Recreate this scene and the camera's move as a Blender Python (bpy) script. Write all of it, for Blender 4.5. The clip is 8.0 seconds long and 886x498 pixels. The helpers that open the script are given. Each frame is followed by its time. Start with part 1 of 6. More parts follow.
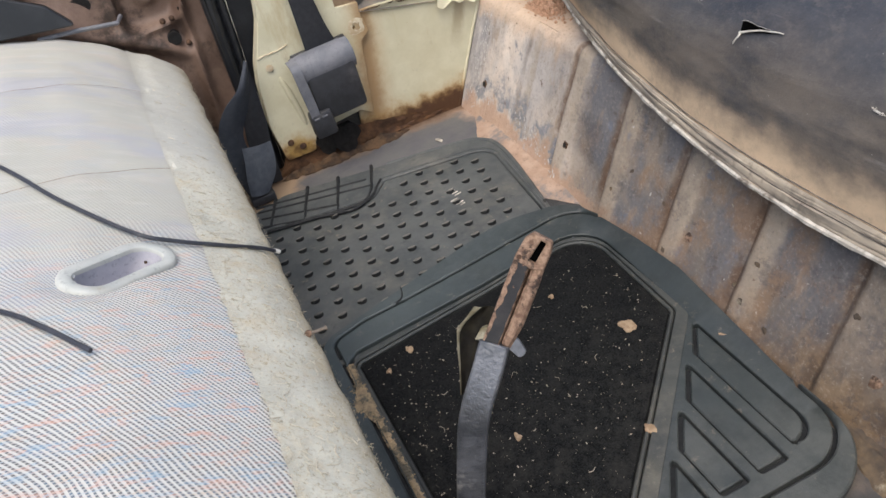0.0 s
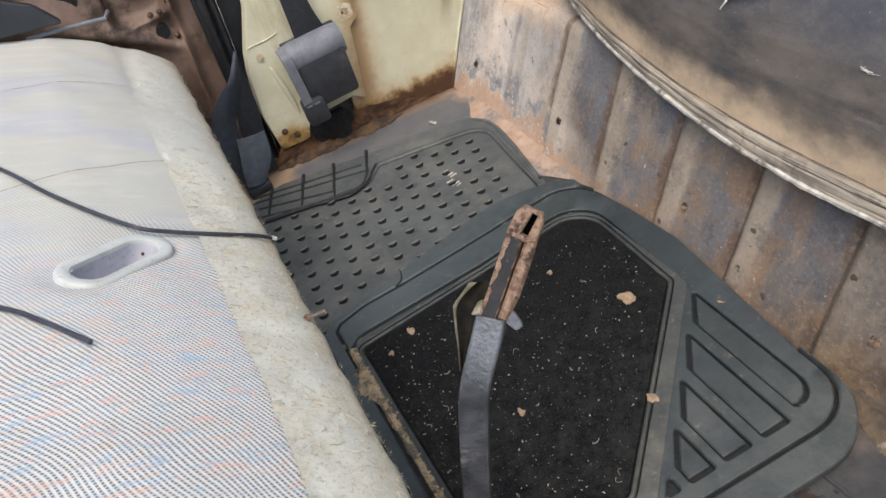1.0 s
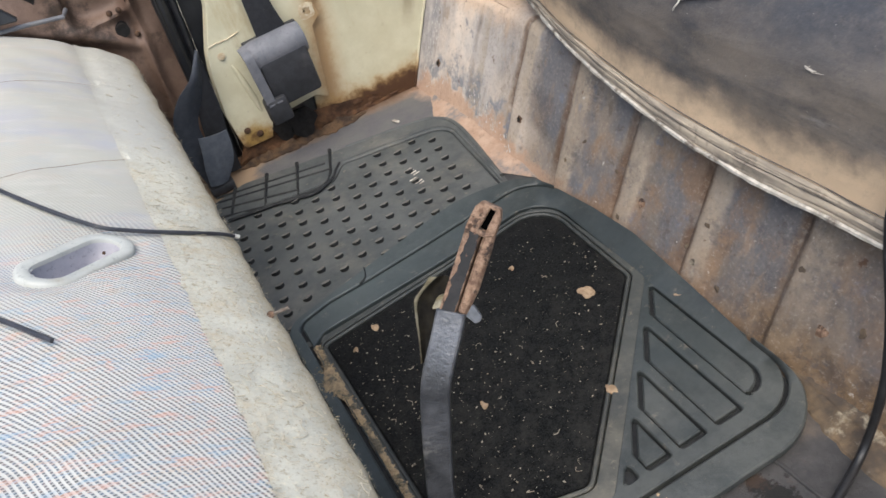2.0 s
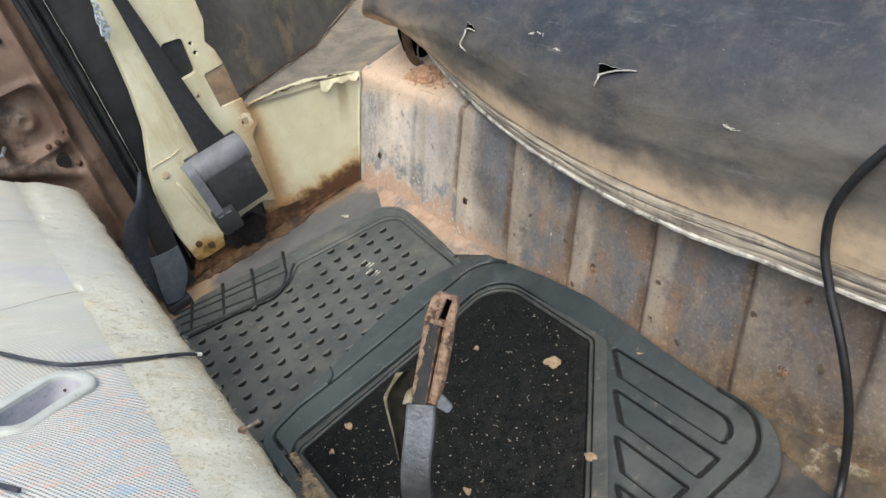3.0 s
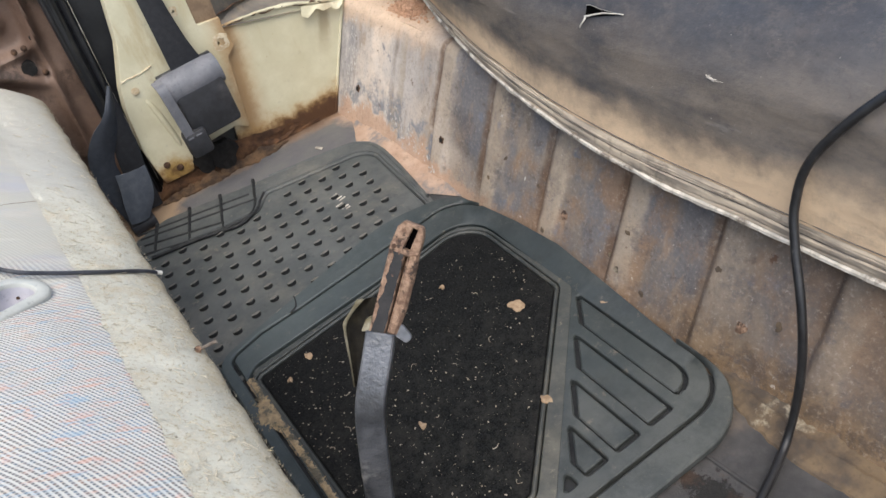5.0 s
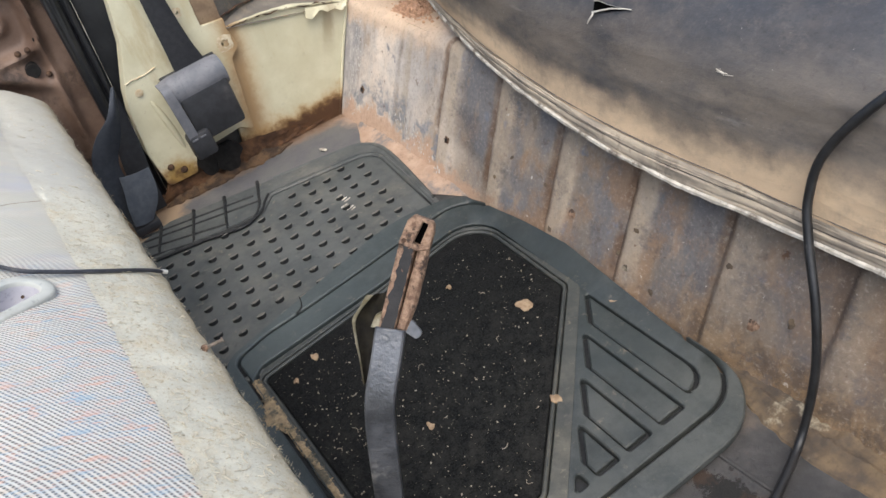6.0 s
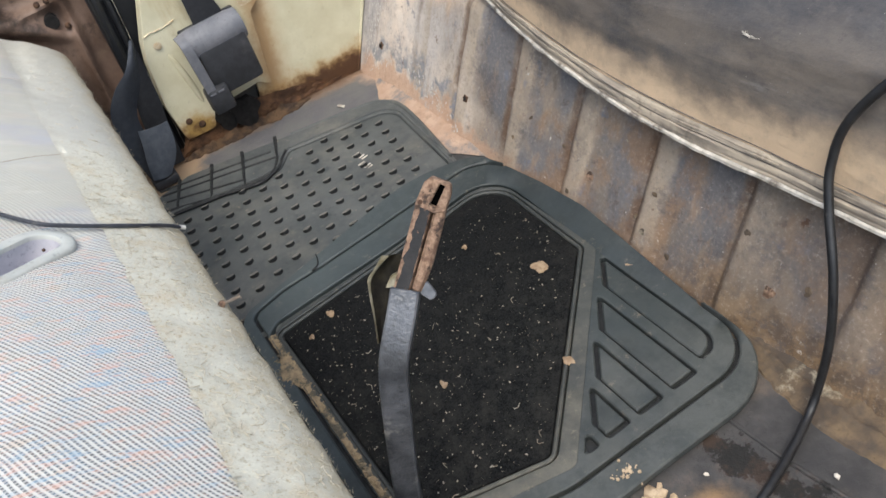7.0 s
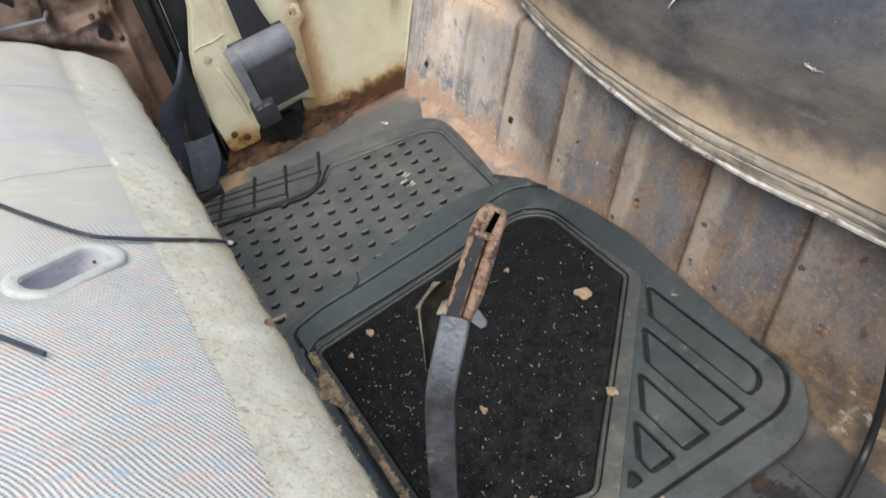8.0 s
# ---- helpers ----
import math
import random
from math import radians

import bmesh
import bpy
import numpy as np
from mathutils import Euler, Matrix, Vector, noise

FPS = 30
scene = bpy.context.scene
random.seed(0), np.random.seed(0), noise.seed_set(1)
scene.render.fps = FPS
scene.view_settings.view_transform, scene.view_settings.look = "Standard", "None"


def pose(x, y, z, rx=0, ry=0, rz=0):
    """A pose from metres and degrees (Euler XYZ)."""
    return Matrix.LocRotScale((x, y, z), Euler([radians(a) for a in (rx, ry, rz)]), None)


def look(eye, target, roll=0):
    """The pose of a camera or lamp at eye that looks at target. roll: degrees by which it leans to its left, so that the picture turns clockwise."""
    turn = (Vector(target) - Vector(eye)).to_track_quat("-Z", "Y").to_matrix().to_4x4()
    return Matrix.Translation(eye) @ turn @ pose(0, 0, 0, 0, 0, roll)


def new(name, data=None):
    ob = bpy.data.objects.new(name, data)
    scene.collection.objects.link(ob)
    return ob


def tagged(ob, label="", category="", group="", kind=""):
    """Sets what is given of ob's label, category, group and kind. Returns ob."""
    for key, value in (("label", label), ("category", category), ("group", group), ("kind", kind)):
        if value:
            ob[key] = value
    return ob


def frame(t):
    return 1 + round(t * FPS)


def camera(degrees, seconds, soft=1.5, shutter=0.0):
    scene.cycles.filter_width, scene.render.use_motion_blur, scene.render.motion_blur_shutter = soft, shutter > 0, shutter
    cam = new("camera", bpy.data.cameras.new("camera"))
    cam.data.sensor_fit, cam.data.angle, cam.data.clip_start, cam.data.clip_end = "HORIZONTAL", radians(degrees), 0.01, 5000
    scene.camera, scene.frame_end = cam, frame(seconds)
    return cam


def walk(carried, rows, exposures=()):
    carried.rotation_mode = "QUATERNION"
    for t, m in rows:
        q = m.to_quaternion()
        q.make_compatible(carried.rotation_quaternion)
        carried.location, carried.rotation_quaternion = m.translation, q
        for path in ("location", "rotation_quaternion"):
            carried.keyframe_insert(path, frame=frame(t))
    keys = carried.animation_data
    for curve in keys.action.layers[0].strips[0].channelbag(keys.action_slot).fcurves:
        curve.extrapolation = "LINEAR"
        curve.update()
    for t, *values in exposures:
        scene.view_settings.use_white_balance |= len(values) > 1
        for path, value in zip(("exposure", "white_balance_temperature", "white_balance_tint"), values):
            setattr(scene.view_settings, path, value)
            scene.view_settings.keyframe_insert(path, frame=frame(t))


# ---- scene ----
cam = camera(59.4, 8.0, shutter=0.25)
PATH = [
    (0, (-0.005, 0.037, 0.692), (0.435, 1.555, -0.534), -14.2),
    (0.5, (-0.003, 0.028, 0.685), (0.426, 1.541, -0.55), -15.8),
    (1, (-0.002, 0.029, 0.687), (0.416, 1.532, -0.565), -17.1),
    (1.2, (-0.002, 0.026, 0.686), (0.413, 1.523, -0.573), -17.5),
    (2.3, (-0.001, 0.016, 0.7), (0.563, 1.454, -0.57), -13.7),
    (2.5, (0.0, 0.022, 0.707), (0.624, 1.465, -0.529), -13.1),
    (3, (0.002, 0.01, 0.707), (0.676, 1.505, -0.437), -19.6),
    (3.5, (0.003, 0.006, 0.695), (0.65, 1.49, -0.479), -20.6),
    (4, (0.001, -0.001, 0.694), (0.59, 1.412, -0.592), -17.1),
    (4.5, (0.002, 0.003, 0.698), (0.605, 1.379, -0.623), -15.1),
    (4.7, (0.002, 0.005, 0.694), (0.635, 1.392, -0.6), -14.9),
    (5.8, (-0.003, 0.016, 0.686), (0.673, 1.43, -0.556), -15.3),
    (6, (-0.005, 0.014, 0.68), (0.659, 1.428, -0.569), -15.4),
    (6.5, (-0.006, 0.016, 0.681), (0.627, 1.425, -0.589), -15.8),
    (7, (-0.003, 0.015, 0.683), (0.572, 1.402, -0.639), -16.0),
    (7.5, (-0.015, 0.03, 0.672), (0.5, 1.393, -0.698), -15.0),
    (8, (-0.011, 0.034, 0.689), (0.52, 1.476, -0.591), -15.5),
]
EXPOSURE = [(0, 0.69, 6500, 8), (1.2, 0.74, 6500, 7), (2.3, 0.80, 6450, 6), (3, 0.84, 6500, 2), (3.5, 0.88, 6500, 5), (4, 0.79, 6500, 8),
            (4.7, 0.81, 6500, 7), (5.8, 0.84, 6500, 6), (6.5, 0.84, 6500, 7), (7, 0.83, 6450, 5), (8, 0.79, 6450, 5)]
walk(cam, [(t, look(eye, target, roll)) for t, eye, target, roll in PATH], exposures=EXPOSURE)

# ---- light ----
world = bpy.data.worlds.new("sky")
scene.world = world
world.use_nodes = True
_wn = world.node_tree.nodes
_sky = _wn.new("ShaderNodeTexSky")
_sky.sky_type = "NISHITA"
_sky.sun_disc = False
_sky.sun_elevation = radians(66)
_sky.sun_rotation = radians(-150)
_sky.dust_density = 4.0
_sky.air_density = 1.0
_sky.ozone_density = 1.0
_wn["Background"].inputs["Strength"].default_value = 0.15
world.node_tree.links.new(_sky.outputs[0], _wn["Background"].inputs["Color"])

sun = new("sun", bpy.data.lights.new("sun", "SUN"))
sun.data.energy = 1.0
sun.data.angle = radians(60)
sun.data.color = (1.0, 0.99, 0.97)
sun.matrix_world = look((-0.9, -1.2, 5.0), (0.2, 0.7, 0.0))


# ---- materials ----
class Nodes:
    """Short way to write a node material in object space."""

    def __init__(self, name, rough=0.7, metal=0.0, spec=0.5):
        self.m = bpy.data.materials.new(name)
        self.m.use_nodes = True
        self.t = self.m.node_tree
        self.b = self.t.nodes["Principled BSDF"]
        self.b.inputs["Roughness"].default_value = rough
        self.b.inputs["Metallic"].default_value = metal
        self.b.inputs["Specular IOR Level"].default_value = spec
        self.co = self.t.nodes.new("ShaderNodeTexCoord").outputs["Object"]

    def put(self, socket, value):
        if isinstance(value, bpy.types.NodeSocket):
            self.t.links.new(value, socket)
        elif isinstance(value, tuple) and len(value) == 3 and socket.type == "RGBA":
            socket.default_value = (*value, 1)
        else:
            socket.default_value = value

    def at(self, scale=(1, 1, 1), turn=(0, 0, 0), shift=(0, 0, 0)):
        n = self.t.nodes.new("ShaderNodeMapping")
        self.put(n.inputs["Vector"], self.co)
        n.inputs["Scale"].default_value = scale
        n.inputs["Rotation"].default_value = [radians(a) for a in turn]
        n.inputs["Location"].default_value = shift
        return n.outputs[0]

    def noise(self, scale, detail=4.0, rough=0.6, stretch=None, shift=(0, 0, 0), distort=0.0, turn=(0, 0, 0)):
        n = self.t.nodes.new("ShaderNodeTexNoise")
        self.put(n.inputs["Vector"], self.at(stretch or (1, 1, 1), turn, shift))
        n.inputs["Scale"].default_value = scale
        n.inputs["Detail"].default_value = detail
        n.inputs["Roughness"].default_value = rough
        n.inputs["Distortion"].default_value = distort
        return n.outputs["Fac"]

    def math(self, op, a, b=0.0, c=None):
        n = self.t.nodes.new("ShaderNodeMath")
        n.operation = op
        self.put(n.inputs[0], a)
        self.put(n.inputs[1], b)
        if c is not None:
            self.put(n.inputs[2], c)
        return n.outputs[0]

    def step(self, v, lo, hi, to0=0.0, to1=1.0):
        n = self.t.nodes.new("ShaderNodeMapRange")
        n.interpolation_type = "SMOOTHSTEP"
        self.put(n.inputs["Value"], v)
        for key, val in (("From Min", lo), ("From Max", hi), ("To Min", to0), ("To Max", to1)):
            self.put(n.inputs[key], val)
        return n.outputs["Result"]

    def axis(self, k):
        n = self.t.nodes.new("ShaderNodeSeparateXYZ")
        self.put(n.inputs[0], self.co)
        return n.outputs[k]

    def mix(self, a, b, f):
        n = self.t.nodes.new("ShaderNodeMix")
        n.data_type = "RGBA"
        self.put(n.inputs["Factor"], f)
        self.put(n.inputs[6], a)
        self.put(n.inputs[7], b)
        return n.outputs[2]

    def bands(self, scale, turn, distort=0.0, detail=1.0):
        n = self.t.nodes.new("ShaderNodeTexWave")
        self.put(n.inputs["Vector"], self.at((1, 1, 1), turn))
        n.inputs["Scale"].default_value = scale
        n.inputs["Distortion"].default_value = distort
        n.inputs["Detail"].default_value = detail
        n.inputs["Detail Scale"].default_value = 1.5
        return n.outputs["Fac"]

    def random(self):
        return self.t.nodes.new("ShaderNodeObjectInfo").outputs["Random"]

    def bump(self, v, strength=0.4, far=0.002):
        n = self.t.nodes.new("ShaderNodeBump")
        n.inputs["Strength"].default_value = strength
        n.inputs["Distance"].default_value = far
        self.put(n.inputs["Height"], v)
        old = self.b.inputs["Normal"].links
        if old:
            self.put(n.inputs["Normal"], old[0].from_socket)
        self.put(self.b.inputs["Normal"], n.outputs[0])

    def done(self, col, rough=None):
        self.put(self.b.inputs["Base Color"], col)
        if rough is not None:
            self.put(self.b.inputs["Roughness"], rough)
        return self.m


def plain(name, a, b, scale=40, rough=0.7, bump=0.3, metal=0.0, spec=0.5, dust=None, dusty=(0.55, 0.7)):
    """Two tones at two scales, fine relief, and an optional dust over it."""
    n = Nodes(name, rough, metal, spec)
    c = n.mix(a, b, n.step(n.noise(scale), 0.35, 0.65))
    c = n.mix(c, tuple(0.6 * v for v in a), n.step(n.noise(scale * 6, 3, shift=(3, 1, 2)), 0.55, 0.75, 0, 0.6))
    if dust:
        f = n.step(n.noise(scale * 0.5, 6, 0.7, shift=(5, 3, 1)), dusty[0], dusty[1])
        c = n.mix(c, dust, f)
        r = n.step(f, 0, 1, rough, 0.95)
    else:
        r = n.step(n.noise(scale * 2, 3, shift=(1, 7, 2)), 0.3, 0.7, max(rough - 0.12, 0.05), min(rough + 0.12, 1))
    n.bump(n.noise(scale * 10, 3), bump, 0.001)
    return n.done(c, r)


def make_rubber(name, dark, light, dust, sheen_amount=0.0):
    n = Nodes(name, 0.55, 0, 0.5)
    c = n.mix(dark, light, n.step(n.noise(9, 6, 0.65), 0.35, 0.65))
    c = n.mix(c, dust, n.step(n.noise(11, 9, 0.74, shift=(4, 2, 0)), 0.47, 0.74, 0, 0.42))
    c = n.mix(c, (0.30, 0.25, 0.18), n.step(n.noise(55, 8, 0.8, shift=(1, 5, 0)), 0.58, 0.70, 0, 0.5))
    c = n.mix(c, (0.02, 0.024, 0.025), n.step(n.noise(30, 6, 0.7, shift=(7, 5, 2)), 0.58, 0.70, 0, 0.6))
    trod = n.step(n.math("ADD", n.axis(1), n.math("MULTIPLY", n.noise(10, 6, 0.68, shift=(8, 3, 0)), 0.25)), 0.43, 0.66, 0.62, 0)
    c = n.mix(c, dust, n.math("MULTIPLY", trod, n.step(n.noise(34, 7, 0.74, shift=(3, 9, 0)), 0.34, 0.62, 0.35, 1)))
    # grazing sheen towards the far left, painted in as pale teal
    sheen_mask = n.math("ADD", n.math("MULTIPLY_ADD", n.axis(0), -0.8, n.axis(1)), n.math("MULTIPLY", n.noise(12, 6, 0.7, shift=(6, 2, 0)), 0.3))
    c = n.mix(c, (0.080, 0.097, 0.099), n.step(sheen_mask, 0.60, 0.92, 0, sheen_amount))
    n.bump(n.noise(700, 2), 0.3, 0.0008)
    n.bump(n.noise(25, 4), 0.35, 0.003)
    return n.done(c, n.step(n.noise(20, 6, 0.7, shift=(9, 1, 1)), 0.3, 0.7, 0.40, 0.75))


def make_carpet():
    n = Nodes("black_carpet", 1.0, 0, 0.03)
    c = n.mix((0.0054, 0.0058, 0.0062), (0.0165, 0.0170, 0.0174), n.step(n.noise(500, 3), 0.35, 0.65))
    # brown dust, lifted on the near side for haze put into the colour
    near_dust_haze = n.step(n.math("ADD", n.axis(1), n.math("MULTIPLY", n.noise(14, 5, 0.65, shift=(2, 7, 0)), 0.25)), 0.56, 0.84, 0.55, 0.15)
    c = n.mix(c, (0.046, 0.044, 0.039), n.math("MULTIPLY", n.step(n.noise(60, 8, 0.8), 0.38, 0.66), near_dust_haze))
    c = n.mix(c, (0.30, 0.27, 0.21), n.step(n.noise(420, 2, 0.5, shift=(2, 2, 0)), 0.72, 0.77, 0, 0.7))
    n.bump(n.noise(900, 3), 0.8, 0.002)
    return n.done(c)


def make_heelboard():
    n = Nodes("dusty_painted_steel", 0.8, 0, 0.25)
    y, z = n.axis(1), n.axis(2)
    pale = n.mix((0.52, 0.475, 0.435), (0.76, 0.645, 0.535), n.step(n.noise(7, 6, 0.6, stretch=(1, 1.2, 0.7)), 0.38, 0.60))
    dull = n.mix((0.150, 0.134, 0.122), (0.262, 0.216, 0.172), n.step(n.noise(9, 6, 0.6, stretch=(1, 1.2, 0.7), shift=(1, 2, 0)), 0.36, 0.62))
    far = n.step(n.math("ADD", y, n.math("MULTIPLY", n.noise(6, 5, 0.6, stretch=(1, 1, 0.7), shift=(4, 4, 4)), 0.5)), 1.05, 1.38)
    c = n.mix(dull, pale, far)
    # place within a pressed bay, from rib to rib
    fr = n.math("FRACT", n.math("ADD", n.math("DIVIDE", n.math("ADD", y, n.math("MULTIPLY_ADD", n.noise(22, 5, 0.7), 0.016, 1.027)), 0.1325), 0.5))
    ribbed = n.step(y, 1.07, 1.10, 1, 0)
    # slate-coloured paint showing through in soft patches
    bay = n.math("MULTIPLY", n.step(fr, 0.56, 0.66), n.step(fr, 0.80, 1.0, 0.09, 0))
    slate = n.step(n.math("ADD", n.noise(8, 6, 0.62, stretch=(1, 1.2, 0.8), shift=(7, 2, 3)), bay), 0.47, 0.60)
    c = n.mix(c, n.mix((0.098, 0.104, 0.122), (0.178, 0.178, 0.188), n.noise(40, 5, 0.65)), n.math("MULTIPLY", slate, n.step(far, 0, 1, 0.72, 0.20)))
    c = n.mix(c, (0.150, 0.165, 0.205), n.step(n.noise(21, 6, 0.66, shift=(3, 6, 1)), 0.61, 0.69, 0, 0.75))
    # tan runs, and brown stains on the dull part
    c = n.mix(c, (0.34, 0.245, 0.165), n.step(n.noise(20, 6, 0.65, stretch=(1, 1.3, 0.5), shift=(5, 0, 2)), 0.54, 0.68, 0, 0.55))
    c = n.mix(c, (0.255, 0.165, 0.103), n.math("MULTIPLY", n.step(n.noise(9, 7, 0.68, stretch=(1, 1.1, 0.9), shift=(9, 6, 2)), 0.47, 0.62, 0, 0.8), n.step(y, 0.75, 0.95, 1, 0.15)))
    c = n.mix(c, (0.095, 0.072, 0.058), n.math("MULTIPLY", n.step(n.noise(36, 7, 0.72, shift=(2, 3, 6)), 0.56, 0.68, 0, 0.6), n.step(far, 0, 1, 1, 0.35)))
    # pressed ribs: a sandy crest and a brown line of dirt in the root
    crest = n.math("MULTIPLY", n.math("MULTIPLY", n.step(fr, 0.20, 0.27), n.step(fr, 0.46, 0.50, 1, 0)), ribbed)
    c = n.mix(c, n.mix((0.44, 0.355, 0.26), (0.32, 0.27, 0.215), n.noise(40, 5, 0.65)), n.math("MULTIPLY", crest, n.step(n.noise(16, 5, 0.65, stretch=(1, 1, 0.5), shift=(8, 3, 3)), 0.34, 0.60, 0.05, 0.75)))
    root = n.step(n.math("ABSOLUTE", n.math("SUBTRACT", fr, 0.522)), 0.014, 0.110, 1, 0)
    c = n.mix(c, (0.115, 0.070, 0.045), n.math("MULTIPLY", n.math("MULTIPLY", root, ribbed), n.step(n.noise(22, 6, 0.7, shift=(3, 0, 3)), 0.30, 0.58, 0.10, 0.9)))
    # bluish strip beside the corner, streaked with white
    corner = n.step(n.math("ADD", y, n.math("MULTIPLY", n.noise(18, 6, 0.7, stretch=(1, 1, 0.6), shift=(6, 6, 1)), 0.07)), 1.225, 1.262)
    c = n.mix(c, n.mix((0.215, 0.22, 0.245), (0.46, 0.44, 0.43), n.step(n.noise(45, 6, 0.7, stretch=(1, 1, 0.35), shift=(1, 2, 2)), 0.40, 0.62)), n.math("MULTIPLY", corner, 0.6))
    # pink sand clinging low down in the far corner
    heap = n.step(n.math("ABSOLUTE", n.math("SUBTRACT", y, 1.03)), 0.12, 0.24, 0.062, 0.040)
    low = n.math("SUBTRACT", z, n.math("MULTIPLY", heap, n.step(n.noise(16, 7, 0.72, shift=(0, 4, 0)), 0.25, 0.75, 0.0, 1.1)))
    c = n.mix(c, n.mix(n.mix((0.195, 0.125, 0.082), (0.29, 0.20, 0.138), n.noise(50, 6, 0.75)), n.mix((0.43, 0.265, 0.175), (0.55, 0.375, 0.265), n.noise(60, 6, 0.75)), n.step(y, 0.72, 0.95)), n.step(low, -0.018, 0.010, 0.85, 0))
    # slate stains just above the sand
    rim = n.math("MULTIPLY", n.math("MULTIPLY", n.step(low, -0.004, 0.008), n.step(low, 0.022, 0.050, 1, 0)), n.step(y, 0.90, 0.96))
    c = n.mix(c, n.mix((0.15, 0.17, 0.21), (0.25, 0.26, 0.28), n.noise(60, 5, 0.7)), n.math("MULTIPLY", rim, n.step(n.noise(26, 6, 0.68, shift=(2, 6, 7)), 0.46, 0.60, 0, 0.8)))
    # sandy upper border
    high = n.math("ADD", z, n.math("MULTIPLY", n.noise(20, 6, 0.68, shift=(6, 4, 0)), 0.08))
    c = n.mix(c, (0.66, 0.49, 0.35), n.math("MULTIPLY", n.step(high, 0.192, 0.226), n.step(y, 0.94, 1.04, 0.0, 0.85)))
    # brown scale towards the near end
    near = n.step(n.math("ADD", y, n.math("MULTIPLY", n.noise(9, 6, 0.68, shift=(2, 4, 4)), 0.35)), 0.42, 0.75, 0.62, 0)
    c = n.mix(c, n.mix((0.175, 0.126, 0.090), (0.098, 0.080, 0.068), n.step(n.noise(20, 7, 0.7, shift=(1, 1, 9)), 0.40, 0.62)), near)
    foot = n.math("MULTIPLY", n.step(n.math("ADD", z, n.math("MULTIPLY", n.noise(25, 7, 0.74, shift=(5, 5, 0)), -0.07)), -0.02, 0.03, 0.8, 0), n.step(y, 0.35, 0.60, 1, 0))
    c = n.mix(c, n.mix((0.20, 0.130, 0.070), (0.085, 0.060, 0.042), n.step(n.noise(40, 7, 0.75), 0.42, 0.6)), foot)
    # rust spots, bare flecks
    c = n.mix(c, (0.105, 0.052, 0.029), n.step(n.noise(48, 6, 0.7, shift=(2, 8, 5)), 0.65, 0.71, 0, 0.8))
    c = n.mix(c, (0.60, 0.55, 0.48), n.step(n.noise(70, 6, 0.7, shift=(6, 1, 5)), 0.665, 0.72, 0, 0.65))
    c = n.mix(c, (0.100, 0.094, 0.098), n.math("MULTIPLY", n.step(n.noise(17, 8, 0.74, shift=(8, 8, 8)), 0.53, 0.66, 0, 0.65), n.step(far, 0, 1, 1, 0.25)))
    grain = n.noise(200, 5, 0.75, shift=(1, 5, 2))
    c = n.mix(c, (0.085, 0.070, 0.058), n.step(grain, 0.52, 0.70, 0, 0.34))
    c = n.mix(c, (0.66, 0.58, 0.48), n.step(grain, 0.48, 0.30, 0, 0.20))
    n.bump(n.noise(150, 5, 0.7), 0.45, 0.003)
    n.bump(n.noise(40, 5, 0.65, shift=(1, 1, 8)), 0.45, 0.005)
    return n.done(c, n.step(n.noise(15, 4), 0.3, 0.7, 0.65, 0.95))


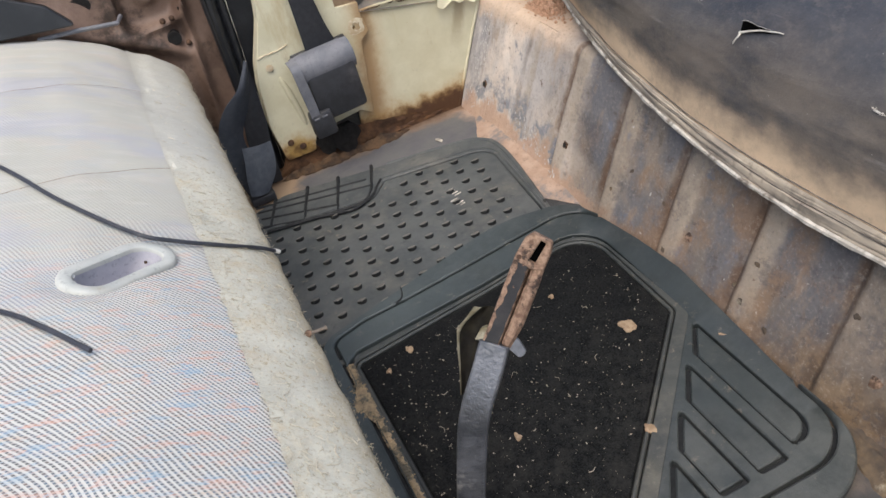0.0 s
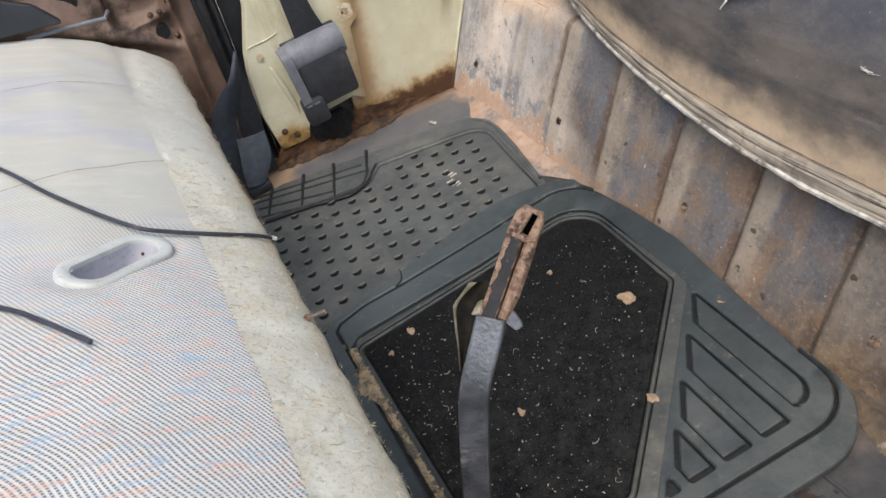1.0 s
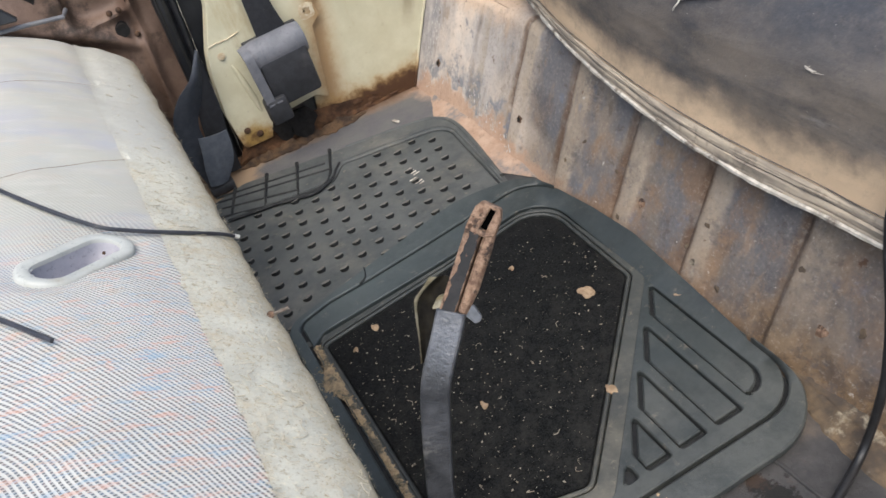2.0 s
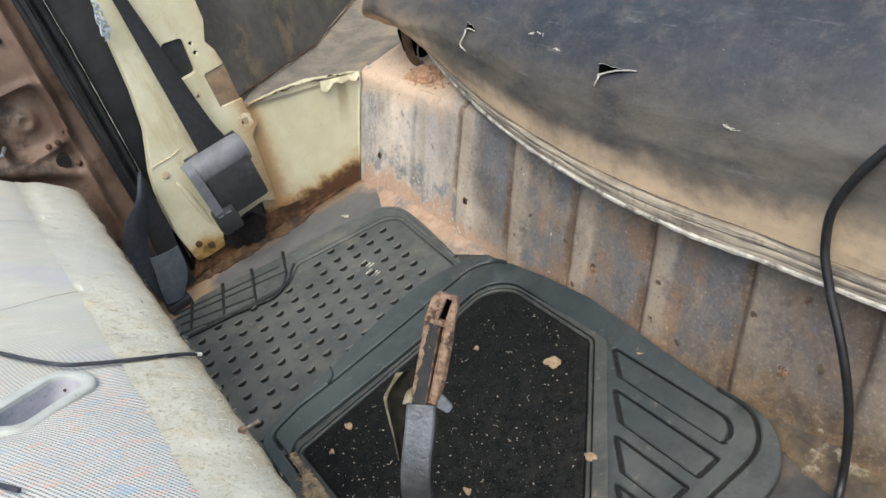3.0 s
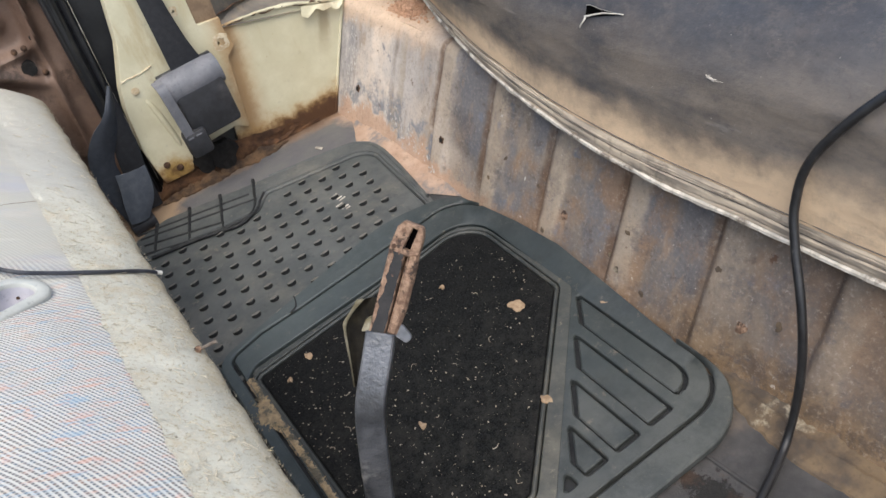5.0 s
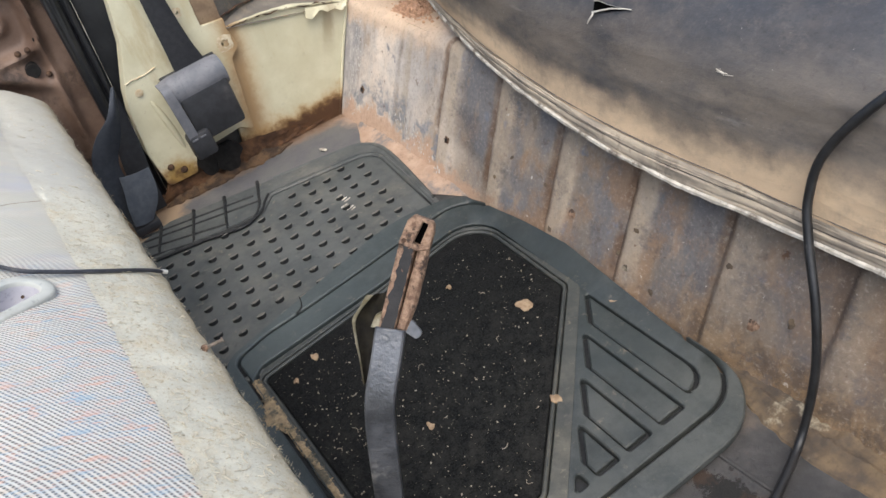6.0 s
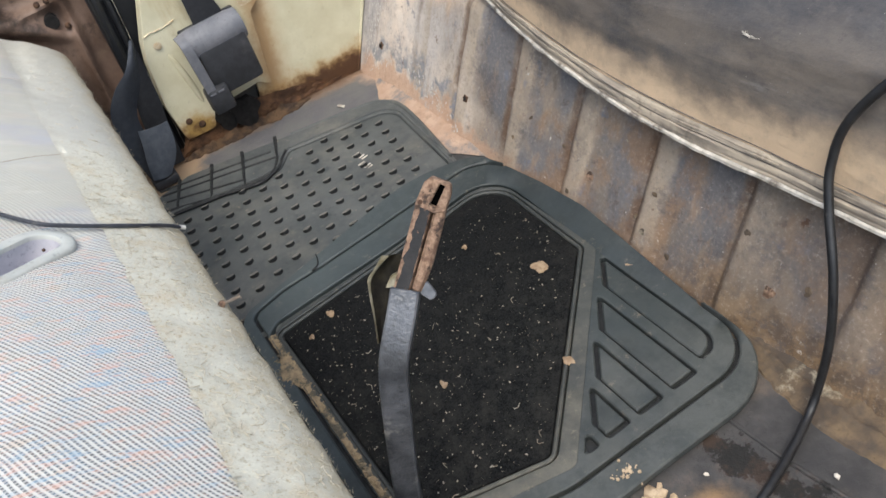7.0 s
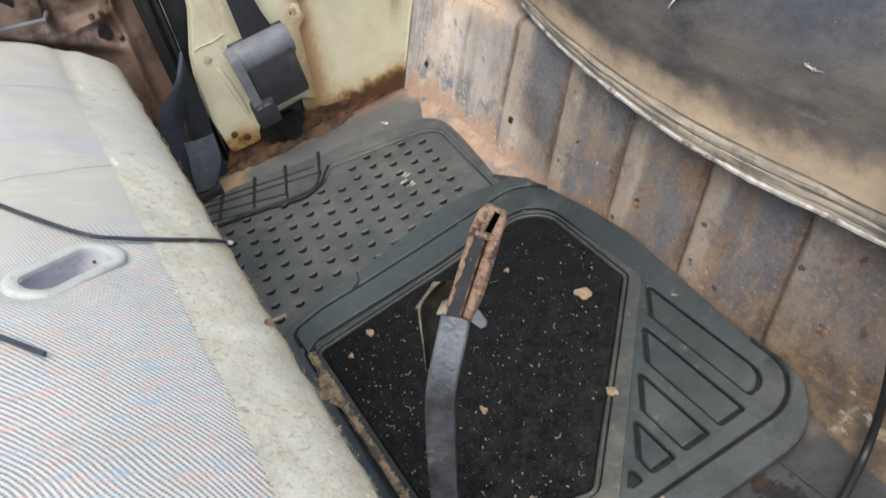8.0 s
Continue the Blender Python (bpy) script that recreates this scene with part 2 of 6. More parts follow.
def make_cream():
    n = Nodes("cream_car_paint", 0.5, 0, 0.4)
    c = n.mix((0.54, 0.50, 0.345), (0.64, 0.605, 0.445), n.step(n.noise(9, 6, 0.65), 0.35, 0.65))
    c = n.mix(c, (0.44, 0.35, 0.20), n.step(n.noise(17, 8, 0.72, stretch=(1.3, 1, 0.3), shift=(2, 0, 1)), 0.54, 0.74, 0, 0.65))
    c = n.mix(c, (0.30, 0.28, 0.22), n.step(n.noise(40, 7, 0.75, shift=(5, 2, 1)), 0.58, 0.74, 0, 0.5))
    # brown stain in the joint between panel and pillar
    v = n.math("ABSOLUTE", n.math("SUBTRACT", n.axis(0), n.math("MULTIPLY_ADD", n.axis(2), 0.12, 0.288)))
    v = n.math("ADD", v, n.math("MULTIPLY", n.noise(30, 6, 0.7), -0.035))
    c = n.mix(c, (0.46, 0.31, 0.16), n.step(v, -0.014, 0.034, 0.6, 0))
    c = n.mix(c, (0.30, 0.175, 0.075), n.step(v, -0.016, 0.012, 0.75, 0))
    # rust creeping up from the sill
    h = n.math("ADD", n.axis(2), n.math("MULTIPLY", n.noise(24, 7, 0.7, shift=(1, 3, 1)), -0.085))
    h = n.math("SUBTRACT", h, n.step(n.axis(0), 0.16, 0.26, 0.010, 0))
    c = n.mix(c, (0.40, 0.235, 0.085), n.step(h, -0.018, 0.024, 0.95, 0))
    c = n.mix(c, (0.075, 0.036, 0.017), n.step(h, -0.022, 0.006, 1, 0))
    c = n.mix(c, (0.26, 0.12, 0.045), n.step(n.noise(50, 7, 0.75, shift=(8, 8, 3)), 0.64, 0.72, 0, 0.85))
    # stain round the bolts at the foot of the post
    away = n.t.nodes.new("ShaderNodeVectorMath")
    away.operation = "DISTANCE"
    n.put(away.inputs[0], n.at((1, 0, 1)))
    away.inputs[1].default_value = (0.143, 0, 0.044)
    ring = n.math("ADD", away.outputs["Value"], n.math("MULTIPLY", n.noise(55, 7, 0.74, shift=(2, 2, 9)), 0.05))
    c = n.mix(c, (0.40, 0.255, 0.075), n.step(ring, 0.030, 0.062, 0.85, 0))
    c = n.mix(c, (0.095, 0.046, 0.020), n.step(ring, 0.026, 0.040, 0.8, 0))
    # brown run below the torn corner
    run = n.math("ABSOLUTE", n.math("SUBTRACT", n.axis(0), n.math("MULTIPLY_ADD", n.axis(2), 0.36, 0.428)))
    run = n.math("MULTIPLY", n.step(n.math("ADD", run, n.math("MULTIPLY", n.noise(40, 6, 0.7, stretch=(1, 1, 0.3)), 0.02)), 0.014, 0.026, 0.6, 0), n.step(n.axis(2), 0.10, 0.17))
    c = n.mix(c, (0.27, 0.205, 0.12), run)
    n.bump(n.noise(60, 5), 0.25, 0.003)
    return n.done(c, n.step(n.noise(30, 4), 0.3, 0.7, 0.4, 0.7))


def make_vinyl():
    n = Nodes("black_vinyl", 0.5, 0, 0.38)
    y, z = n.axis(1), n.axis(2)
    c = n.mix((0.025, 0.029, 0.039), (0.047, 0.052, 0.062), n.step(n.noise(9, 8, 0.72), 0.35, 0.7))
    # dust rubbed in long soft strokes, and a thin brown film
    c = n.mix(c, (0.135, 0.130, 0.125), n.step(n.noise(11, 8, 0.72, stretch=(1, 0.5, 1.6), shift=(3, 3, 0)), 0.47, 0.72, 0, 0.45))
    c = n.mix(c, (0.150, 0.118, 0.092), n.step(n.noise(8, 9, 0.76, stretch=(1, 0.7, 1.3), shift=(2, 5, 4)), 0.46, 0.68, 0, 0.24))
    c = n.mix(c, (0.027, 0.030, 0.039), n.step(n.noise(10, 9, 0.74, shift=(8, 1, 2)), 0.52, 0.66, 0, 0.6))
    near = n.math("MULTIPLY", n.step(n.math("ADD", y, n.math("MULTIPLY", n.noise(8, 6, 0.7, shift=(4, 0, 4)), 0.2)), 0.44, 0.74, 0.50, 0), n.step(z, 0.27, 0.37, 1, 0.08))
    c = n.mix(c, (0.225, 0.190, 0.155), n.math("MULTIPLY", near, n.step(n.noise(24, 8, 0.75, stretch=(1, 0.6, 1.4), shift=(2, 2, 8)), 0.36, 0.60, 0.3, 1)))
    c = n.mix(c, (0.150, 0.128, 0.108), n.step(n.noise(42, 9, 0.8, stretch=(1, 0.7, 1.2), shift=(7, 4, 1)), 0.50, 0.66, 0, 0.42))
    speck = n.noise(110, 7, 0.8, shift=(5, 2, 6))
    c = n.mix(c, (0.165, 0.152, 0.140), n.step(speck, 0.53, 0.70, 0, 0.30))
    c = n.mix(c, (0.020, 0.021, 0.025), n.step(speck, 0.47, 0.32, 0, 0.5))
    # fine scratches
    c = n.mix(c, (0.20, 0.19, 0.18), n.step(n.noise(60, 5, 0.7, stretch=(1, 0.14, 1.5), shift=(4, 1, 3), turn=(0, 0, 14)), 0.61, 0.70, 0, 0.5))
    # sand settled above the front edge, thinning out upwards
    h = n.math("ADD", z, n.math("MULTIPLY", n.noise(7, 7, 0.62, shift=(1, 0, 1)), -0.085))
    h = n.math("ADD", h, n.math("MULTIPLY_ADD", n.noise(28, 7, 0.72, stretch=(1, 0.7, 1), shift=(6, 1, 1)), 0.05, -0.025))
    h = n.math("ADD", h, n.step(y, 0.85, 1.10, 0, -0.042))
    h = n.math("ADD", h, n.step(y, 0.22, 0.48, -0.012, 0))
    h = n.math("ADD", h, n.math("MULTIPLY", n.step(y, 0.30, 0.46), n.step(y, 0.66, 0.84, 0.016, 0)))
    sand = n.mix((0.70, 0.515, 0.335), (0.57, 0.42, 0.28), n.noise(24, 6, 0.65))
    f = n.step(h, 0.180, 0.230, 0.97, 0)
    f = n.math("MULTIPLY", f, n.step(n.noise(30, 7, 0.7, shift=(9, 4, 2)), 0.28, 0.52, 0.60, 1))
    # brown dust above the sand, lifted to offset shade on the steep front
    c = n.mix(c, (0.205, 0.168, 0.132), n.math("MULTIPLY", n.step(h, 0.215, 0.335, 0.72, 0), n.step(n.noise(18, 7, 0.7, stretch=(1, 0.5, 1.3), shift=(3, 8, 2)), 0.34, 0.60, 0.25, 1)))
    c = n.mix(c, sand, f)
    c = n.mix(c, (0.5, 0.47, 0.42), n.step(n.noise(230, 2, shift=(4, 2, 7)), 0.755, 0.79, 0, 0.6))
    n.bump(n.noise(380, 4, 0.6), 0.28, 0.0015)
    n.bump(n.noise(22, 5, 0.6, stretch=(1, 0.6, 1.6)), 0.30, 0.006)
    return n.done(c, n.step(f, 0, 1, 0.48, 0.95))


def make_twill():
    n = Nodes("striped_twill", 0.95, 0, 0.15)
    light = n.mix((0.53, 0.525, 0.485), (0.64, 0.63, 0.585), n.noise(9, 6, 0.7, stretch=(0.7, 2.2, 1)))
    light = n.mix(light, (0.58, 0.47, 0.36), n.step(n.noise(50, 5, 0.65, stretch=(0.45, 2.8, 1), shift=(2, 8, 0), turn=(0, 0, 8)), 0.56, 0.66, 0, 0.6))
    hue = n.mix((0.165, 0.235, 0.325), (0.42, 0.24, 0.175), n.step(n.noise(62, 4, 0.6, stretch=(0.6, 2.8, 1), shift=(3, 1, 0), turn=(0, 0, 8)), 0.53, 0.60))
    hue = n.mix(hue, (0.135, 0.132, 0.130), n.step(n.noise(40, 5, 0.65, stretch=(0.5, 3, 1), shift=(7, 1, 0), turn=(0, 0, 8)), 0.34, 0.54, 0.30, 0.95))
    # threads pulled aside round the bezel
    away = n.t.nodes.new("ShaderNodeVectorMath")
    away.operation = "DISTANCE"
    n.put(away.inputs[0], n.at((1, 1, 0)))
    away.inputs[1].default_value = (-0.103, 0.667, 0)
    pull = n.math("MULTIPLY", n.step(away.outputs["Value"], 0.03, 0.085, 1, 0), 0.024)
    shift = n.t.nodes.new("ShaderNodeCombineXYZ")
    sag = n.math("MULTIPLY_ADD", n.noise(4.5, 2, 0.5, shift=(1, 4, 0)), 0.085, -0.0425)
    n.put(shift.inputs[1], n.math("ADD", pull, sag))
    moved = n.t.nodes.new("ShaderNodeVectorMath")
    n.put(moved.inputs[0], n.co)
    n.put(moved.inputs[1], shift.outputs[0])
    plain_co, n.co = n.co, moved.outputs[0]
    thread = n.step(n.math("ADD", n.bands(95.0, (0, 0, -31), 1.1, 3), n.math("MULTIPLY_ADD", n.noise(420, 3, 0.7, shift=(2, 2, 0)), 0.80, -0.40)), 0.30, 0.74)
    n.co = plain_co
    weft = n.step(n.bands(120.0, (0, 0, 72), 1.0, 2), 0.3, 0.7, 0.42, 1)
    c = n.mix(light, hue, n.math("MULTIPLY", thread, weft))
    tint = n.mix((0.25, 0.39, 0.52), (0.63, 0.35, 0.26), n.step(n.noise(45, 4, stretch=(0.7, 2.6, 1), shift=(1, 9, 0), turn=(0, 0, 10)), 0.47, 0.53))
    c = n.mix(c, tint, n.step(n.noise(60, 6, 0.72, stretch=(0.7, 2.4, 1), shift=(5, 5, 5), turn=(0, 0, 10)), 0.48, 0.64, 0, 0.55))
    # stripes give way to plain pale tones towards the far end
    worn = n.step(n.math("ADD", n.axis(1), n.math("MULTIPLY", n.noise(6, 5), 0.40)), 0.74, 0.97)
    soft = n.mix((0.46, 0.45, 0.395), (0.415, 0.412, 0.42), n.step(n.noise(7, 5, 0.6, stretch=(0.7, 1.8, 1), shift=(3, 3, 3)), 0.46, 0.62))
    soft = n.mix(soft, (0.56, 0.545, 0.49), n.step(n.noise(26, 5, 0.65, stretch=(0.35, 2.6, 1), shift=(6, 2, 3), turn=(0, 0, 6)), 0.50, 0.66, 0, 0.35))
    soft = n.mix(soft, (0.40, 0.36, 0.30), n.step(n.noise(34, 6, 0.7, stretch=(0.3, 2.4, 1), shift=(2, 7, 3), turn=(0, 0, 6)), 0.56, 0.70, 0, 0.2))
    pastel = n.mix((0.385, 0.42, 0.47), (0.53, 0.435, 0.37), n.step(n.noise(16, 5, 0.62, stretch=(0.8, 1.8, 1), shift=(9, 2, 1)), 0.42, 0.58))
    soft = n.mix(soft, pastel, n.step(n.noise(12, 6, 0.66, stretch=(0.8, 1.5, 1), shift=(4, 7, 1)), 0.46, 0.64, 0, 0.22))
    c = n.mix(c, soft, n.math("MULTIPLY", worn, 0.93))
    c = n.mix(c, (0.42, 0.39, 0.31), n.step(n.noise(18, 7, 0.75, shift=(1, 1, 1)), 0.55, 0.8, 0, 0.45))
    n.bump(thread, 0.22, 0.0008)
    n.bump(n.noise(900, 2), 0.3, 0.0006)
    return n.done(c)


def make_felt():
    n = Nodes("grey_felt", 1.0, 0, 0.1)
    c = n.mix((0.475, 0.465, 0.395), (0.575, 0.565, 0.485), n.step(n.noise(26, 7, 0.75), 0.3, 0.7))
    c = n.mix(c, (0.50, 0.41, 0.27), n.step(n.noise(22, 8, 0.8, shift=(4, 1, 1)), 0.48, 0.68, 0, 0.62))
    c = n.mix(c, (0.31, 0.26, 0.175), n.step(n.noise(240, 6, 0.8), 0.51, 0.66, 0, 0.8))
    c = n.mix(c, (0.66, 0.60, 0.46), n.step(n.noise(300, 5, 0.78, shift=(3, 1, 4)), 0.54, 0.68, 0, 0.75))
    c = n.mix(c, n.mix((0.50, 0.485, 0.42), (0.455, 0.455, 0.43), n.noise(14, 5, 0.6, shift=(1, 2, 1))), n.step(n.math("ADD", n.axis(1), n.math("MULTIPLY", n.noise(8, 5), 0.3)), 0.95, 1.15, 0, 0.8))
    edge = n.step(n.math("ADD", n.axis(0), n.math("MULTIPLY", n.noise(40, 7, 0.75), 0.03)), 0.012, 0.034)
    c = n.mix(c, (0.40, 0.315, 0.19), n.math("MULTIPLY", edge, 0.6))
    n.bump(n.noise(420, 5, 0.75), 0.45, 0.0015)
    n.bump(n.noise(45, 3, 0.5), 0.22, 0.004)
    return n.done(c)


def make_floor():
    n = Nodes("dirty_floor_steel", 0.7, 0, 0.4)
    c = n.mix((0.034, 0.033, 0.034), (0.070, 0.066, 0.064), n.step(n.noise(14, 8, 0.7), 0.35, 0.65))
    c = n.mix(c, (0.27, 0.195, 0.135), n.step(n.noise(9, 8, 0.72, shift=(2, 1.5, 0)), 0.52, 0.70, 0, 0.3))
    # oily black patch running from the mat's corner
    x, y = n.axis(0), n.axis(1)
    line = n.math("ABSOLUTE", n.math("SUBTRACT", x, n.math("MULTIPLY_ADD", y, -0.20, 0.394)))
    line = n.math("ADD", line, n.math("MULTIPLY", n.noise(45, 8, 0.78, shift=(5, 5, 0)), -0.095))
    line = n.math("ADD", line, n.step(y, 0.30, 0.36, 0, 0.08))
    c = n.mix(c, (0.010, 0.009, 0.008), n.step(n.math("ADD", line, n.math("MULTIPLY_ADD", n.noise(120, 5, 0.7, shift=(1, 2, 0)), 0.05, -0.025)), -0.036, -0.031, 0.97, 0))
    c = n.mix(c, (0.45, 0.40, 0.34), n.step(n.noise(150, 4, 0.7, shift=(3, 5, 0)), 0.70, 0.76, 0, 0.6))
    spot = n.t.nodes.new("ShaderNodeVectorMath")
    spot.operation = "DISTANCE"
    n.put(spot.inputs[0], n.at((1, 1.6, 0)))
    spot.inputs[1].default_value = (0.278, 0.26 * 1.6, 0)
    c = n.mix(c, (0.34, 0.21, 0.10), n.step(n.math("ADD", spot.outputs["Value"], n.math("MULTIPLY", n.noise(35, 6, 0.7, shift=(1, 7, 0)), 0.04)), 0.028, 0.062, 0.8, 0))
    c = n.mix(c, (0.12, 0.065, 0.038), n.math("MULTIPLY", n.step(line, -0.036, -0.022, 0.25, 0), n.step(n.noise(30, 6, 0.7, shift=(8, 2, 0)), 0.45, 0.6)))
    # cleaner violet-grey paint beyond the far mat, tan dust at its ends
    c = n.mix(c, n.mix((0.105, 0.102, 0.110), (0.128, 0.126, 0.122), n.step(n.noise(20, 7, 0.7, shift=(4, 1, 0)), 0.35, 0.65)), n.step(y, 1.06, 1.14, 0, 0.9))
    heap = n.math("ADD", n.math("MULTIPLY_ADD", y, 0.35, x), n.math("MULTIPLY", n.noise(24, 7, 0.75, shift=(3, 3, 1)), 0.09))
    c = n.mix(c, n.mix((0.36, 0.245, 0.175), (0.46, 0.33, 0.25), n.noise(60, 5, 0.7)), n.step(heap, 0.892, 0.935, 0, 0.85))
    heap = n.math("ADD", n.math("MULTIPLY_ADD", y, 0.55, n.math("MULTIPLY", x, -1)), n.math("MULTIPLY", n.noise(24, 7, 0.75, shift=(1, 8, 1)), 0.09))
    c = n.mix(c, (0.36, 0.25, 0.155), n.math("MULTIPLY", n.step(heap, 0.585, 0.625, 0, 0.85), n.step(y, 1.14, 1.18)))
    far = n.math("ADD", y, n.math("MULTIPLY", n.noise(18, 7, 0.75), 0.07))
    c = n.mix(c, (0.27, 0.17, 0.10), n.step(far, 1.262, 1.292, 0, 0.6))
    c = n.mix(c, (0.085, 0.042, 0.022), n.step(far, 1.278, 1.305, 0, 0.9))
    n.bump(n.noise(120, 6, 0.75), 0.6, 0.003)
    return n.done(c)


def make_door_steel():
    n = Nodes("brown_door_steel", 0.55, 0.0, 0.45)
    c = n.mix((0.128, 0.080, 0.058), (0.225, 0.150, 0.112), n.step(n.noise(9, 7, 0.65), 0.35, 0.65))
    c = n.mix(c, (0.026, 0.018, 0.013), n.step(n.noise(12, 8, 0.72, shift=(3, 3, 1)), 0.48, 0.64, 0, 0.85))
    c = n.mix(c, (0.28, 0.205, 0.14), n.step(n.noise(34, 7, 0.75, shift=(1, 6, 1)), 0.58, 0.74, 0, 0.6))
    n.bump(n.noise(90, 6), 0.4, 0.003)
    return n.done(c)


def make_quarter():
    n = Nodes("dark_quarter_panel", 0.7, 0, 0.35)
    c = n.mix((0.075, 0.070, 0.062), (0.135, 0.122, 0.105), n.step(n.noise(10, 7, 0.7), 0.35, 0.65))
    c = n.mix(c, (0.155, 0.135, 0.11), n.step(n.noise(60, 8, 0.8, stretch=(1, 1, 1.6), shift=(1, 1, 4)), 0.50, 0.70, 0, 0.6))
    c = n.mix(c, (0.25, 0.19, 0.12), n.step(n.noise(8, 8, 0.72, shift=(2, 0, 4)), 0.52, 0.66, 0, 0.7))
    n.bump(n.noise(140, 6, 0.75), 0.5, 0.003)
    return n.done(c)


def make_sand():
    n = Nodes("red_sand", 1.0, 0, 0.1)
    c = n.mix((0.42, 0.285, 0.205), (0.53, 0.385, 0.29), n.step(n.noise(30, 7, 0.75), 0.3, 0.7))
    c = n.mix(c, (0.19, 0.14, 0.11), n.step(n.noise(90, 6, 0.75, shift=(2, 2, 2)), 0.54, 0.7, 0, 0.7))
    c = n.mix(c, (0.20, 0.20, 0.205), n.step(n.noise(13, 7, 0.72, shift=(6, 2, 2)), 0.48, 0.62, 0, 0.85))
    n.bump(n.noise(260, 6, 0.75), 0.9, 0.004)
    return n.done(c)


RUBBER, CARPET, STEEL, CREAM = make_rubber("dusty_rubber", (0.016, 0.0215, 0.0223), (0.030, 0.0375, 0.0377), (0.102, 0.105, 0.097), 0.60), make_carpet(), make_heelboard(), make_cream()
DUSTYRUBBER = make_rubber("dust_grey_rubber", (0.027, 0.0310, 0.0305), (0.054, 0.0570, 0.0520), (0.180, 0.163, 0.126))
GREYRUBBER = make_rubber("dusty_grey_rubber", (0.050, 0.054, 0.054), (0.092, 0.094, 0.090), (0.225, 0.200, 0.160), 0.12)
VINYL, TWILL, FELT, FLOOR = make_vinyl(), make_twill(), make_felt(), make_floor()
DOOR, QUARTER, SAND = make_door_steel(), make_quarter(), make_sand()
WEBBING = plain("black_webbing", (0.010, 0.011, 0.014), (0.018, 0.019, 0.023), 120, 0.7, 0.5, dust=(0.07, 0.065, 0.06), dusty=(0.62, 0.85))
BELTGREY = plain("grey_webbing", (0.062, 0.072, 0.090), (0.085, 0.096, 0.115), 90, 0.75, 0.5, dust=(0.10, 0.095, 0.085), dusty=(0.6, 0.85))
STRAPBLUE = plain("blue_grey_webbing", (0.030, 0.036, 0.047), (0.044, 0.050, 0.062), 90, 0.75, 0.5, dust=(0.10, 0.098, 0.095), dusty=(0.58, 0.85))
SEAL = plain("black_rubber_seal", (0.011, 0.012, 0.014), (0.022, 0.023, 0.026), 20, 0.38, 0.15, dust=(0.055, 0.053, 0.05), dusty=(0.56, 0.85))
CASE = plain("black_plastic", (0.022, 0.023, 0.026), (0.034, 0.035, 0.04), 50, 0.5, 0.2, dust=(0.10, 0.095, 0.095), dusty=(0.55, 0.85))
CASETOP = plain("grey_dusty_plastic", (0.12, 0.125, 0.14), (0.17, 0.17, 0.185), 40, 0.6, 0.2, dust=(0.24, 0.22, 0.19), dusty=(0.58, 0.85))
PALE = plain("pale_plastic", (0.56, 0.55, 0.50), (0.64, 0.62, 0.57), 50, 0.45, 0.1, dust=(0.42, 0.37, 0.30), dusty=(0.6, 0.85))
LILAC = plain("pale_lilac_plastic", (0.37, 0.365, 0.41), (0.45, 0.44, 0.475), 40, 0.5, 0.1, dust=(0.27, 0.22, 0.17), dusty=(0.56, 0.74))
CABLE = plain("black_cable", (0.012, 0.012, 0.013), (0.022, 0.022, 0.023), 80, 0.36, 0.3, dust=(0.09, 0.085, 0.08), dusty=(0.60, 0.80))
WIRE = plain("grey_black_wire", (0.026, 0.028, 0.036), (0.045, 0.047, 0.056), 80, 0.36, 0.2, dust=(0.14, 0.135, 0.13), dusty=(0.58, 0.8))
THREAD = plain("brown_seam_thread", (0.24, 0.205, 0.165), (0.33, 0.29, 0.24), 150, 0.95, 0.4)
# black of moulded rubber, also painted on nub walls and groove floors as shade
BLACKRUBBER_SHADE = plain("black_rubber_and_shade", (0.006, 0.007, 0.008), (0.013, 0.014, 0.015), 60, 0.7, 0.3)
# pale patches: scuffs, and the sleeve's shine put into the colour
SLEEVE = plain("worn_black_sleeve", (0.040, 0.042, 0.047), (0.115, 0.119, 0.130), 28, 0.28, 0.8, spec=0.9, dust=(0.36, 0.35, 0.33), dusty=(0.58, 0.72))
RUSTY = plain("rusty_buckle_steel", (0.150, 0.086, 0.054), (0.36, 0.235, 0.158), 170, 0.8, 1.0, dust=(0.055, 0.036, 0.027), dusty=(0.52, 0.62))
CHIPPED = plain("chipped_black_paint", (0.010, 0.010, 0.011), (0.022, 0.020, 0.020), 60, 0.72, 0.5, dust=(0.22, 0.12, 0.078), dusty=(0.62, 0.65))
BRASSY = plain("yellowed_plastic", (0.12, 0.098, 0.050), (0.27, 0.245, 0.175), 90, 0.6, 0.3)
WORN = plain("worn_grey_welt", (0.44, 0.40, 0.34), (0.66, 0.61, 0.53), 60, 0.95, 0.7, spec=0.1, dust=(0.20, 0.17, 0.14), dusty=(0.48, 0.64))
WELT = plain("sandy_grey_welt", (0.30, 0.255, 0.205), (0.46, 0.385, 0.295), 14, 0.97, 0.4, spec=0.15, dust=(0.15, 0.13, 0.11), dusty=(0.54, 0.70))
LINE = plain("dirt_dark_seam", (0.085, 0.072, 0.062), (0.165, 0.138, 0.110), 60, 0.9, 0.4, dust=(0.26, 0.20, 0.14), dusty=(0.56, 0.66))
ARCH = plain("dusty_wheel_arch", (0.15, 0.133, 0.112), (0.24, 0.205, 0.165), 18, 0.85, 0.5, dust=(0.33, 0.255, 0.175), dusty=(0.52, 0.70))
# black for the shade inside holes, drawn as filled faces
DARK = plain("black_hole", (0.004, 0.0035, 0.003), (0.009, 0.007, 0.006), 60, 0.9, 0.2)
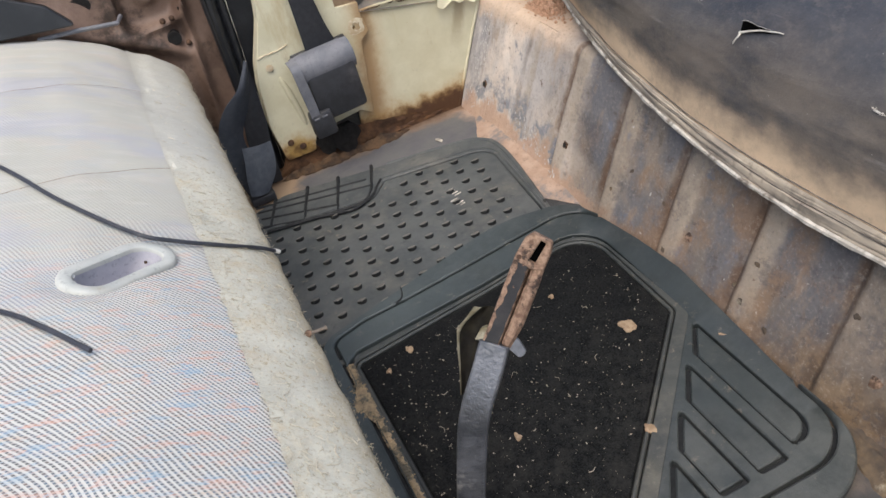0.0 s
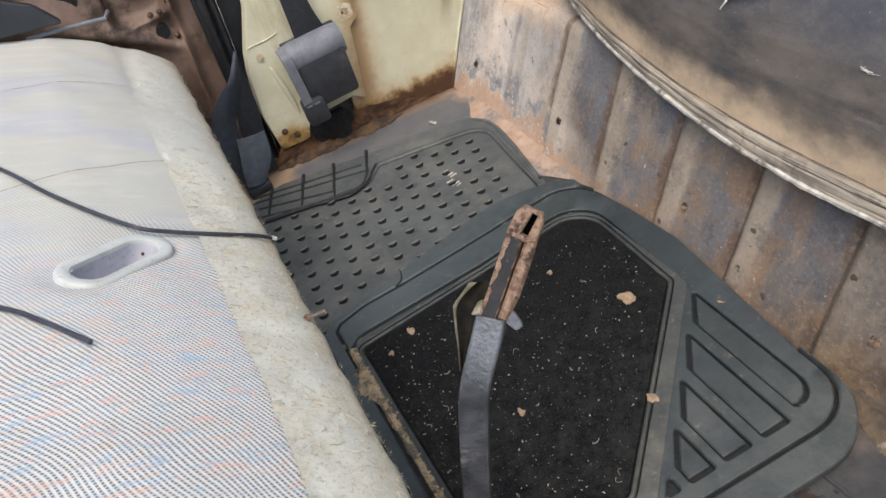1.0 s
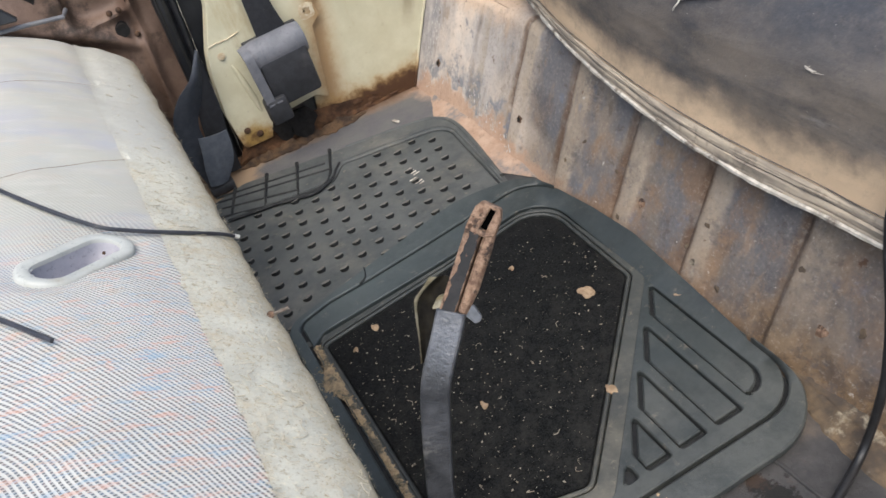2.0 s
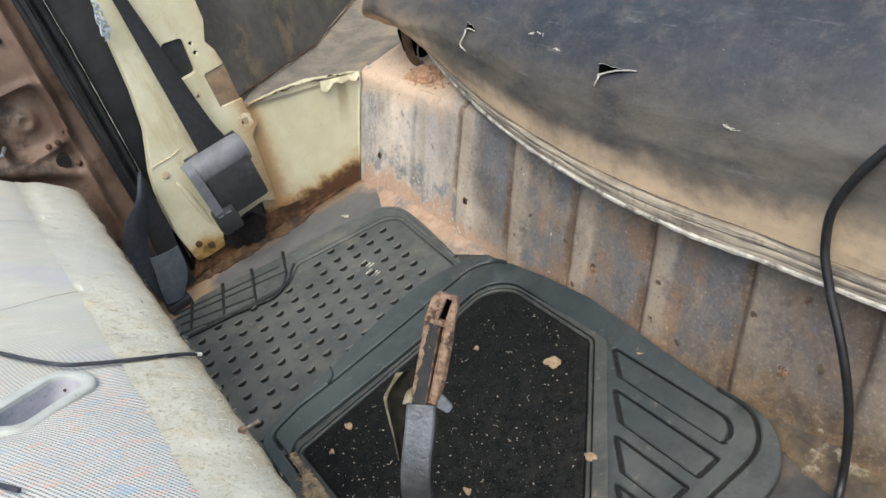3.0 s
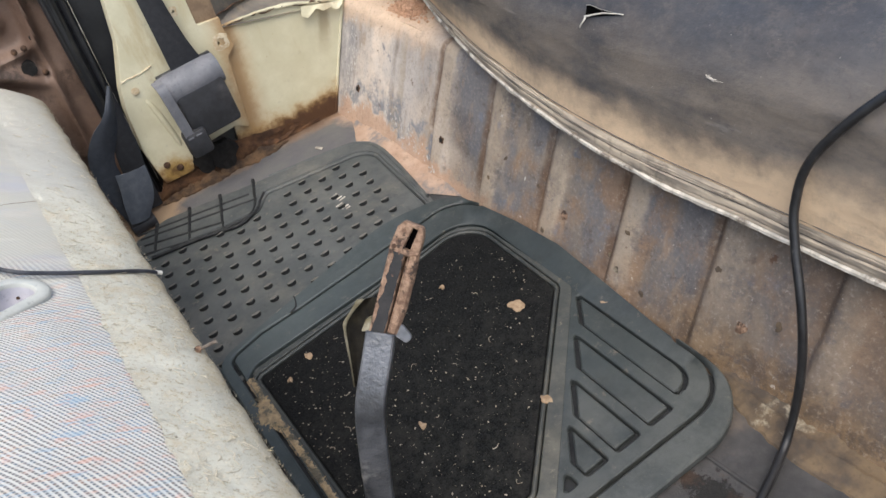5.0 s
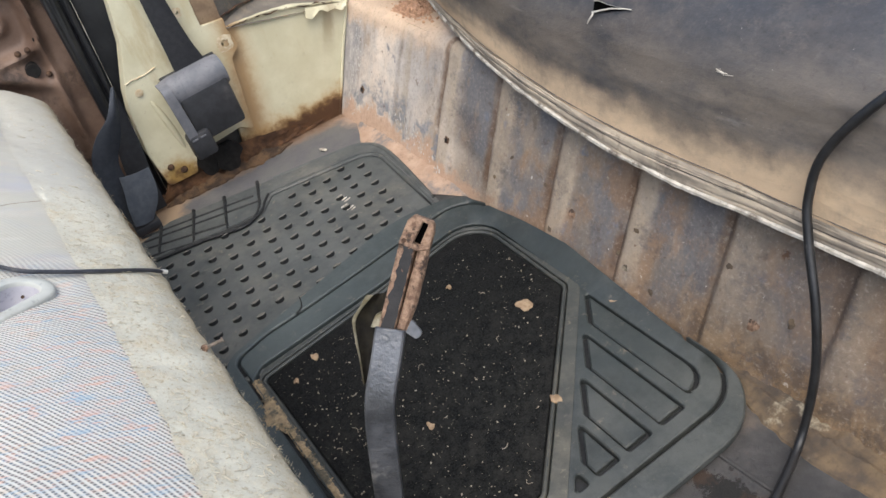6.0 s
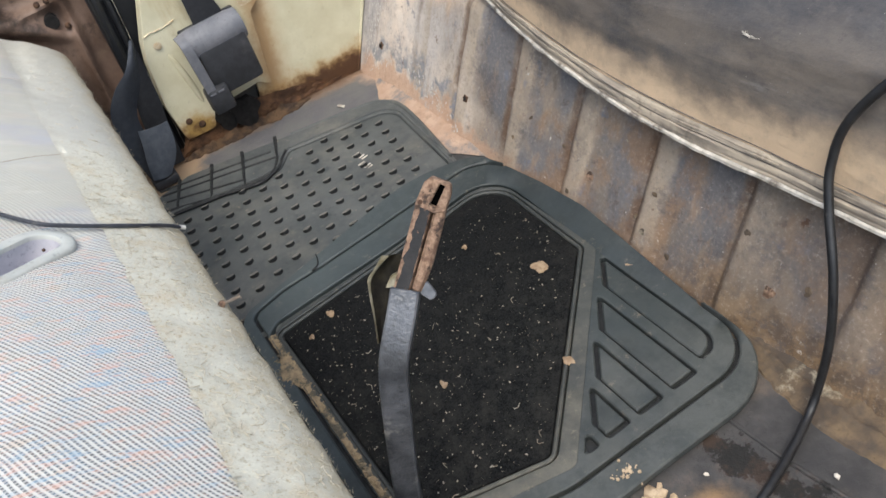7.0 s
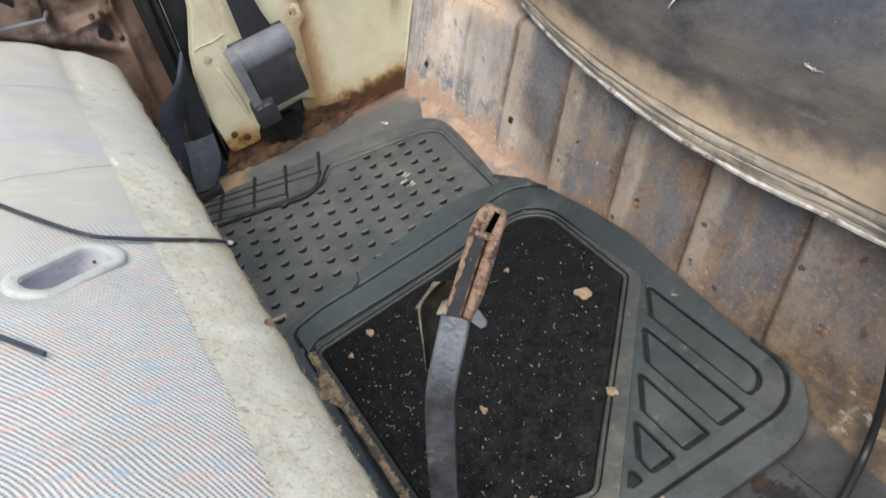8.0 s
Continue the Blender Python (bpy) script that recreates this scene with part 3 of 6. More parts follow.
SHELL = plain("dark_brown_plastic", (0.006, 0.005, 0.0035), (0.018, 0.015, 0.009), 70, 0.8, 0.3, spec=0.2)
# black for the shade inside slits, slots and gaps
PITCH = plain("pitch_black_opening", (0.0015, 0.0015, 0.0015), (0.003, 0.003, 0.003), 60, 1.0, 0.0, spec=0.0)
RUSTDARK = plain("dark_rust", (0.045, 0.025, 0.016), (0.115, 0.062, 0.034), 60, 0.9, 0.6, dust=(0.20, 0.115, 0.055), dusty=(0.58, 0.72))
SCALE = plain("brown_rust_scale", (0.050, 0.024, 0.012), (0.125, 0.060, 0.026), 40, 0.92, 0.35, dust=(0.24, 0.125, 0.050), dusty=(0.60, 0.75))
FOAM = plain("torn_white_lining", (0.62, 0.58, 0.51), (0.45, 0.41, 0.35), 200, 0.95, 0.5)
BARE = plain("bare_brown_steel", (0.20, 0.135, 0.085), (0.29, 0.205, 0.13), 50, 0.7, 0.4, dust=(0.035, 0.038, 0.055), dusty=(0.58, 0.68))
NAIL = plain("rusty_nail_steel", (0.11, 0.085, 0.065), (0.20, 0.165, 0.13), 200, 0.6, 0.4)
PEEL = plain("peeling_paint", (0.52, 0.40, 0.25), (0.66, 0.58, 0.42), 120, 0.8, 0.6)
LEAF = plain("dry_leaf", (0.24, 0.16, 0.095), (0.34, 0.245, 0.155), 160, 0.85, 0.4)
STRAW = plain("dry_straw", (0.43, 0.38, 0.28), (0.58, 0.53, 0.42), 300, 0.8, 0.2)
CRUMB = plain("pale_crumbs", (0.40, 0.36, 0.29), (0.22, 0.175, 0.125), 300, 0.95, 0.3)
CRUST = plain("crumbling_rust", (0.040, 0.025, 0.016), (0.120, 0.070, 0.036), 40, 0.95, 0.5, dust=(0.22, 0.145, 0.085), dusty=(0.58, 0.72))
OCHRE = plain("ochre_scale", (0.150, 0.105, 0.062), (0.070, 0.054, 0.042), 34, 0.95, 0.8, dust=(0.32, 0.275, 0.20), dusty=(0.55, 0.66))
DIRT = plain("dry_ground", (0.25, 0.215, 0.17), (0.33, 0.285, 0.23), 2, 0.95, 0.4)


# ---- building helpers ----
def thing(name, base, label, category, group="", kind=""):
    ob = new(name)
    ob.location = base
    ob.empty_display_size = 0.05
    bpy.context.view_layer.update()
    return tagged(ob, label, category, group, kind)


def part(name, bm, mat, parent=None, label="", smooth=True):
    """Links a bmesh as one mesh object, in world coordinates, under a thing or a part."""
    bmesh.ops.recalc_face_normals(bm, faces=bm.faces)
    me = bpy.data.meshes.new(name)
    bm.to_mesh(me)
    bm.free()
    me.materials.append(mat)
    if smooth:
        for p in me.polygons:
            p.use_smooth = True
        me.set_sharp_from_angle(angle=radians(38))
    ob = new(name, me)
    if parent is not None:
        ob.parent = parent
        o = parent
        m = Matrix.Identity(4)
        while o is not None:
            m = Matrix.Translation(o.location) @ m
            o = o.parent if o.parent is not None and o.type == "EMPTY" else None
            if o is not None and o.type != "EMPTY":
                break
        ob.matrix_parent_inverse = m.inverted() if parent.type == "EMPTY" else Matrix.Identity(4)
    if label:
        ob["label"] = label
    return ob


def solo(name, bm, mat, label, category, group="", kind="", smooth=True):
    return tagged(part(name, bm, mat, None, "", smooth), label, category, group, kind)


def arc_poly(corners, seg=6):
    """A closed outline from corners (x, y, radius), counter-clockwise."""
    out, n = [], len(corners)
    for k in range(n):
        p = Vector(corners[k][:2])
        a = (Vector(corners[k - 1][:2]) - p)
        b = (Vector(corners[(k + 1) % n][:2]) - p)
        r = corners[k][2]
        if r <= 0:
            out.append(p)
            continue
        a.normalize(), b.normalize()
        half = a.angle(b) / 2
        d = r / math.tan(half)
        c = p + (a + b).normalized() * (r / math.sin(half))
        s, e = p + a * d, p + b * d
        a0 = math.atan2(s.y - c.y, s.x - c.x)
        da = math.atan2(e.y - c.y, e.x - c.x) - a0
        da = (da + math.pi) % (2 * math.pi) - math.pi
        out += [c + Vector((math.cos(a0 + da * i / seg), math.sin(a0 + da * i / seg))) * r for i in range(seg + 1)]
    return out


def fine(loop, most=0.010):
    """The outline with no side longer than that."""
    out = []
    for p, q in zip(loop, loop[1:] + loop[:1]):
        k = max(1, math.ceil((q - p).length / most))
        out += [p.lerp(q, i / k) for i in range(k)]
    return out


def inset(loop, d):
    """The outline moved inwards by d (outwards for minus)."""
    out, n = [], len(loop)
    for k in range(n):
        p, q, r = loop[k - 1], loop[k], loop[(k + 1) % n]
        a, b = (q - p), (r - q)
        if a.length < 1e-7 or b.length < 1e-7:
            a = b = r - p
        a, b = a.normalized(), b.normalized()
        na, nb = Vector((-a.y, a.x)), Vector((-b.y, b.x))
        m = na + nb
        m = m / max(m.length_squared, 0.6) * 2
        out.append(q + m * d)
    return out


def plate(bm, outer, holes, z0, z1, c=0.0015, lift=None):
    """A slab with holes and chamfered edges. lift(x, y) is added to the height."""
    up = lift or (lambda x, y: 0.0)
    edges = []
    for k, loop in enumerate([outer, *holes]):
        s = 1 if k == 0 else -1
        top = [bm.verts.new((p.x, p.y, z1 + up(p.x, p.y))) for p in inset(loop, s * c)]
        mid = [bm.verts.new((p.x, p.y, z1 - c + up(p.x, p.y))) for p in loop]
        low = [bm.verts.new((p.x, p.y, z0)) for p in loop]
        n = len(loop)
        for i in range(n):
            j = (i + 1) % n
            bm.faces.new((mid[i], mid[j], top[j], top[i]))
            bm.faces.new((low[i], low[j], mid[j], mid[i]))
            edges.append(bm.edges.get((top[i], top[j])))
    bmesh.ops.triangle_fill(bm, use_beauty=True, use_dissolve=False, edges=edges)
    return bm


def spline(points, per=8):
    """A smooth line through the points."""
    pts = [Vector(p) for p in points]
    pts = [2 * pts[0] - pts[1], *pts, 2 * pts[-1] - pts[-2]]
    out = []
    for k in range(1, len(pts) - 2):
        a, b, c, d = pts[k - 1 : k + 3]
        for i in range(per):
            t = i / per
            out.append(0.5 * (2 * b + (c - a) * t + (2 * a - 5 * b + 4 * c - d) * t * t + (3 * b - a - 3 * c + d) * t ** 3))
    return out + [pts[-2]]


def tube(bm, path, radius, sides=10, taper=None):
    rings, n = [], len(path)
    up = Vector((0.13, 0.21, 0.97))
    for k, p in enumerate(path):
        d = (path[min(k + 1, n - 1)] - path[max(k - 1, 0)]).normalized()
        a = d.cross(up) if k == 0 else last - d * last.dot(d)
        if a.length < 0.05:
            a = d.cross(Vector((1, 0, 0)))
        a.normalize()
        b = d.cross(a)
        last = a
        r = radius * (taper(k / (n - 1)) if taper else 1)
        rings.append([bm.verts.new(p + (a * math.cos(2 * math.pi * i / sides) + b * math.sin(2 * math.pi * i / sides)) * r) for i in range(sides)])
    for r0, r1 in zip(rings, rings[1:]):
        for i in range(sides):
            bm.faces.new((r0[i], r0[(i + 1) % sides], r1[(i + 1) % sides], r1[i]))
    bm.faces.new(rings[0]), bm.faces.new(rings[-1][::-1])
    return bm


def ribbon(bm, path, across, width, thick=0.0014):
    """A strap: path points, and the direction across it at each point."""
    rows, n = [], len(path)
    for k, p in enumerate(path):
        d = (path[min(k + 1, n - 1)] - path[max(k - 1, 0)]).normalized()
        a = Vector(across[k])
        a = (a - d * a.dot(d)).normalized() * (width[k] if isinstance(width, list) else width) / 2
        nn = d.cross(a).normalized() * thick / 2
        rows.append([bm.verts.new(p + q) for q in (a + nn * 0.3, a * 0.95 + nn, -a * 0.95 + nn, -a + nn * 0.3, -a - nn * 0.3, -a * 0.95 - nn, a * 0.95 - nn, a - nn * 0.3)])
    for r0, r1 in zip(rows, rows[1:]):
        for i in range(8):
            bm.faces.new((r0[i], r0[(i + 1) % 8], r1[(i + 1) % 8], r1[i]))
    bm.faces.new(rows[0]), bm.faces.new(rows[-1][::-1])
    return bm


def sheet(bm, f, nu, nv, thick=None, keep=None):
    """A surface from f(u, v), u and v from 0 to 1, with an optional thickness vector."""
    g = [[bm.verts.new(f(i / nu, j / nv)) for j in range(nv + 1)] for i in range(nu + 1)]
    for i in range(nu):
        for j in range(nv):
            if keep is None or keep((i + 0.5) / nu, (j + 0.5) / nv):
                bm.faces.new((g[i][j], g[i + 1][j], g[i + 1][j + 1], g[i][j + 1]))
    if thick is not None:
        t = Vector(thick)
        h = [[bm.verts.new(v.co + t) for v in row] for row in g]
        for i in range(nu):
            for j in range(nv):
                if keep is None or keep((i + 0.5) / nu, (j + 0.5) / nv):
                    bm.faces.new((h[i][j], h[i][j + 1], h[i + 1][j + 1], h[i + 1][j]))
        rim = [(i, 0) for i in range(nu)] + [(nu, j) for j in range(nv)] + [(i, nv) for i in range(nu, 0, -1)] + [(0, j) for j in range(nv, 0, -1)]
        for (a, b), (c, d) in zip(rim, rim[1:] + rim[:1]):
            bm.faces.new((g[a][b], g[c][d], h[c][d], h[a][b]))
    loose = [v for v in bm.verts if not v.link_faces]
    bmesh.ops.delete(bm, geom=loose, context="VERTS")
    return bm


def block(bm, lo, hi, bevel=0.0, seg=2, m=None):
    r = bmesh.ops.create_cube(bm, size=1)
    c, s = (Vector(lo) + Vector(hi)) / 2, Vector(hi) - Vector(lo)
    bmesh.ops.transform(bm, matrix=Matrix.Translation(c) @ Matrix.Diagonal((*s, 1)), verts=r["verts"])
    vs = r["verts"]
    if bevel:
        es = list({e for v in vs for e in v.link_edges})
        out = bmesh.ops.bevel(bm, geom=es, offset=bevel, segments=seg, profile=0.5, affect="EDGES")
        vs = list({v for f in out["faces"] for v in f.verts} | {v for v in vs if v.is_valid})
    if m is not None:
        bmesh.ops.transform(bm, matrix=m, verts=vs)
    return bm


def upright(outline_xz, y_of, depth, holes=(), c=0.001):
    """A panel from an outline in x and z that stands against the side wall; y_of gives its inner face."""
    bm = bmesh.new()
    plate(bm, [Vector(p) for p in outline_xz], [[Vector(p) for p in h] for h in holes], 0.0, depth, c)
    for v in bm.verts:
        x, z, d = v.co
        v.co = (x, y_of(x, z) + depth - d, z)
    return bm


def rough(p, scale, size):
    return size * noise.noise(Vector(p) * scale)


# ---- the setting ----
LEAN = 0.429  # heelboard: metres back for each metre up
FOOT = 0.455  # heelboard: where it meets the floor
SIDE = 1.27  # inner face of the body side
RIBS = [0.29 + 0.1325 * k for k in range(-4, 6)]


def build_floor():
    bm = bmesh.new()

    def f(u, v):
        x, y = -1.3 + 2.4 * u, -0.30 + 1.66 * v
        return Vector((x, y, -0.002 + rough((x, y, 0), 9, 0.0015)))

    sheet(bm, f, 60, 60, (0, 0, -0.03))
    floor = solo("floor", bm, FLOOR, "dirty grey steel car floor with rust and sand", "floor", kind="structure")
    bm = bmesh.new()
    tube(bm, spline([(0.362, 0.34, -0.0012), (0.364, 0.30, -0.0006), (0.3665, 0.26, -0.0004), (0.370, 0.23, -0.0006), (0.378, 0.18, -0.0012)]), 0.0022, 8)
    part("pressed_rib", bm, FLOOR, floor)
    return floor


def heel_x(y, z):
    r = 0.0
    for k in RIBS:
        d = y - k
        if -0.05 < d < 0.03:
            r += 0.0045 * (1 / (1 + math.exp(-(d + 0.036) / 0.003))) * (1 / (1 + math.exp((d + 0.003) / 0.0016)))
            r -= 0.003 * math.exp(-((d - 0.003) / 0.004) ** 2)
    return FOOT + LEAN * z - r + rough((y, z, 1), 14, 0.0025) + rough((y, z, 4), 45, 0.0012)


def build_heelboard():
    bm = bmesh.new()

    def f(u, v):
        y = -0.30 + 1.574 * u
        if v <= 0.8:
            z = -0.01 + 0.186 * v / 0.8
            return Vector((heel_x(y, z), y, z))
        t = (v - 0.8) / 0.2 * radians(62)
        x0, z0, r = heel_x(y, 0.176), 0.176, 0.024
        n0 = radians(24)
        return Vector((x0 + r * (math.cos(n0) - math.cos(n0 + t)), y, z0 + r * (math.sin(n0 + t) - math.sin(n0))))

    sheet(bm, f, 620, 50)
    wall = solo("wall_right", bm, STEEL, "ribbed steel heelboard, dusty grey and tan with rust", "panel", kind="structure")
    # ledge on top of it, under the seat cushion
    bm = bmesh.new()

    def g(u, v):
        x, y = 0.542 + 0.5 * u, -0.30 + 1.57 * v
        return Vector((x, y, 0.188 + 0.05 * u + rough((x, y, 2), 10, 0.004)))

    sheet(bm, g, 24, 60, (0, 0, -0.004))
    solo("ledge", bm, STEEL, "sandy steel seat pan above the heelboard", "ledge", kind="structure")
    return wall


def quarter_y(x, z):
    return SIDE + 0.014 + 0.80 * max(0.0, x - 0.315) * min(1.0, max(0.0, (z - 0.10) / 0.08)) + 0.10 * max(0.0, z - 0.2) + rough((x, 0, z), 6, 0.006)


def build_quarter():
    bm = bmesh.new()

    def f(u, v):
        x, z = 0.185 + 1.015 * u, 0.0 + 0.62 * v
        y = quarter_y(x, z)
        return Vector((x, y, z))

    sheet(bm, f, 80, 50, (0, 0.02, 0))
    shelf = bmesh.new()

    def g(u, v):
        x = 0.30 + 0.75 * u
        z = 0.229 - 0.205 * max(0.0, min(0.215, x - 0.315)) + rough((x, v, 4), 9, 0.003)
        y = SIDE + 0.002 + (quarter_y(x, z) + 0.004 - SIDE - 0.002) * v
        return Vector((x, y, z + 0.02 * v ** 6))

    sheet(shelf, g, 60, 16)
    solo("shelf", shelf, ARCH, "dusty dark shelf of the wheel arch behind the side panel", "shelf", kind="structure")
    seam = bmesh.new()
    line = [g(0.02 + 0.6 * k / 120, 0.97) for k in range(121)]
    tube(seam, [p + Vector((rough(p, 40, 0.004) , rough(p, 55, 0.003) - 0.004, rough(p, 35, 0.003) + 0.003)) for p in line], 0.0022, 8, lambda t: 0.5 + 0.8 * abs(noise.noise(Vector((t * 9, 0, 0)))))
    solo("seam_sealer", seam, RUSTDARK, "lumpy brown seam sealer along the wheel arch", "sealer", kind="stuff")
    return solo("wall_far", bm, QUARTER, "dark dusty inner quarter panel with a rusty crease", "panel", kind="structure")


def build_shell():
    """Unseen car walls and ground, added to close the place and bounce light."""
    bm = bmesh.new()
    block(bm, (1.10, -0.25, 0.1), (1.16, 1.40, 0.85), 0.02)
    solo("wall_rear", bm, VINYL, "unseen dark vinyl wall added for the rear seat back", "seat back", kind="structure")
    bm = bmesh.new()
    block(bm, (-1.30, -0.30, -0.02), (-1.26, 1.40, 0.70), 0.01)
    solo("wall_front", bm, SEAL, "unseen dark wall added for the dashboard", "wall", kind="structure")
    bm = bmesh.new()
    bmesh.ops.create_grid(bm, x_segments=2, y_segments=2, size=150, matrix=Matrix.Translation((0, 0, -0.32)))
    solo("ground", bm, DIRT, "unseen dry brown ground added outside the car", "ground", kind="structure")


# ---- body side: panels, pillar, door ----
def panel_y(x, z):
    return SIDE + 0.05 * z


def build_cream_panel():
    o = thing("side_panel", (0.41, SIDE, 0.0), "cream painted steel side panel, rusty along its foot", "panel")
    out = arc_poly([(0.255, -0.005, 0.004), (0.451, -0.005, 0.004), (0.533, 0.186, 0.005), (0.430, 0.222, 0.08), (0.290, 0.232, 0.006)], 6)
    part("sheet", upright(out, lambda x, z: panel_y(x, z) - 0.004, 0.006), CREAM, o)
    bm = bmesh.new()
    tube(bm, spline([(0.452, SIDE - 0.005, 0.0), (0.492, SIDE, 0.095), (0.533, SIDE + 0.004, 0.186)]), 0.0026, 8)
    part("flange", bm, CREAM, o)
    bm = bmesh.new()
    edge = spline([(0.318, SIDE + 0.004, 0.231), (0.37, SIDE + 0.004, 0.2285), (0.43, SIDE + 0.003, 0.219), (0.49, SIDE + 0.003, 0.2015), (0.532, SIDE + 0.002, 0.187)])
    tube(bm, [p + Vector((0, 0, rough(p, 60, 0.003))) for p in edge], 0.0024, 8)
    part("folded_edge", bm, CREAM, o)
    bm = bmesh.new()
    tube(bm, [p + Vector((0, -0.001, -0.001 + rough(p, 90, 0.004))) for p in edge[:26]], 0.0022, 6, lambda t: 0.4 + 0.9 * abs(noise.noise(Vector((t * 14, 2, 0)))))
    part("rust_edge", bm, RUSTDARK, o, "brown rust along the upper edge")
    bm = bmesh.new()
    sheet(bm, lambda u, v: Vector((0.452 + 0.078 * u - 0.006 * v, SIDE - 0.003 - 0.007 * v, 0.2085 - 0.020 * u - v * (0.013 * (1 - 0.7 * u) + rough((u, 0, 0), 4, 0.010) + rough((u, 2, 0), 11, 0.003)))), 40, 6, (0.0, 0.0012, 0))
    part("torn_flap", bm, CREAM, o, "bent torn flap of cream sheet")
    # rust scale at the foot
    bm = bmesh.new()

    def f(u, v):
        x = 0.095 + 0.355 * u
        s = 1.6 * (1 - u ** 1.7) * min(1, 12 * u)
        return Vector((x, SIDE - 0.003 - 0.007 * (1 - v) * s + rough((x, v * 0.05, 0), 50, 0.003) + rough((x, v * 0.05, 0), 150, 0.0015), -0.001 + 0.034 * v * v * s + rough((x, v * 0.05, 3), 40, 0.003) + rough((x, v * 0.05, 6), 160, 0.0012)))

    sheet(bm, f, 160, 30)
    part("rust_scale", bm, SCALE, o, "flaking dark brown rust")
    return o


def build_pillar():
    o = thing("door_pillar", (0.2, SIDE, 0.0), "cream painted steel door pillar with ragged cut edges and rust", "pillar")
    left = [(0.115, 0.030, 0.006), (0.168, 0.030, 0.004), (0.178, 0.060, 0.008), (0.214, 0.064, 0.006), (0.266, 0.069, 0.006), (0.288, 0.055, 0.004), (0.301, 0.184, 0.004),
            (0.319, 0.198, 0.003), (0.3115, 0.232, 0.002), (0.313, 0.249, 0.002), (0.274, 0.2515, 0.003), (0.2735, 0.311, 0.003), (0.311, 0.313, 0.004), (0.307, 0.340, 0.004), (0.299, 0.357, 0.003),
            (0.313, 0.388, 0.004), (0.315, 0.425, 0.004), (0.34, 0.55, 0.01), (0.182, 0.55, 0.01), (0.178, 0.475, 0.02),
            (0.170, 0.425, 0.03), (0.160, 0.335, 0.05), (0.148, 0.272, 0.05), (0.121, 0.205, 0.02), (0.113, 0.172, 0.03), (0.107, 0.098, 0.03), (0.111, 0.062, 0.02)]
    out = arc_poly(left, 3)
    hole = arc_poly([(0.230, 0.320, 0.007), (0.264, 0.321, 0.007), (0.268, 0.378, 0.007), (0.232, 0.382, 0.007)], 4)
    screw = [arc_poly([(x - r, z - r, r * 0.95), (x + r, z - r, r * 0.95), (x + r, z + r, r * 0.95), (x - r, z + r, r * 0.95)], 3) for x, z, r in
             ((0.277, 0.364, 0.003), (0.277, 0.348, 0.003), (0.248, 0.286, 0.003), (0.294, 0.211, 0.003))]
    part("post", upright(out, lambda x, z: panel_y(x, z) - 0.016, 0.026, [hole, *screw], 0.0010), CREAM, o)
    # rust along an old lap joint low on the post
    bm = bmesh.new()
    line = spline([(x, panel_y(x, z) - 0.0165, z) for x, z in ((0.1255, 0.2165), (0.140, 0.2185), (0.160, 0.2180), (0.180, 0.2225))])
    tube(bm, [p + Vector((0, 0, rough(p, 120, 0.0012))) for p in line], 0.0012, 6, lambda t: 0.6 + 0.6 * abs(math.sin(9 * t)))
    part("rust_line", bm, PEEL, o, "thin tan rust line in the paint")
    for x, z, r in ((0.140, 0.197, 0.0066), (0.130, 0.062, 0.0058), (0.148, 0.048, 0.0062)):
        bm = bmesh.new()
        bmesh.ops.create_uvsphere(bm, u_segments=12, v_segments=8, radius=r, matrix=Matrix.Translation((x, panel_y(x, z) - 0.019, z)) @ Matrix.Diagonal((1, 0.10 if z > 0.1 else 0.22, 1, 1)))
        part("bolt", bm, RUSTDARK if z < 0.1 else PEEL, o, "rusty bolt head" if z < 0.1 else "tan bolt head with peeling paint")
    for x, z, r in ((0.248, 0.286, 0.0075), (0.299, 0.212, 0.0145)):
        bm = bmesh.new()
        bmesh.ops.create_circle(bm, cap_ends=False, segments=18, radius=r, matrix=Matrix.Translation((x, panel_y(x, z) - 0.0166, z)) @ Matrix.Rotation(radians(90), 4, "X"))
        outer = bm.verts[:]
        inner = [bm.verts.new((x + (v.co.x - x) * 0.45, v.co.y - 0.0008, z + (v.co.z - z) * 0.45)) for v in outer]
        for i in range(18):
            bm.faces.new((outer[i], outer[(i + 1) % 18], inner[(i + 1) % 18], inner[i]))
        for v in bm.verts:
            v.co += Vector((rough(v.co, 260, 0.004), 0, rough(v.co, 300, 0.004)))
        part("peeled_paint", bm, PEEL, o, "peeling tan paint round a screw hole")
    # pressed rib down the face of the post
    bm = bmesh.new()
    line = spline([(0.150, 0, 0.176), (0.156, 0, 0.150), (0.163, 0, 0.110), (0.167, 0, 0.080)])
    tube(bm, [Vector((p.x, panel_y(p.x, p.z) - 0.0145, p.z)) for p in line], 0.0058, 12, lambda t: max(0.15, math.sin(math.pi * min(1, 0.04 + 0.95 * t)) ** 0.35))
    part("pressed_rib", bm, CREAM, o, "rounded rib pressed into the post")
    # ragged hole at the foot
    for k, (x, z, r) in enumerate(((0.191, 0.037, 0.018), (0.225, 0.035, 0.025))):
        bm = bmesh.new()
        vs = [bm.verts.new((x + r * (1 + 0.18 * math.sin(5 * a + k)) * math.cos(a), SIDE - 0.0165 - 0.004 * k, z + (1.25 - 0.15 * k) * r * (1 + 0.2 * math.sin(3 * a)) * math.sin(a))) for a in [2 * math.pi * i / 22 for i in range(22)]]
        f = bm.faces.new(vs)
        bmesh.ops.extrude_face_region(bm, geom=[f])
        for v in vs:
            v.co.y += 0.012
        part("rust_hole", bm, DARK, o, "dark rusted-through hole")
    # rust crumbling off the foot on to the sill
    bm = bmesh.new()

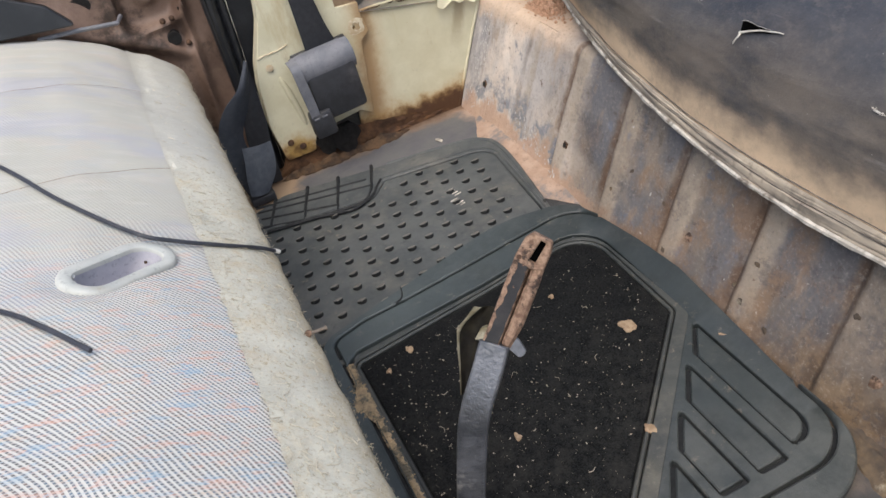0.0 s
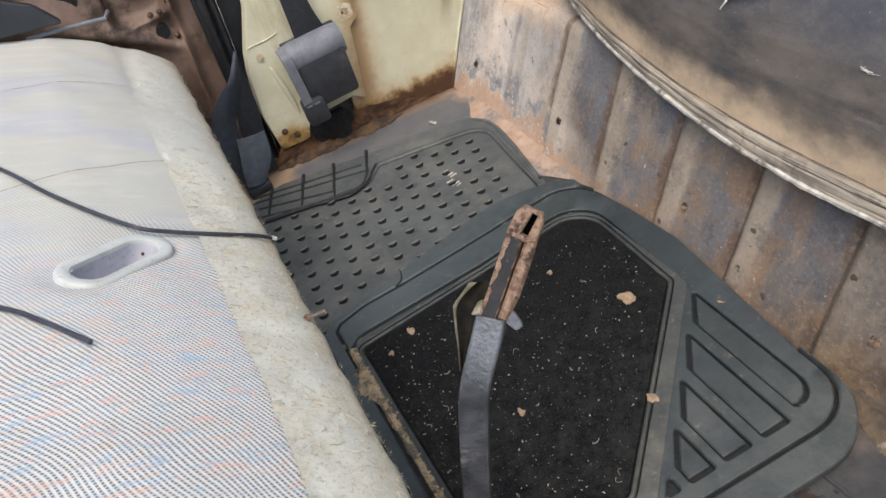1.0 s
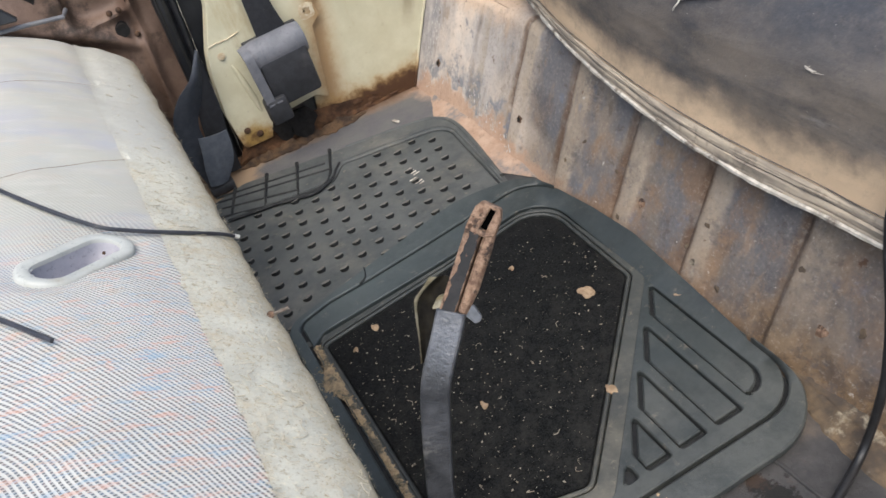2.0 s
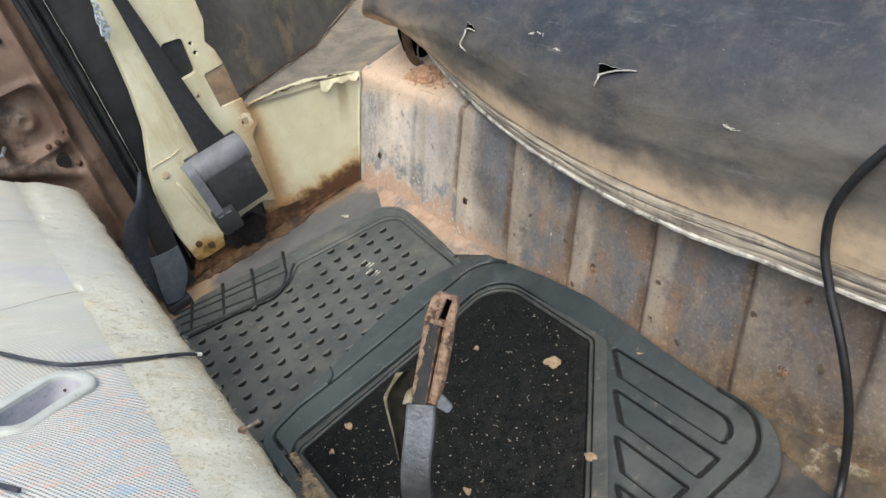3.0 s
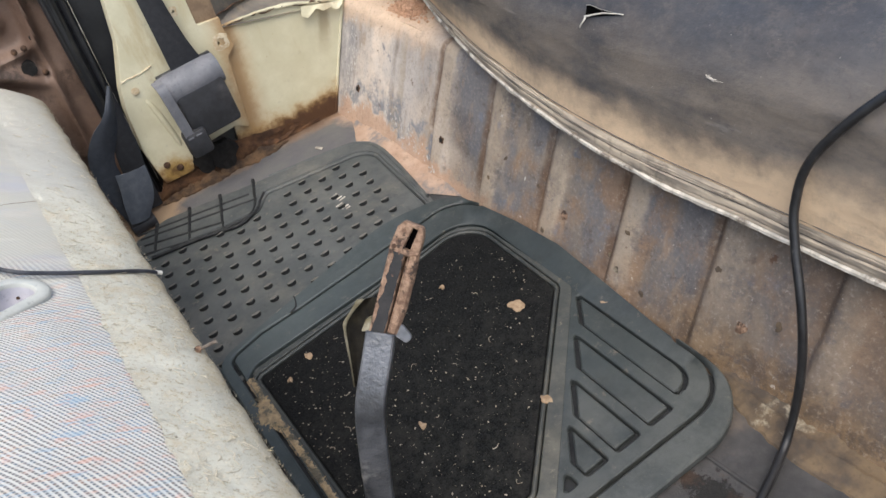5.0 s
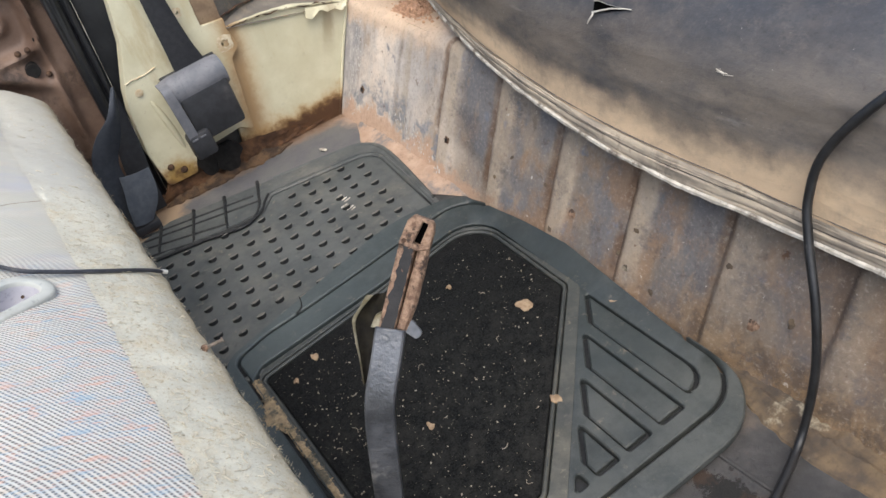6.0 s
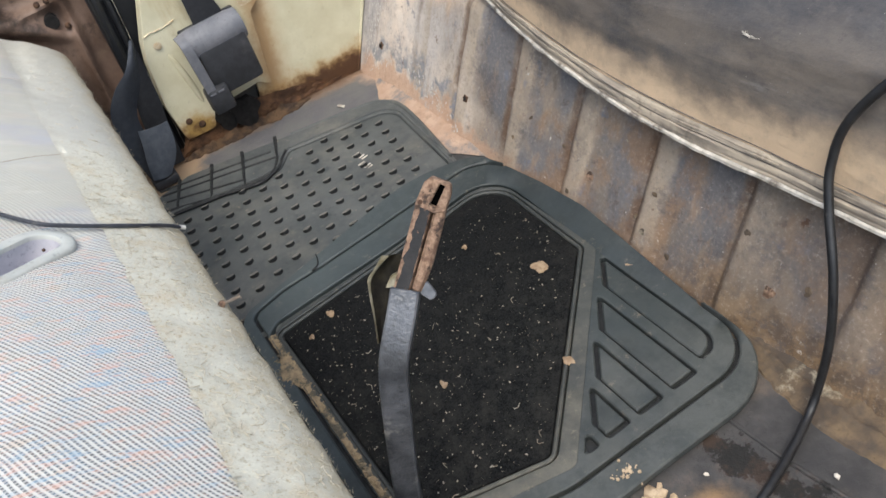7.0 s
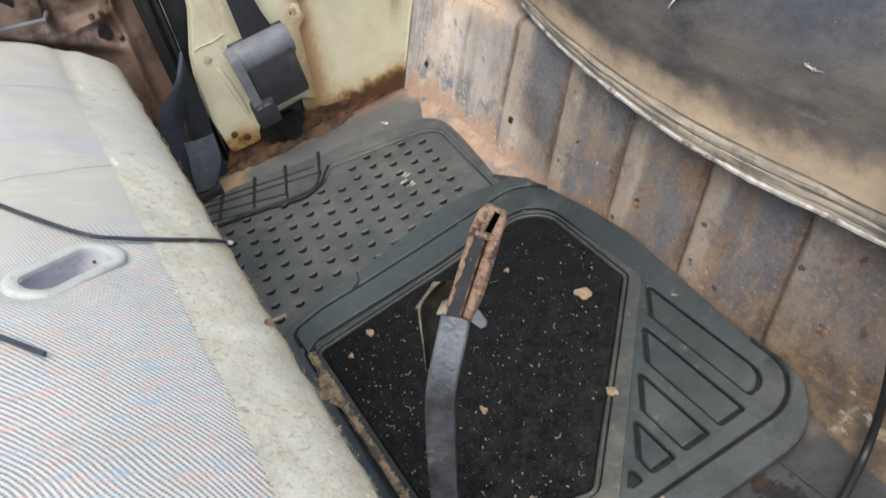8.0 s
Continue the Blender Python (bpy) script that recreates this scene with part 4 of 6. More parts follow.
    def crust(u, v):
        x = 0.092 + 0.25 * u
        end = min(1, 8 * u, 8 * (1 - u))
        w = (0.012 + rough((x, 3, 0), 28, 0.010) + rough((x, 8, 0), 90, 0.006)) * end
        h = (0.010 + rough((x, 0, 5), 30, 0.008) + rough((x, 0, 2), 110, 0.005)) * end
        return Vector((x, SIDE - 0.018 - w * (1 - v), max(0.0, h) * v ** 1.6 + (0.0005 if v > 0 else -0.002) + v * rough((x, v, 0), 60, 0.004) * end))

    sheet(bm, crust, 120, 14)
    part("rust_crust", bm, CRUST, o, "crumbling brown rust at the foot")
    # dark plate added behind the hole for the shade inside it
    bm = bmesh.new()
    block(bm, (0.222, SIDE + 0.010, 0.305), (0.285, SIDE + 0.014, 0.40), 0.001)
    part("cavity_shade", bm, CASE, o, "dark plate for the shade behind the bracket hole")
    bm = bmesh.new()
    block(bm, (0.268, SIDE + 0.002, 0.246), (0.311, SIDE + 0.006, 0.318), 0.001)
    part("bare_patch", bm, BARE, o, "bare brown patch beside the bracket")
    # torn paper at the top of the post
    bm = bmesh.new()
    random.seed(4)
    for k in range(22):
        q = random.random()
        p = Vector((0.165 + 0.004 * q + 0.006 * random.random(), SIDE - 0.012, 0.440 + 0.045 * q))
        tube(bm, spline([p, p + Vector((0.005 * random.uniform(-1, 1), -0.004, -0.006)), p + Vector((0.006 * random.uniform(-1, 1), -0.002, -0.012)), p + Vector((0.007 * random.uniform(-1, 1), -0.004, -0.017))], 3), 0.0022, 5, lambda t: 1.1 - 0.8 * t)
    part("torn_lining", bm, plain("bluish_torn_lining", (0.44, 0.48, 0.52), (0.30, 0.33, 0.36), 150, 0.9, 0.5), o, "torn bluish white lining")
    return o


def build_retractor():
    o = thing("seat_belt_retractor", (0.228, SIDE - 0.02, 0.07), "black plastic seat belt retractor with a dusty grey top", "seat belt reel")
    m = Matrix.Translation((0.228, SIDE - 0.042, 0.135)) @ Matrix.Rotation(radians(-3), 4, "Y")

    def tilt(bm):
        bmesh.ops.transform(bm, matrix=m, verts=bm.verts)
        return bm

    bm = bmesh.new()
    block(bm, (-0.044, -0.026, -0.034), (0.041, 0.026, 0.052), 0.007)
    part("body", tilt(bm), CASE, o)
    bm = bmesh.new()
    tube(bm, [Vector((-0.054 + 0.099 * t / 6, 0.0, 0.054)) for t in range(7)], 0.0265, 20, lambda t: 1 if 0.04 < t < 0.96 else 0.93)
    part("drum_cover", tilt(bm), CASETOP, o, "dusty grey rounded drum cover")
    bm = bmesh.new()
    prof = [(-0.002, 0.078), (-0.027, 0.072), (-0.031, 0.04), (-0.031, -0.012), (-0.029, -0.024), (-0.02, -0.032)]
    ribbon(bm, spline([(-0.054 + 0.05 * (0.07 - z) * 0.6, y, z) for y, z in prof], 5), [(1, 0, 0)] * 26, 0.016, 0.003)
    part("side_band", tilt(bm), CASETOP, o, "grey side band")
    bm = bmesh.new()
    block(bm, (-0.062, -0.034, -0.056), (-0.024, -0.006, -0.010), 0.006)
    part("latch_box", tilt(bm), CASE, o)
    for x in (-0.057, -0.043):
        bm = bmesh.new()
        block(bm, (x, -0.0355, -0.019), (x + 0.010, -0.034, -0.016), 0.0004, 1)
        part("clip_mark", tilt(bm), CASETOP, o, "worn grey clip edge")
    bm = bmesh.new()
    block(bm, (-0.048, 0.022, -0.030), (0.048, 0.03, 0.074), 0.001, 1)
    part("back_plate", tilt(bm), CASE, o)
    return o


def build_belts():
    o = thing("seat_belt", (0.22, SIDE - 0.03, 0.2), "black woven seat belt running down into its reel", "seat belt")
    bm = bmesh.new()
    p = spline([(0.229, SIDE - 0.028, 0.196), (0.222, SIDE - 0.026, 0.26), (0.214, SIDE - 0.012, 0.40), (0.206, SIDE - 0.004, 0.52), (0.195, SIDE, 0.66)])
    ribbon(bm, p, [(1, 0.05, 0)] * len(p), [max(0.019, 0.056 - 0.0018 * k) for k in range(len(p))])
    part("webbing", bm, WEBBING, o)
    o = thing("hanging_belt", (0.06, SIDE - 0.06, 0.0), "twisted blue-grey webbing hanging beside the seat", "seat belt")

    def strap(one, two, bow):
        """Webbing between two side lines of (x, y, z), bowed towards the cabin."""
        a, b = spline(one), spline(two)
        k = len(a) - 1
        bm = bmesh.new()
        sheet(bm, lambda u, v: a[round(u * k)].lerp(b[round(u * k)], v) + Vector((0, -bow * math.sin(math.pi * v), 0)), k, 8, (0, 0.0014, 0))
        return bm

    y1, y2 = SIDE - 0.048, SIDE - 0.030
    part("webbing", strap([(0.104, y2, 0.232), (0.077, y1, 0.199), (0.047, y1, 0.176), (0.025, y1, 0.146), (0.019, y1, 0.108), (0.022, y1, 0.060), (0.030, y1, 0.008)],
                          [(0.108, y2, 0.230), (0.097, y2, 0.188), (0.083, y2, 0.156), (0.066, y2, 0.130), (0.058, y2, 0.105), (0.060, y2, 0.060), (0.062, y2, 0.008)], 0.006), STRAPBLUE, o)
    part("rear_webbing", strap([(0.104, y2 + 0.010, 0.225), (0.080, y2 + 0.012, 0.170), (0.066, y2 + 0.012, 0.120), (0.060, y2 + 0.012, 0.070), (0.058, y2 + 0.012, 0.006)],
                               [(0.108, y2 + 0.006, 0.225), (0.1055, y2 + 0.006, 0.165), (0.104, y2 + 0.006, 0.125), (0.098, y2 + 0.006, 0.080), (0.094, y2 + 0.006, 0.006)], 0.003), WEBBING, o)
    y3 = SIDE - 0.062
    part("folded_end", strap([(0.0475, y3 + 0.004, 0.106), (0.0425, y3, 0.080), (0.035, y3 - 0.004, 0.052), (0.031, y3 - 0.006, 0.022)],
                             [(0.0955, y3 + 0.008, 0.099), (0.0925, y3 + 0.004, 0.072), (0.084, y3, 0.046), (0.062, y3 - 0.004, 0.018)], 0.005), BELTGREY, o, "folded grey webbing end")
    bm = bmesh.new()
    block(bm, (0.028, SIDE - 0.07, 0.0), (0.07, SIDE - 0.04, 0.016), 0.003)
    part("anchor", bm, CASE, o, "black anchor plate")


def build_door():
    o = thing("car_door", (-0.4, 1.36, -0.05), "brown rusty car door with its trim removed", "car door")
    Y = 1.345

    def f(u, v):
        x, z = -1.20 + 1.312 * u, -0.06 + 0.70 * v
        d = 0.0
        # pressed square with rounded corners and a boss in it
        soft = lambda v, w: 1 / (1 + math.exp(max(-60.0, min(60.0, -v / w))))
        q = (abs(x - 0.006 - 0.12 * (z - 0.345)) ** 4 + abs((z - 0.345) * 0.92) ** 4) ** 0.25
        d -= 0.013 * soft(0.043 - q, 0.0022)
        d += 0.006 * math.exp(-((q - 0.050) / 0.006) ** 2)
        r = math.hypot(x - 0.006, z - 0.345)
        d += 0.012 * soft(0.017 - r, 0.003) - 0.005 * soft(0.007 - r, 0.0015)
        # long pressings
        d += 0.012 * math.exp(-((x - 0.050 - 0.06 * (z - 0.3)) / 0.008) ** 2)
        d += 0.016 * math.exp(-((z - 0.262 + 0.55 * (x - 0.0)) / 0.016) ** 2) * soft(0.035 - x, 0.006) * soft(x + 0.10, 0.01)
        d += 0.012 * math.exp(-((z - 0.43 - 0.3 * (x + 0.1)) / 0.014) ** 2) * soft(0.01 - x, 0.008)
        d += 0.020 * math.exp(-((x + 0.12) / 0.05) ** 2) * math.exp(-((z - 0.33) / 0.05) ** 2)
        d -= 0.016 * math.exp(-((x - 0.036) / 0.016) ** 2) * math.exp(-((z - 0.268) / 0.020) ** 2)
        return Vector((x, Y - 1.1 * d + rough((x, 0, z), 9, 0.008), z))

    bm = bmesh.new()
    sheet(bm, f, 380, 180, (0, 0.03, 0))
    part("inner_panel", bm, DOOR, o)
    for x, z, r, s in ((-0.035, 0.395, 0.014, 0.8), (0.038, 0.47, 0.005, 1), (0.022, 0.268, 0.011, 1), (-0.028, 0.285, 0.009, 1), (-0.09, 0.36, 0.018, 0.7), (0.055, 0.43, 0.004, 1), (0.048, 0.31, 0.004, 1), (-0.16, 0.42, 0.02, 0.6), (-0.02, 0.48, 0.012, 0.7)):
        bm = bmesh.new()
        tube(bm, [Vector((x, Y - 0.009, z)), Vector((x, Y + 0.01, z))], r, 14)
        for v in bm.verts:
            v.co.z = z + (v.co.z - z) * s
        part("hole", bm, DARK, o, "black hole in the door sheet")
    for x, z in ((0.030, 0.30), (0.04, 0.255), (0.015, 0.30)):
        bm = bmesh.new()
        bmesh.ops.create_uvsphere(bm, u_segments=10, v_segments=6, radius=0.005, matrix=Matrix.Translation((x, Y - 0.008, z)))
        part("bolt", bm, RUSTDARK, o, "dark bolt head")
    bm = bmesh.new()
    tube(bm, [Vector((-0.16, 1.302, 0.343)), Vector((-0.10, 1.30, 0.338)), Vector((-0.047, 1.302, 0.330)), Vector((-0.040, 1.335, 0.329))], 0.0034, 8)
    part("pull_bar", bm, CASETOP, o, "grey metal bar")
    wedge = arc_poly([(-0.24, 0.366, 0.004), (-0.136, 0.354, 0.003), (-0.100, 0.350, 0.003), (-0.128, 0.386, 0.02), (-0.20, 0.425, 0.01), (-0.24, 0.43, 0.004)], 4)
    part("lever_plate", upright(wedge, lambda x, z: 1.285 + 0.2 * (z - 0.35), 0.010, (), 0.002), SEAL, o, "dusty black pointed plate")
    # shut face behind the seal
    bm = bmesh.new()
    sheet(bm, lambda u, v: Vector((0.098 + 0.127 * u - 0.02 * (1 - v), 1.322 - 0.026 * u, -0.02 + 0.66 * v)), 6, 20, (0, 0.012, 0))
    solo("door_jamb", bm, SEAL, "dark grimy door jamb beside the pillar", "jamb", kind="structure")
    o = thing("door_seal", (0.09, 1.30, 0.0), "broad black rubber door seal with a worn pale edge", "seal")
    side = lambda z: (0.077 + 0.012 * max(0.0, z - 0.15), 0.1105 + 0.032 * max(0.0, z - 0.15) - 0.03 * max(0.0, z - 0.42))
    bm = bmesh.new()

    def band(u, v):
        z = -0.01 + 0.66 * u
        a, b = side(z)
        lobe = math.sin(math.pi * min(1.0, v / 0.62)) ** 0.6 if v < 0.62 else 0.0
        return Vector((a + (b - a) * v, 1.306 - 0.015 * lobe - 0.007 * max(0.0, math.sin(math.pi * (v - 0.60) / 0.40)) + rough((v, z, 0), 12, 0.002), z))

    sheet(bm, band, 66, 24, (0, 0.008, 0))
    part("band", bm, SEAL, o)
    bm = bmesh.new()
    line = [Vector((side(z)[1] + rough((0, z, 0), 40, 0.0012), 1.301, z)) for z in [-0.01 + 0.66 * k / 90 for k in range(91)]]
    tube(bm, line, 0.0008, 6, lambda t: 0.35 + 1.1 * abs(noise.noise(Vector((t * 22, 3, 0)))))
    part("worn_edge", bm, WORN, o, "pale worn edge of the seal")


# ---- rear seat cushion ----
def lip_z(y):
    t = max(0.0, min(1.0, (y - 0.50) / 0.75))
    return 0.177 + 0.056 * t * t * (3 - 2 * t)


def lip_x(y):
    return 0.4955 + 0.05 * max(0.0, 0.5 - y) + 0.125 * (max(0.0, y - 0.5) / 0.67) ** 2.2


def cushion(y, s):
    """A point of the cushion: s runs from the lip up over the nose and back along the top."""
    x0 = lip_x(y)
    nose = 0.524 + 0.040 * (max(0.0, y - 0.45) / 0.8) ** 2
    z0 = lip_z(y)
    pts = [(x0, z0), (x0 + 0.24 * (nose - x0) - 0.004, z0 + 0.24 * (0.312 - z0)), (x0 + 0.66 * (nose - x0) - 0.006, z0 + 0.66 * (0.312 - z0)), (nose, 0.312), (nose + 0.05, 0.358), (nose + 0.15, 0.388), (nose + 0.33, 0.40), (1.12, 0.40)]
    k = min(int(s * 7), 6)
    t = s * 7 - k
    a, b, c, d = (Vector(pts[max(0, min(7, k + i))]) for i in (-1, 0, 1, 2))
    q = 0.5 * (2 * b + (c - a) * t + (2 * a - 5 * b + 4 * c - d) * t * t + (3 * b - a - 3 * c + d) * t ** 3)
    n = (rough((y, s * 1.3, 0), 5, 0.006) + rough((y * 1.5, s * 2.5, 3), 12, 0.0018)) * min(1.0, 0.1 + 2.2 * s)
    return Vector((q.x + n, y, q.y + n * 0.6))


def build_rear_seat():
    o = thing("rear_seat_cushion", (0.8, 0.5, 0.2), "dusty torn black vinyl rear seat cushion on its ledge", "car seat")
    Y0, Y1 = -0.28, 1.245
    bm = bmesh.new()

    def f(u, v):
        y = Y0 + (Y1 - Y0) * u
        p = cushion(y, v)
        e = max(0.0, (u - 0.965) / 0.035)
        return p + Vector((0.0, 0.0, -0.02 * e * e * (p.z > 0.25)))

    sheet(bm, f, 170, 60)
    part("cover", bm, VINYL, o)
    bm = bmesh.new()

    def g(u, v):
        p = cushion(Y1, v)
        q = Vector((max(p.x, 0.70), Y1, 0.185))
        r = p.lerp(q, u)
        return Vector((r.x, Y1 - 0.001 + 0.02 * math.sin(math.pi * u), r.z - 0.02 * (1 - u) * (p.z > 0.25)))

    sheet(bm, g, 8, 40)
    part("end_panel", bm, VINYL, o)
    ys = [Y0 + (1.222 - Y0) * k / 150 for k in range(151)]
    out = Vector((-1, 0, 0.35)).normalized()

    def lip(y, s):
        return cushion(y, s) + Vector((rough((y, s * 4, 1), 20, 0.0012), 0, rough((y, s * 4, 5), 14, 0.0016)))

    # a sewn edge band in soft steps
    prof = [(-0.020, -0.002), (-0.012, 0.0032), (0.012, 0.0040), (0.026, 0.0034), (0.034, 0.0040), (0.066, 0.0040), (0.078, 0.0020), (0.084, 0.0026), (0.104, 0.0024), (0.116, 0.0004)]
    bm = bmesh.new()

    def band(u, v):
        y = ys[round(u * 150)]
        k = min(int(v * 27) // 3, 8)
        t = v * 9 - k
        t = t * t * (3 - 2 * t)
        (s0, h0), (s1, h1) = prof[k], prof[k + 1]
        q = s0 + (s1 - s0) * t
        p = lip(y, max(0.0, q)) + out * (h0 + (h1 - h0) * t + rough((y, q * 9, 2), 60, 0.0007))
        return p + Vector((0.0, 0.0, 0.20 * min(0.0, q)))

    sheet(bm, band, 150, 27)
    part("edge_band", bm, WELT, o, "sandy grey sewn edge band")
    for name, s, h, r, mat, lab in (("lower_welt", 0.004, 0.0032, 0.0036, WORN, "pale worn lower welt"), ("groove_line", 0.0275, 0.0022, 0.0009, LINE, "dark seam in the edge band"), ("groove_line", 0.078, 0.0016, 0.0011, LINE, "dark groove above the edge band"),
                                    ("upper_welt", 0.094, 0.0016, 0.0018, WELT, "thin sandy piping"), ("stitching", 0.125, 0.0000, 0.0009, LINE, "dark stitch line")):
        bm = bmesh.new()
        tube(bm, [lip(y, s) + out * (h + rough((y, s, 7), 45, 0.0009)) + Vector((0, 0, -0.003 if s == 0.004 else 0)) for y in ys], r, 7, lambda t: 0.8 + 0.6 * abs(noise.noise(Vector((t * 60, s * 30, 1)))))
        part(name, bm, mat, o, lab)
    return o


def build_rip(y, s, w, h, turn, seed, tail=0.0, gape=1.3, lean=-0.004):
    """A tear: a dark slit with a curled pale edge, on the cushion cover."""
    c = cushion(y, s)
    du = (cushion(y + 0.01, s) - cushion(y - 0.01, s)).normalized()
    dv = (cushion(y, min(1, s + 0.01)) - cushion(y, max(0, s - 0.01))).normalized()
    n = du.cross(dv).normalized()
    if n.x > 0:
        n = -n
    a = -du * math.cos(turn) + dv * math.sin(turn)
    b = du * math.sin(turn) + dv * math.cos(turn)
    o = thing("tear", c, "torn slit in black vinyl with a curled pale edge", "tear", "tears in the seat cushion")
    bm = bmesh.new()
    rs = random.Random(seed)
    top = [c + a * w * t + b * h * (1 - t) ** gape * (0.9 + 0.2 * rs.random()) + n * 0.0012 for t in [i / 8 for i in range(9)]]
    low = [c + a * w * t - b * 0.05 * h * rs.random() + n * 0.0012 for t in [i / 8 for i in range(9)]]
    vs0, vs1 = [bm.verts.new(p) for p in top], [bm.verts.new(p) for p in low]
    for i in range(8):
        bm.faces.new((vs0[i], vs0[i + 1], vs1[i + 1], vs1[i]))
    bmesh.ops.recalc_face_normals(bm, faces=bm.faces)
    part("slit", bm, PITCH, o, "black open slit", False)
    bm = bmesh.new()
    tube(bm, [p + n * (0.001 + 0.002 * math.sin(math.pi * i / 8)) + b * 0.0018 * math.sin(math.pi * i / 8) for i, p in enumerate(low)], 0.0010, 6, lambda t: 1.3 - 0.7 * t)
    tube(bm, spline([c + n * 0.001, c - b * h * (0.3 + 0.6 * tail) + n * 0.005 + a * 0.003, c - b * h * (0.7 + 1.4 * tail) + n * 0.005 - a * 0.001, c - b * h * (0.9 + 1.9 * tail) + n * 0.003 + a * lean]), 0.0011, 6, lambda t: 1.2 - 0.6 * t)
    tube(bm, [p + n * 0.0008 for p in top], 0.00025, 5, lambda t: 1.2 - 0.7 * t)
    part("curled_edge", bm, FOAM, o, "curled pale torn edge", True)


def build_scuffs():
    """Small pale scuffs on the vinyl."""
    rs = random.Random(8)
    bm = bmesh.new()
    for y, s in ((0.445, 0.395), (0.74, 0.50), (0.755, 0.495), (0.70, 0.47)):
        for _ in range(9 if y < 0.5 else 4):
            p = cushion(y + rs.gauss(0, 0.006), s + rs.gauss(0, 0.003)) + Vector((-0.001, 0, 0.001))
            q = cushion(y + rs.gauss(0, 0.004), s + rs.gauss(0, 0.004)) + Vector((-0.001, 0, 0.001))
            tube(bm, [p, p.lerp(q, 0.5) + Vector((-0.0004, 0, 0.0005)), q], rs.choice((0.0003, 0.0005, 0.0007)), 5, lambda t: 0.4 + math.sin(3.1 * t))
    solo("scuffs", bm, FOAM, "small pale scuffs on the black vinyl", "scuff", kind="stuff")


# ---- front seat ----
PROF = [(0.016, 0.222), (0.004, 0.242), (-0.020, 0.262), (-0.050, 0.284), (-0.085, 0.308), (-0.13, 0.333), (-0.20, 0.358), (-0.30, 0.372), (-0.45, 0.378), (-0.70, 0.37)]


def seat_z(x):
    for (xa, za), (xb, zb) in zip(PROF, PROF[1:]):
        if x >= xb:
            t = (xa - x) / (xa - xb)
            return za + (zb - za) * t
    return PROF[-1][1]


def seat_at(x, y):
    z = sum(seat_z(x + d) for d in (-0.012, -0.006, 0, 0.006, 0.012)) / 5
    z += rough((x, y, 0), 6, 0.006) + rough((x, y, 5), 22, 0.0018)
    for yc, k in ((0.88, -0.45), (1.138, -0.32)):
        z -= 0.003 * math.exp(-((y - yc - k * (-0.05 - x)) / 0.010) ** 2) * (x < -0.045)
    e = max(0.0, (y - 1.295) / 0.020)
    z -= 0.010 * e * e
    z -= 0.004 * math.exp(-((x + 0.047) / 0.013) ** 2) * max(0.0, min(1.0, (y - 1.05) / 0.12))
    return z


BEZ = (-0.113, 0.658)
BEZ_TURN = radians(41)


def bez_uv(x, y):
    dx, dy = x - BEZ[0], y - BEZ[1]
    c, s = math.cos(BEZ_TURN), math.sin(BEZ_TURN)
    return dx * c + dy * s, -dx * s + dy * c


def stadium(a, r, n=28):
    out = []
    for i in range(n):
        t = 2 * math.pi * i / n
        out.append(((a if math.cos(t) > 0 else -a) + r * math.cos(t), r * math.sin(t)))
    return out


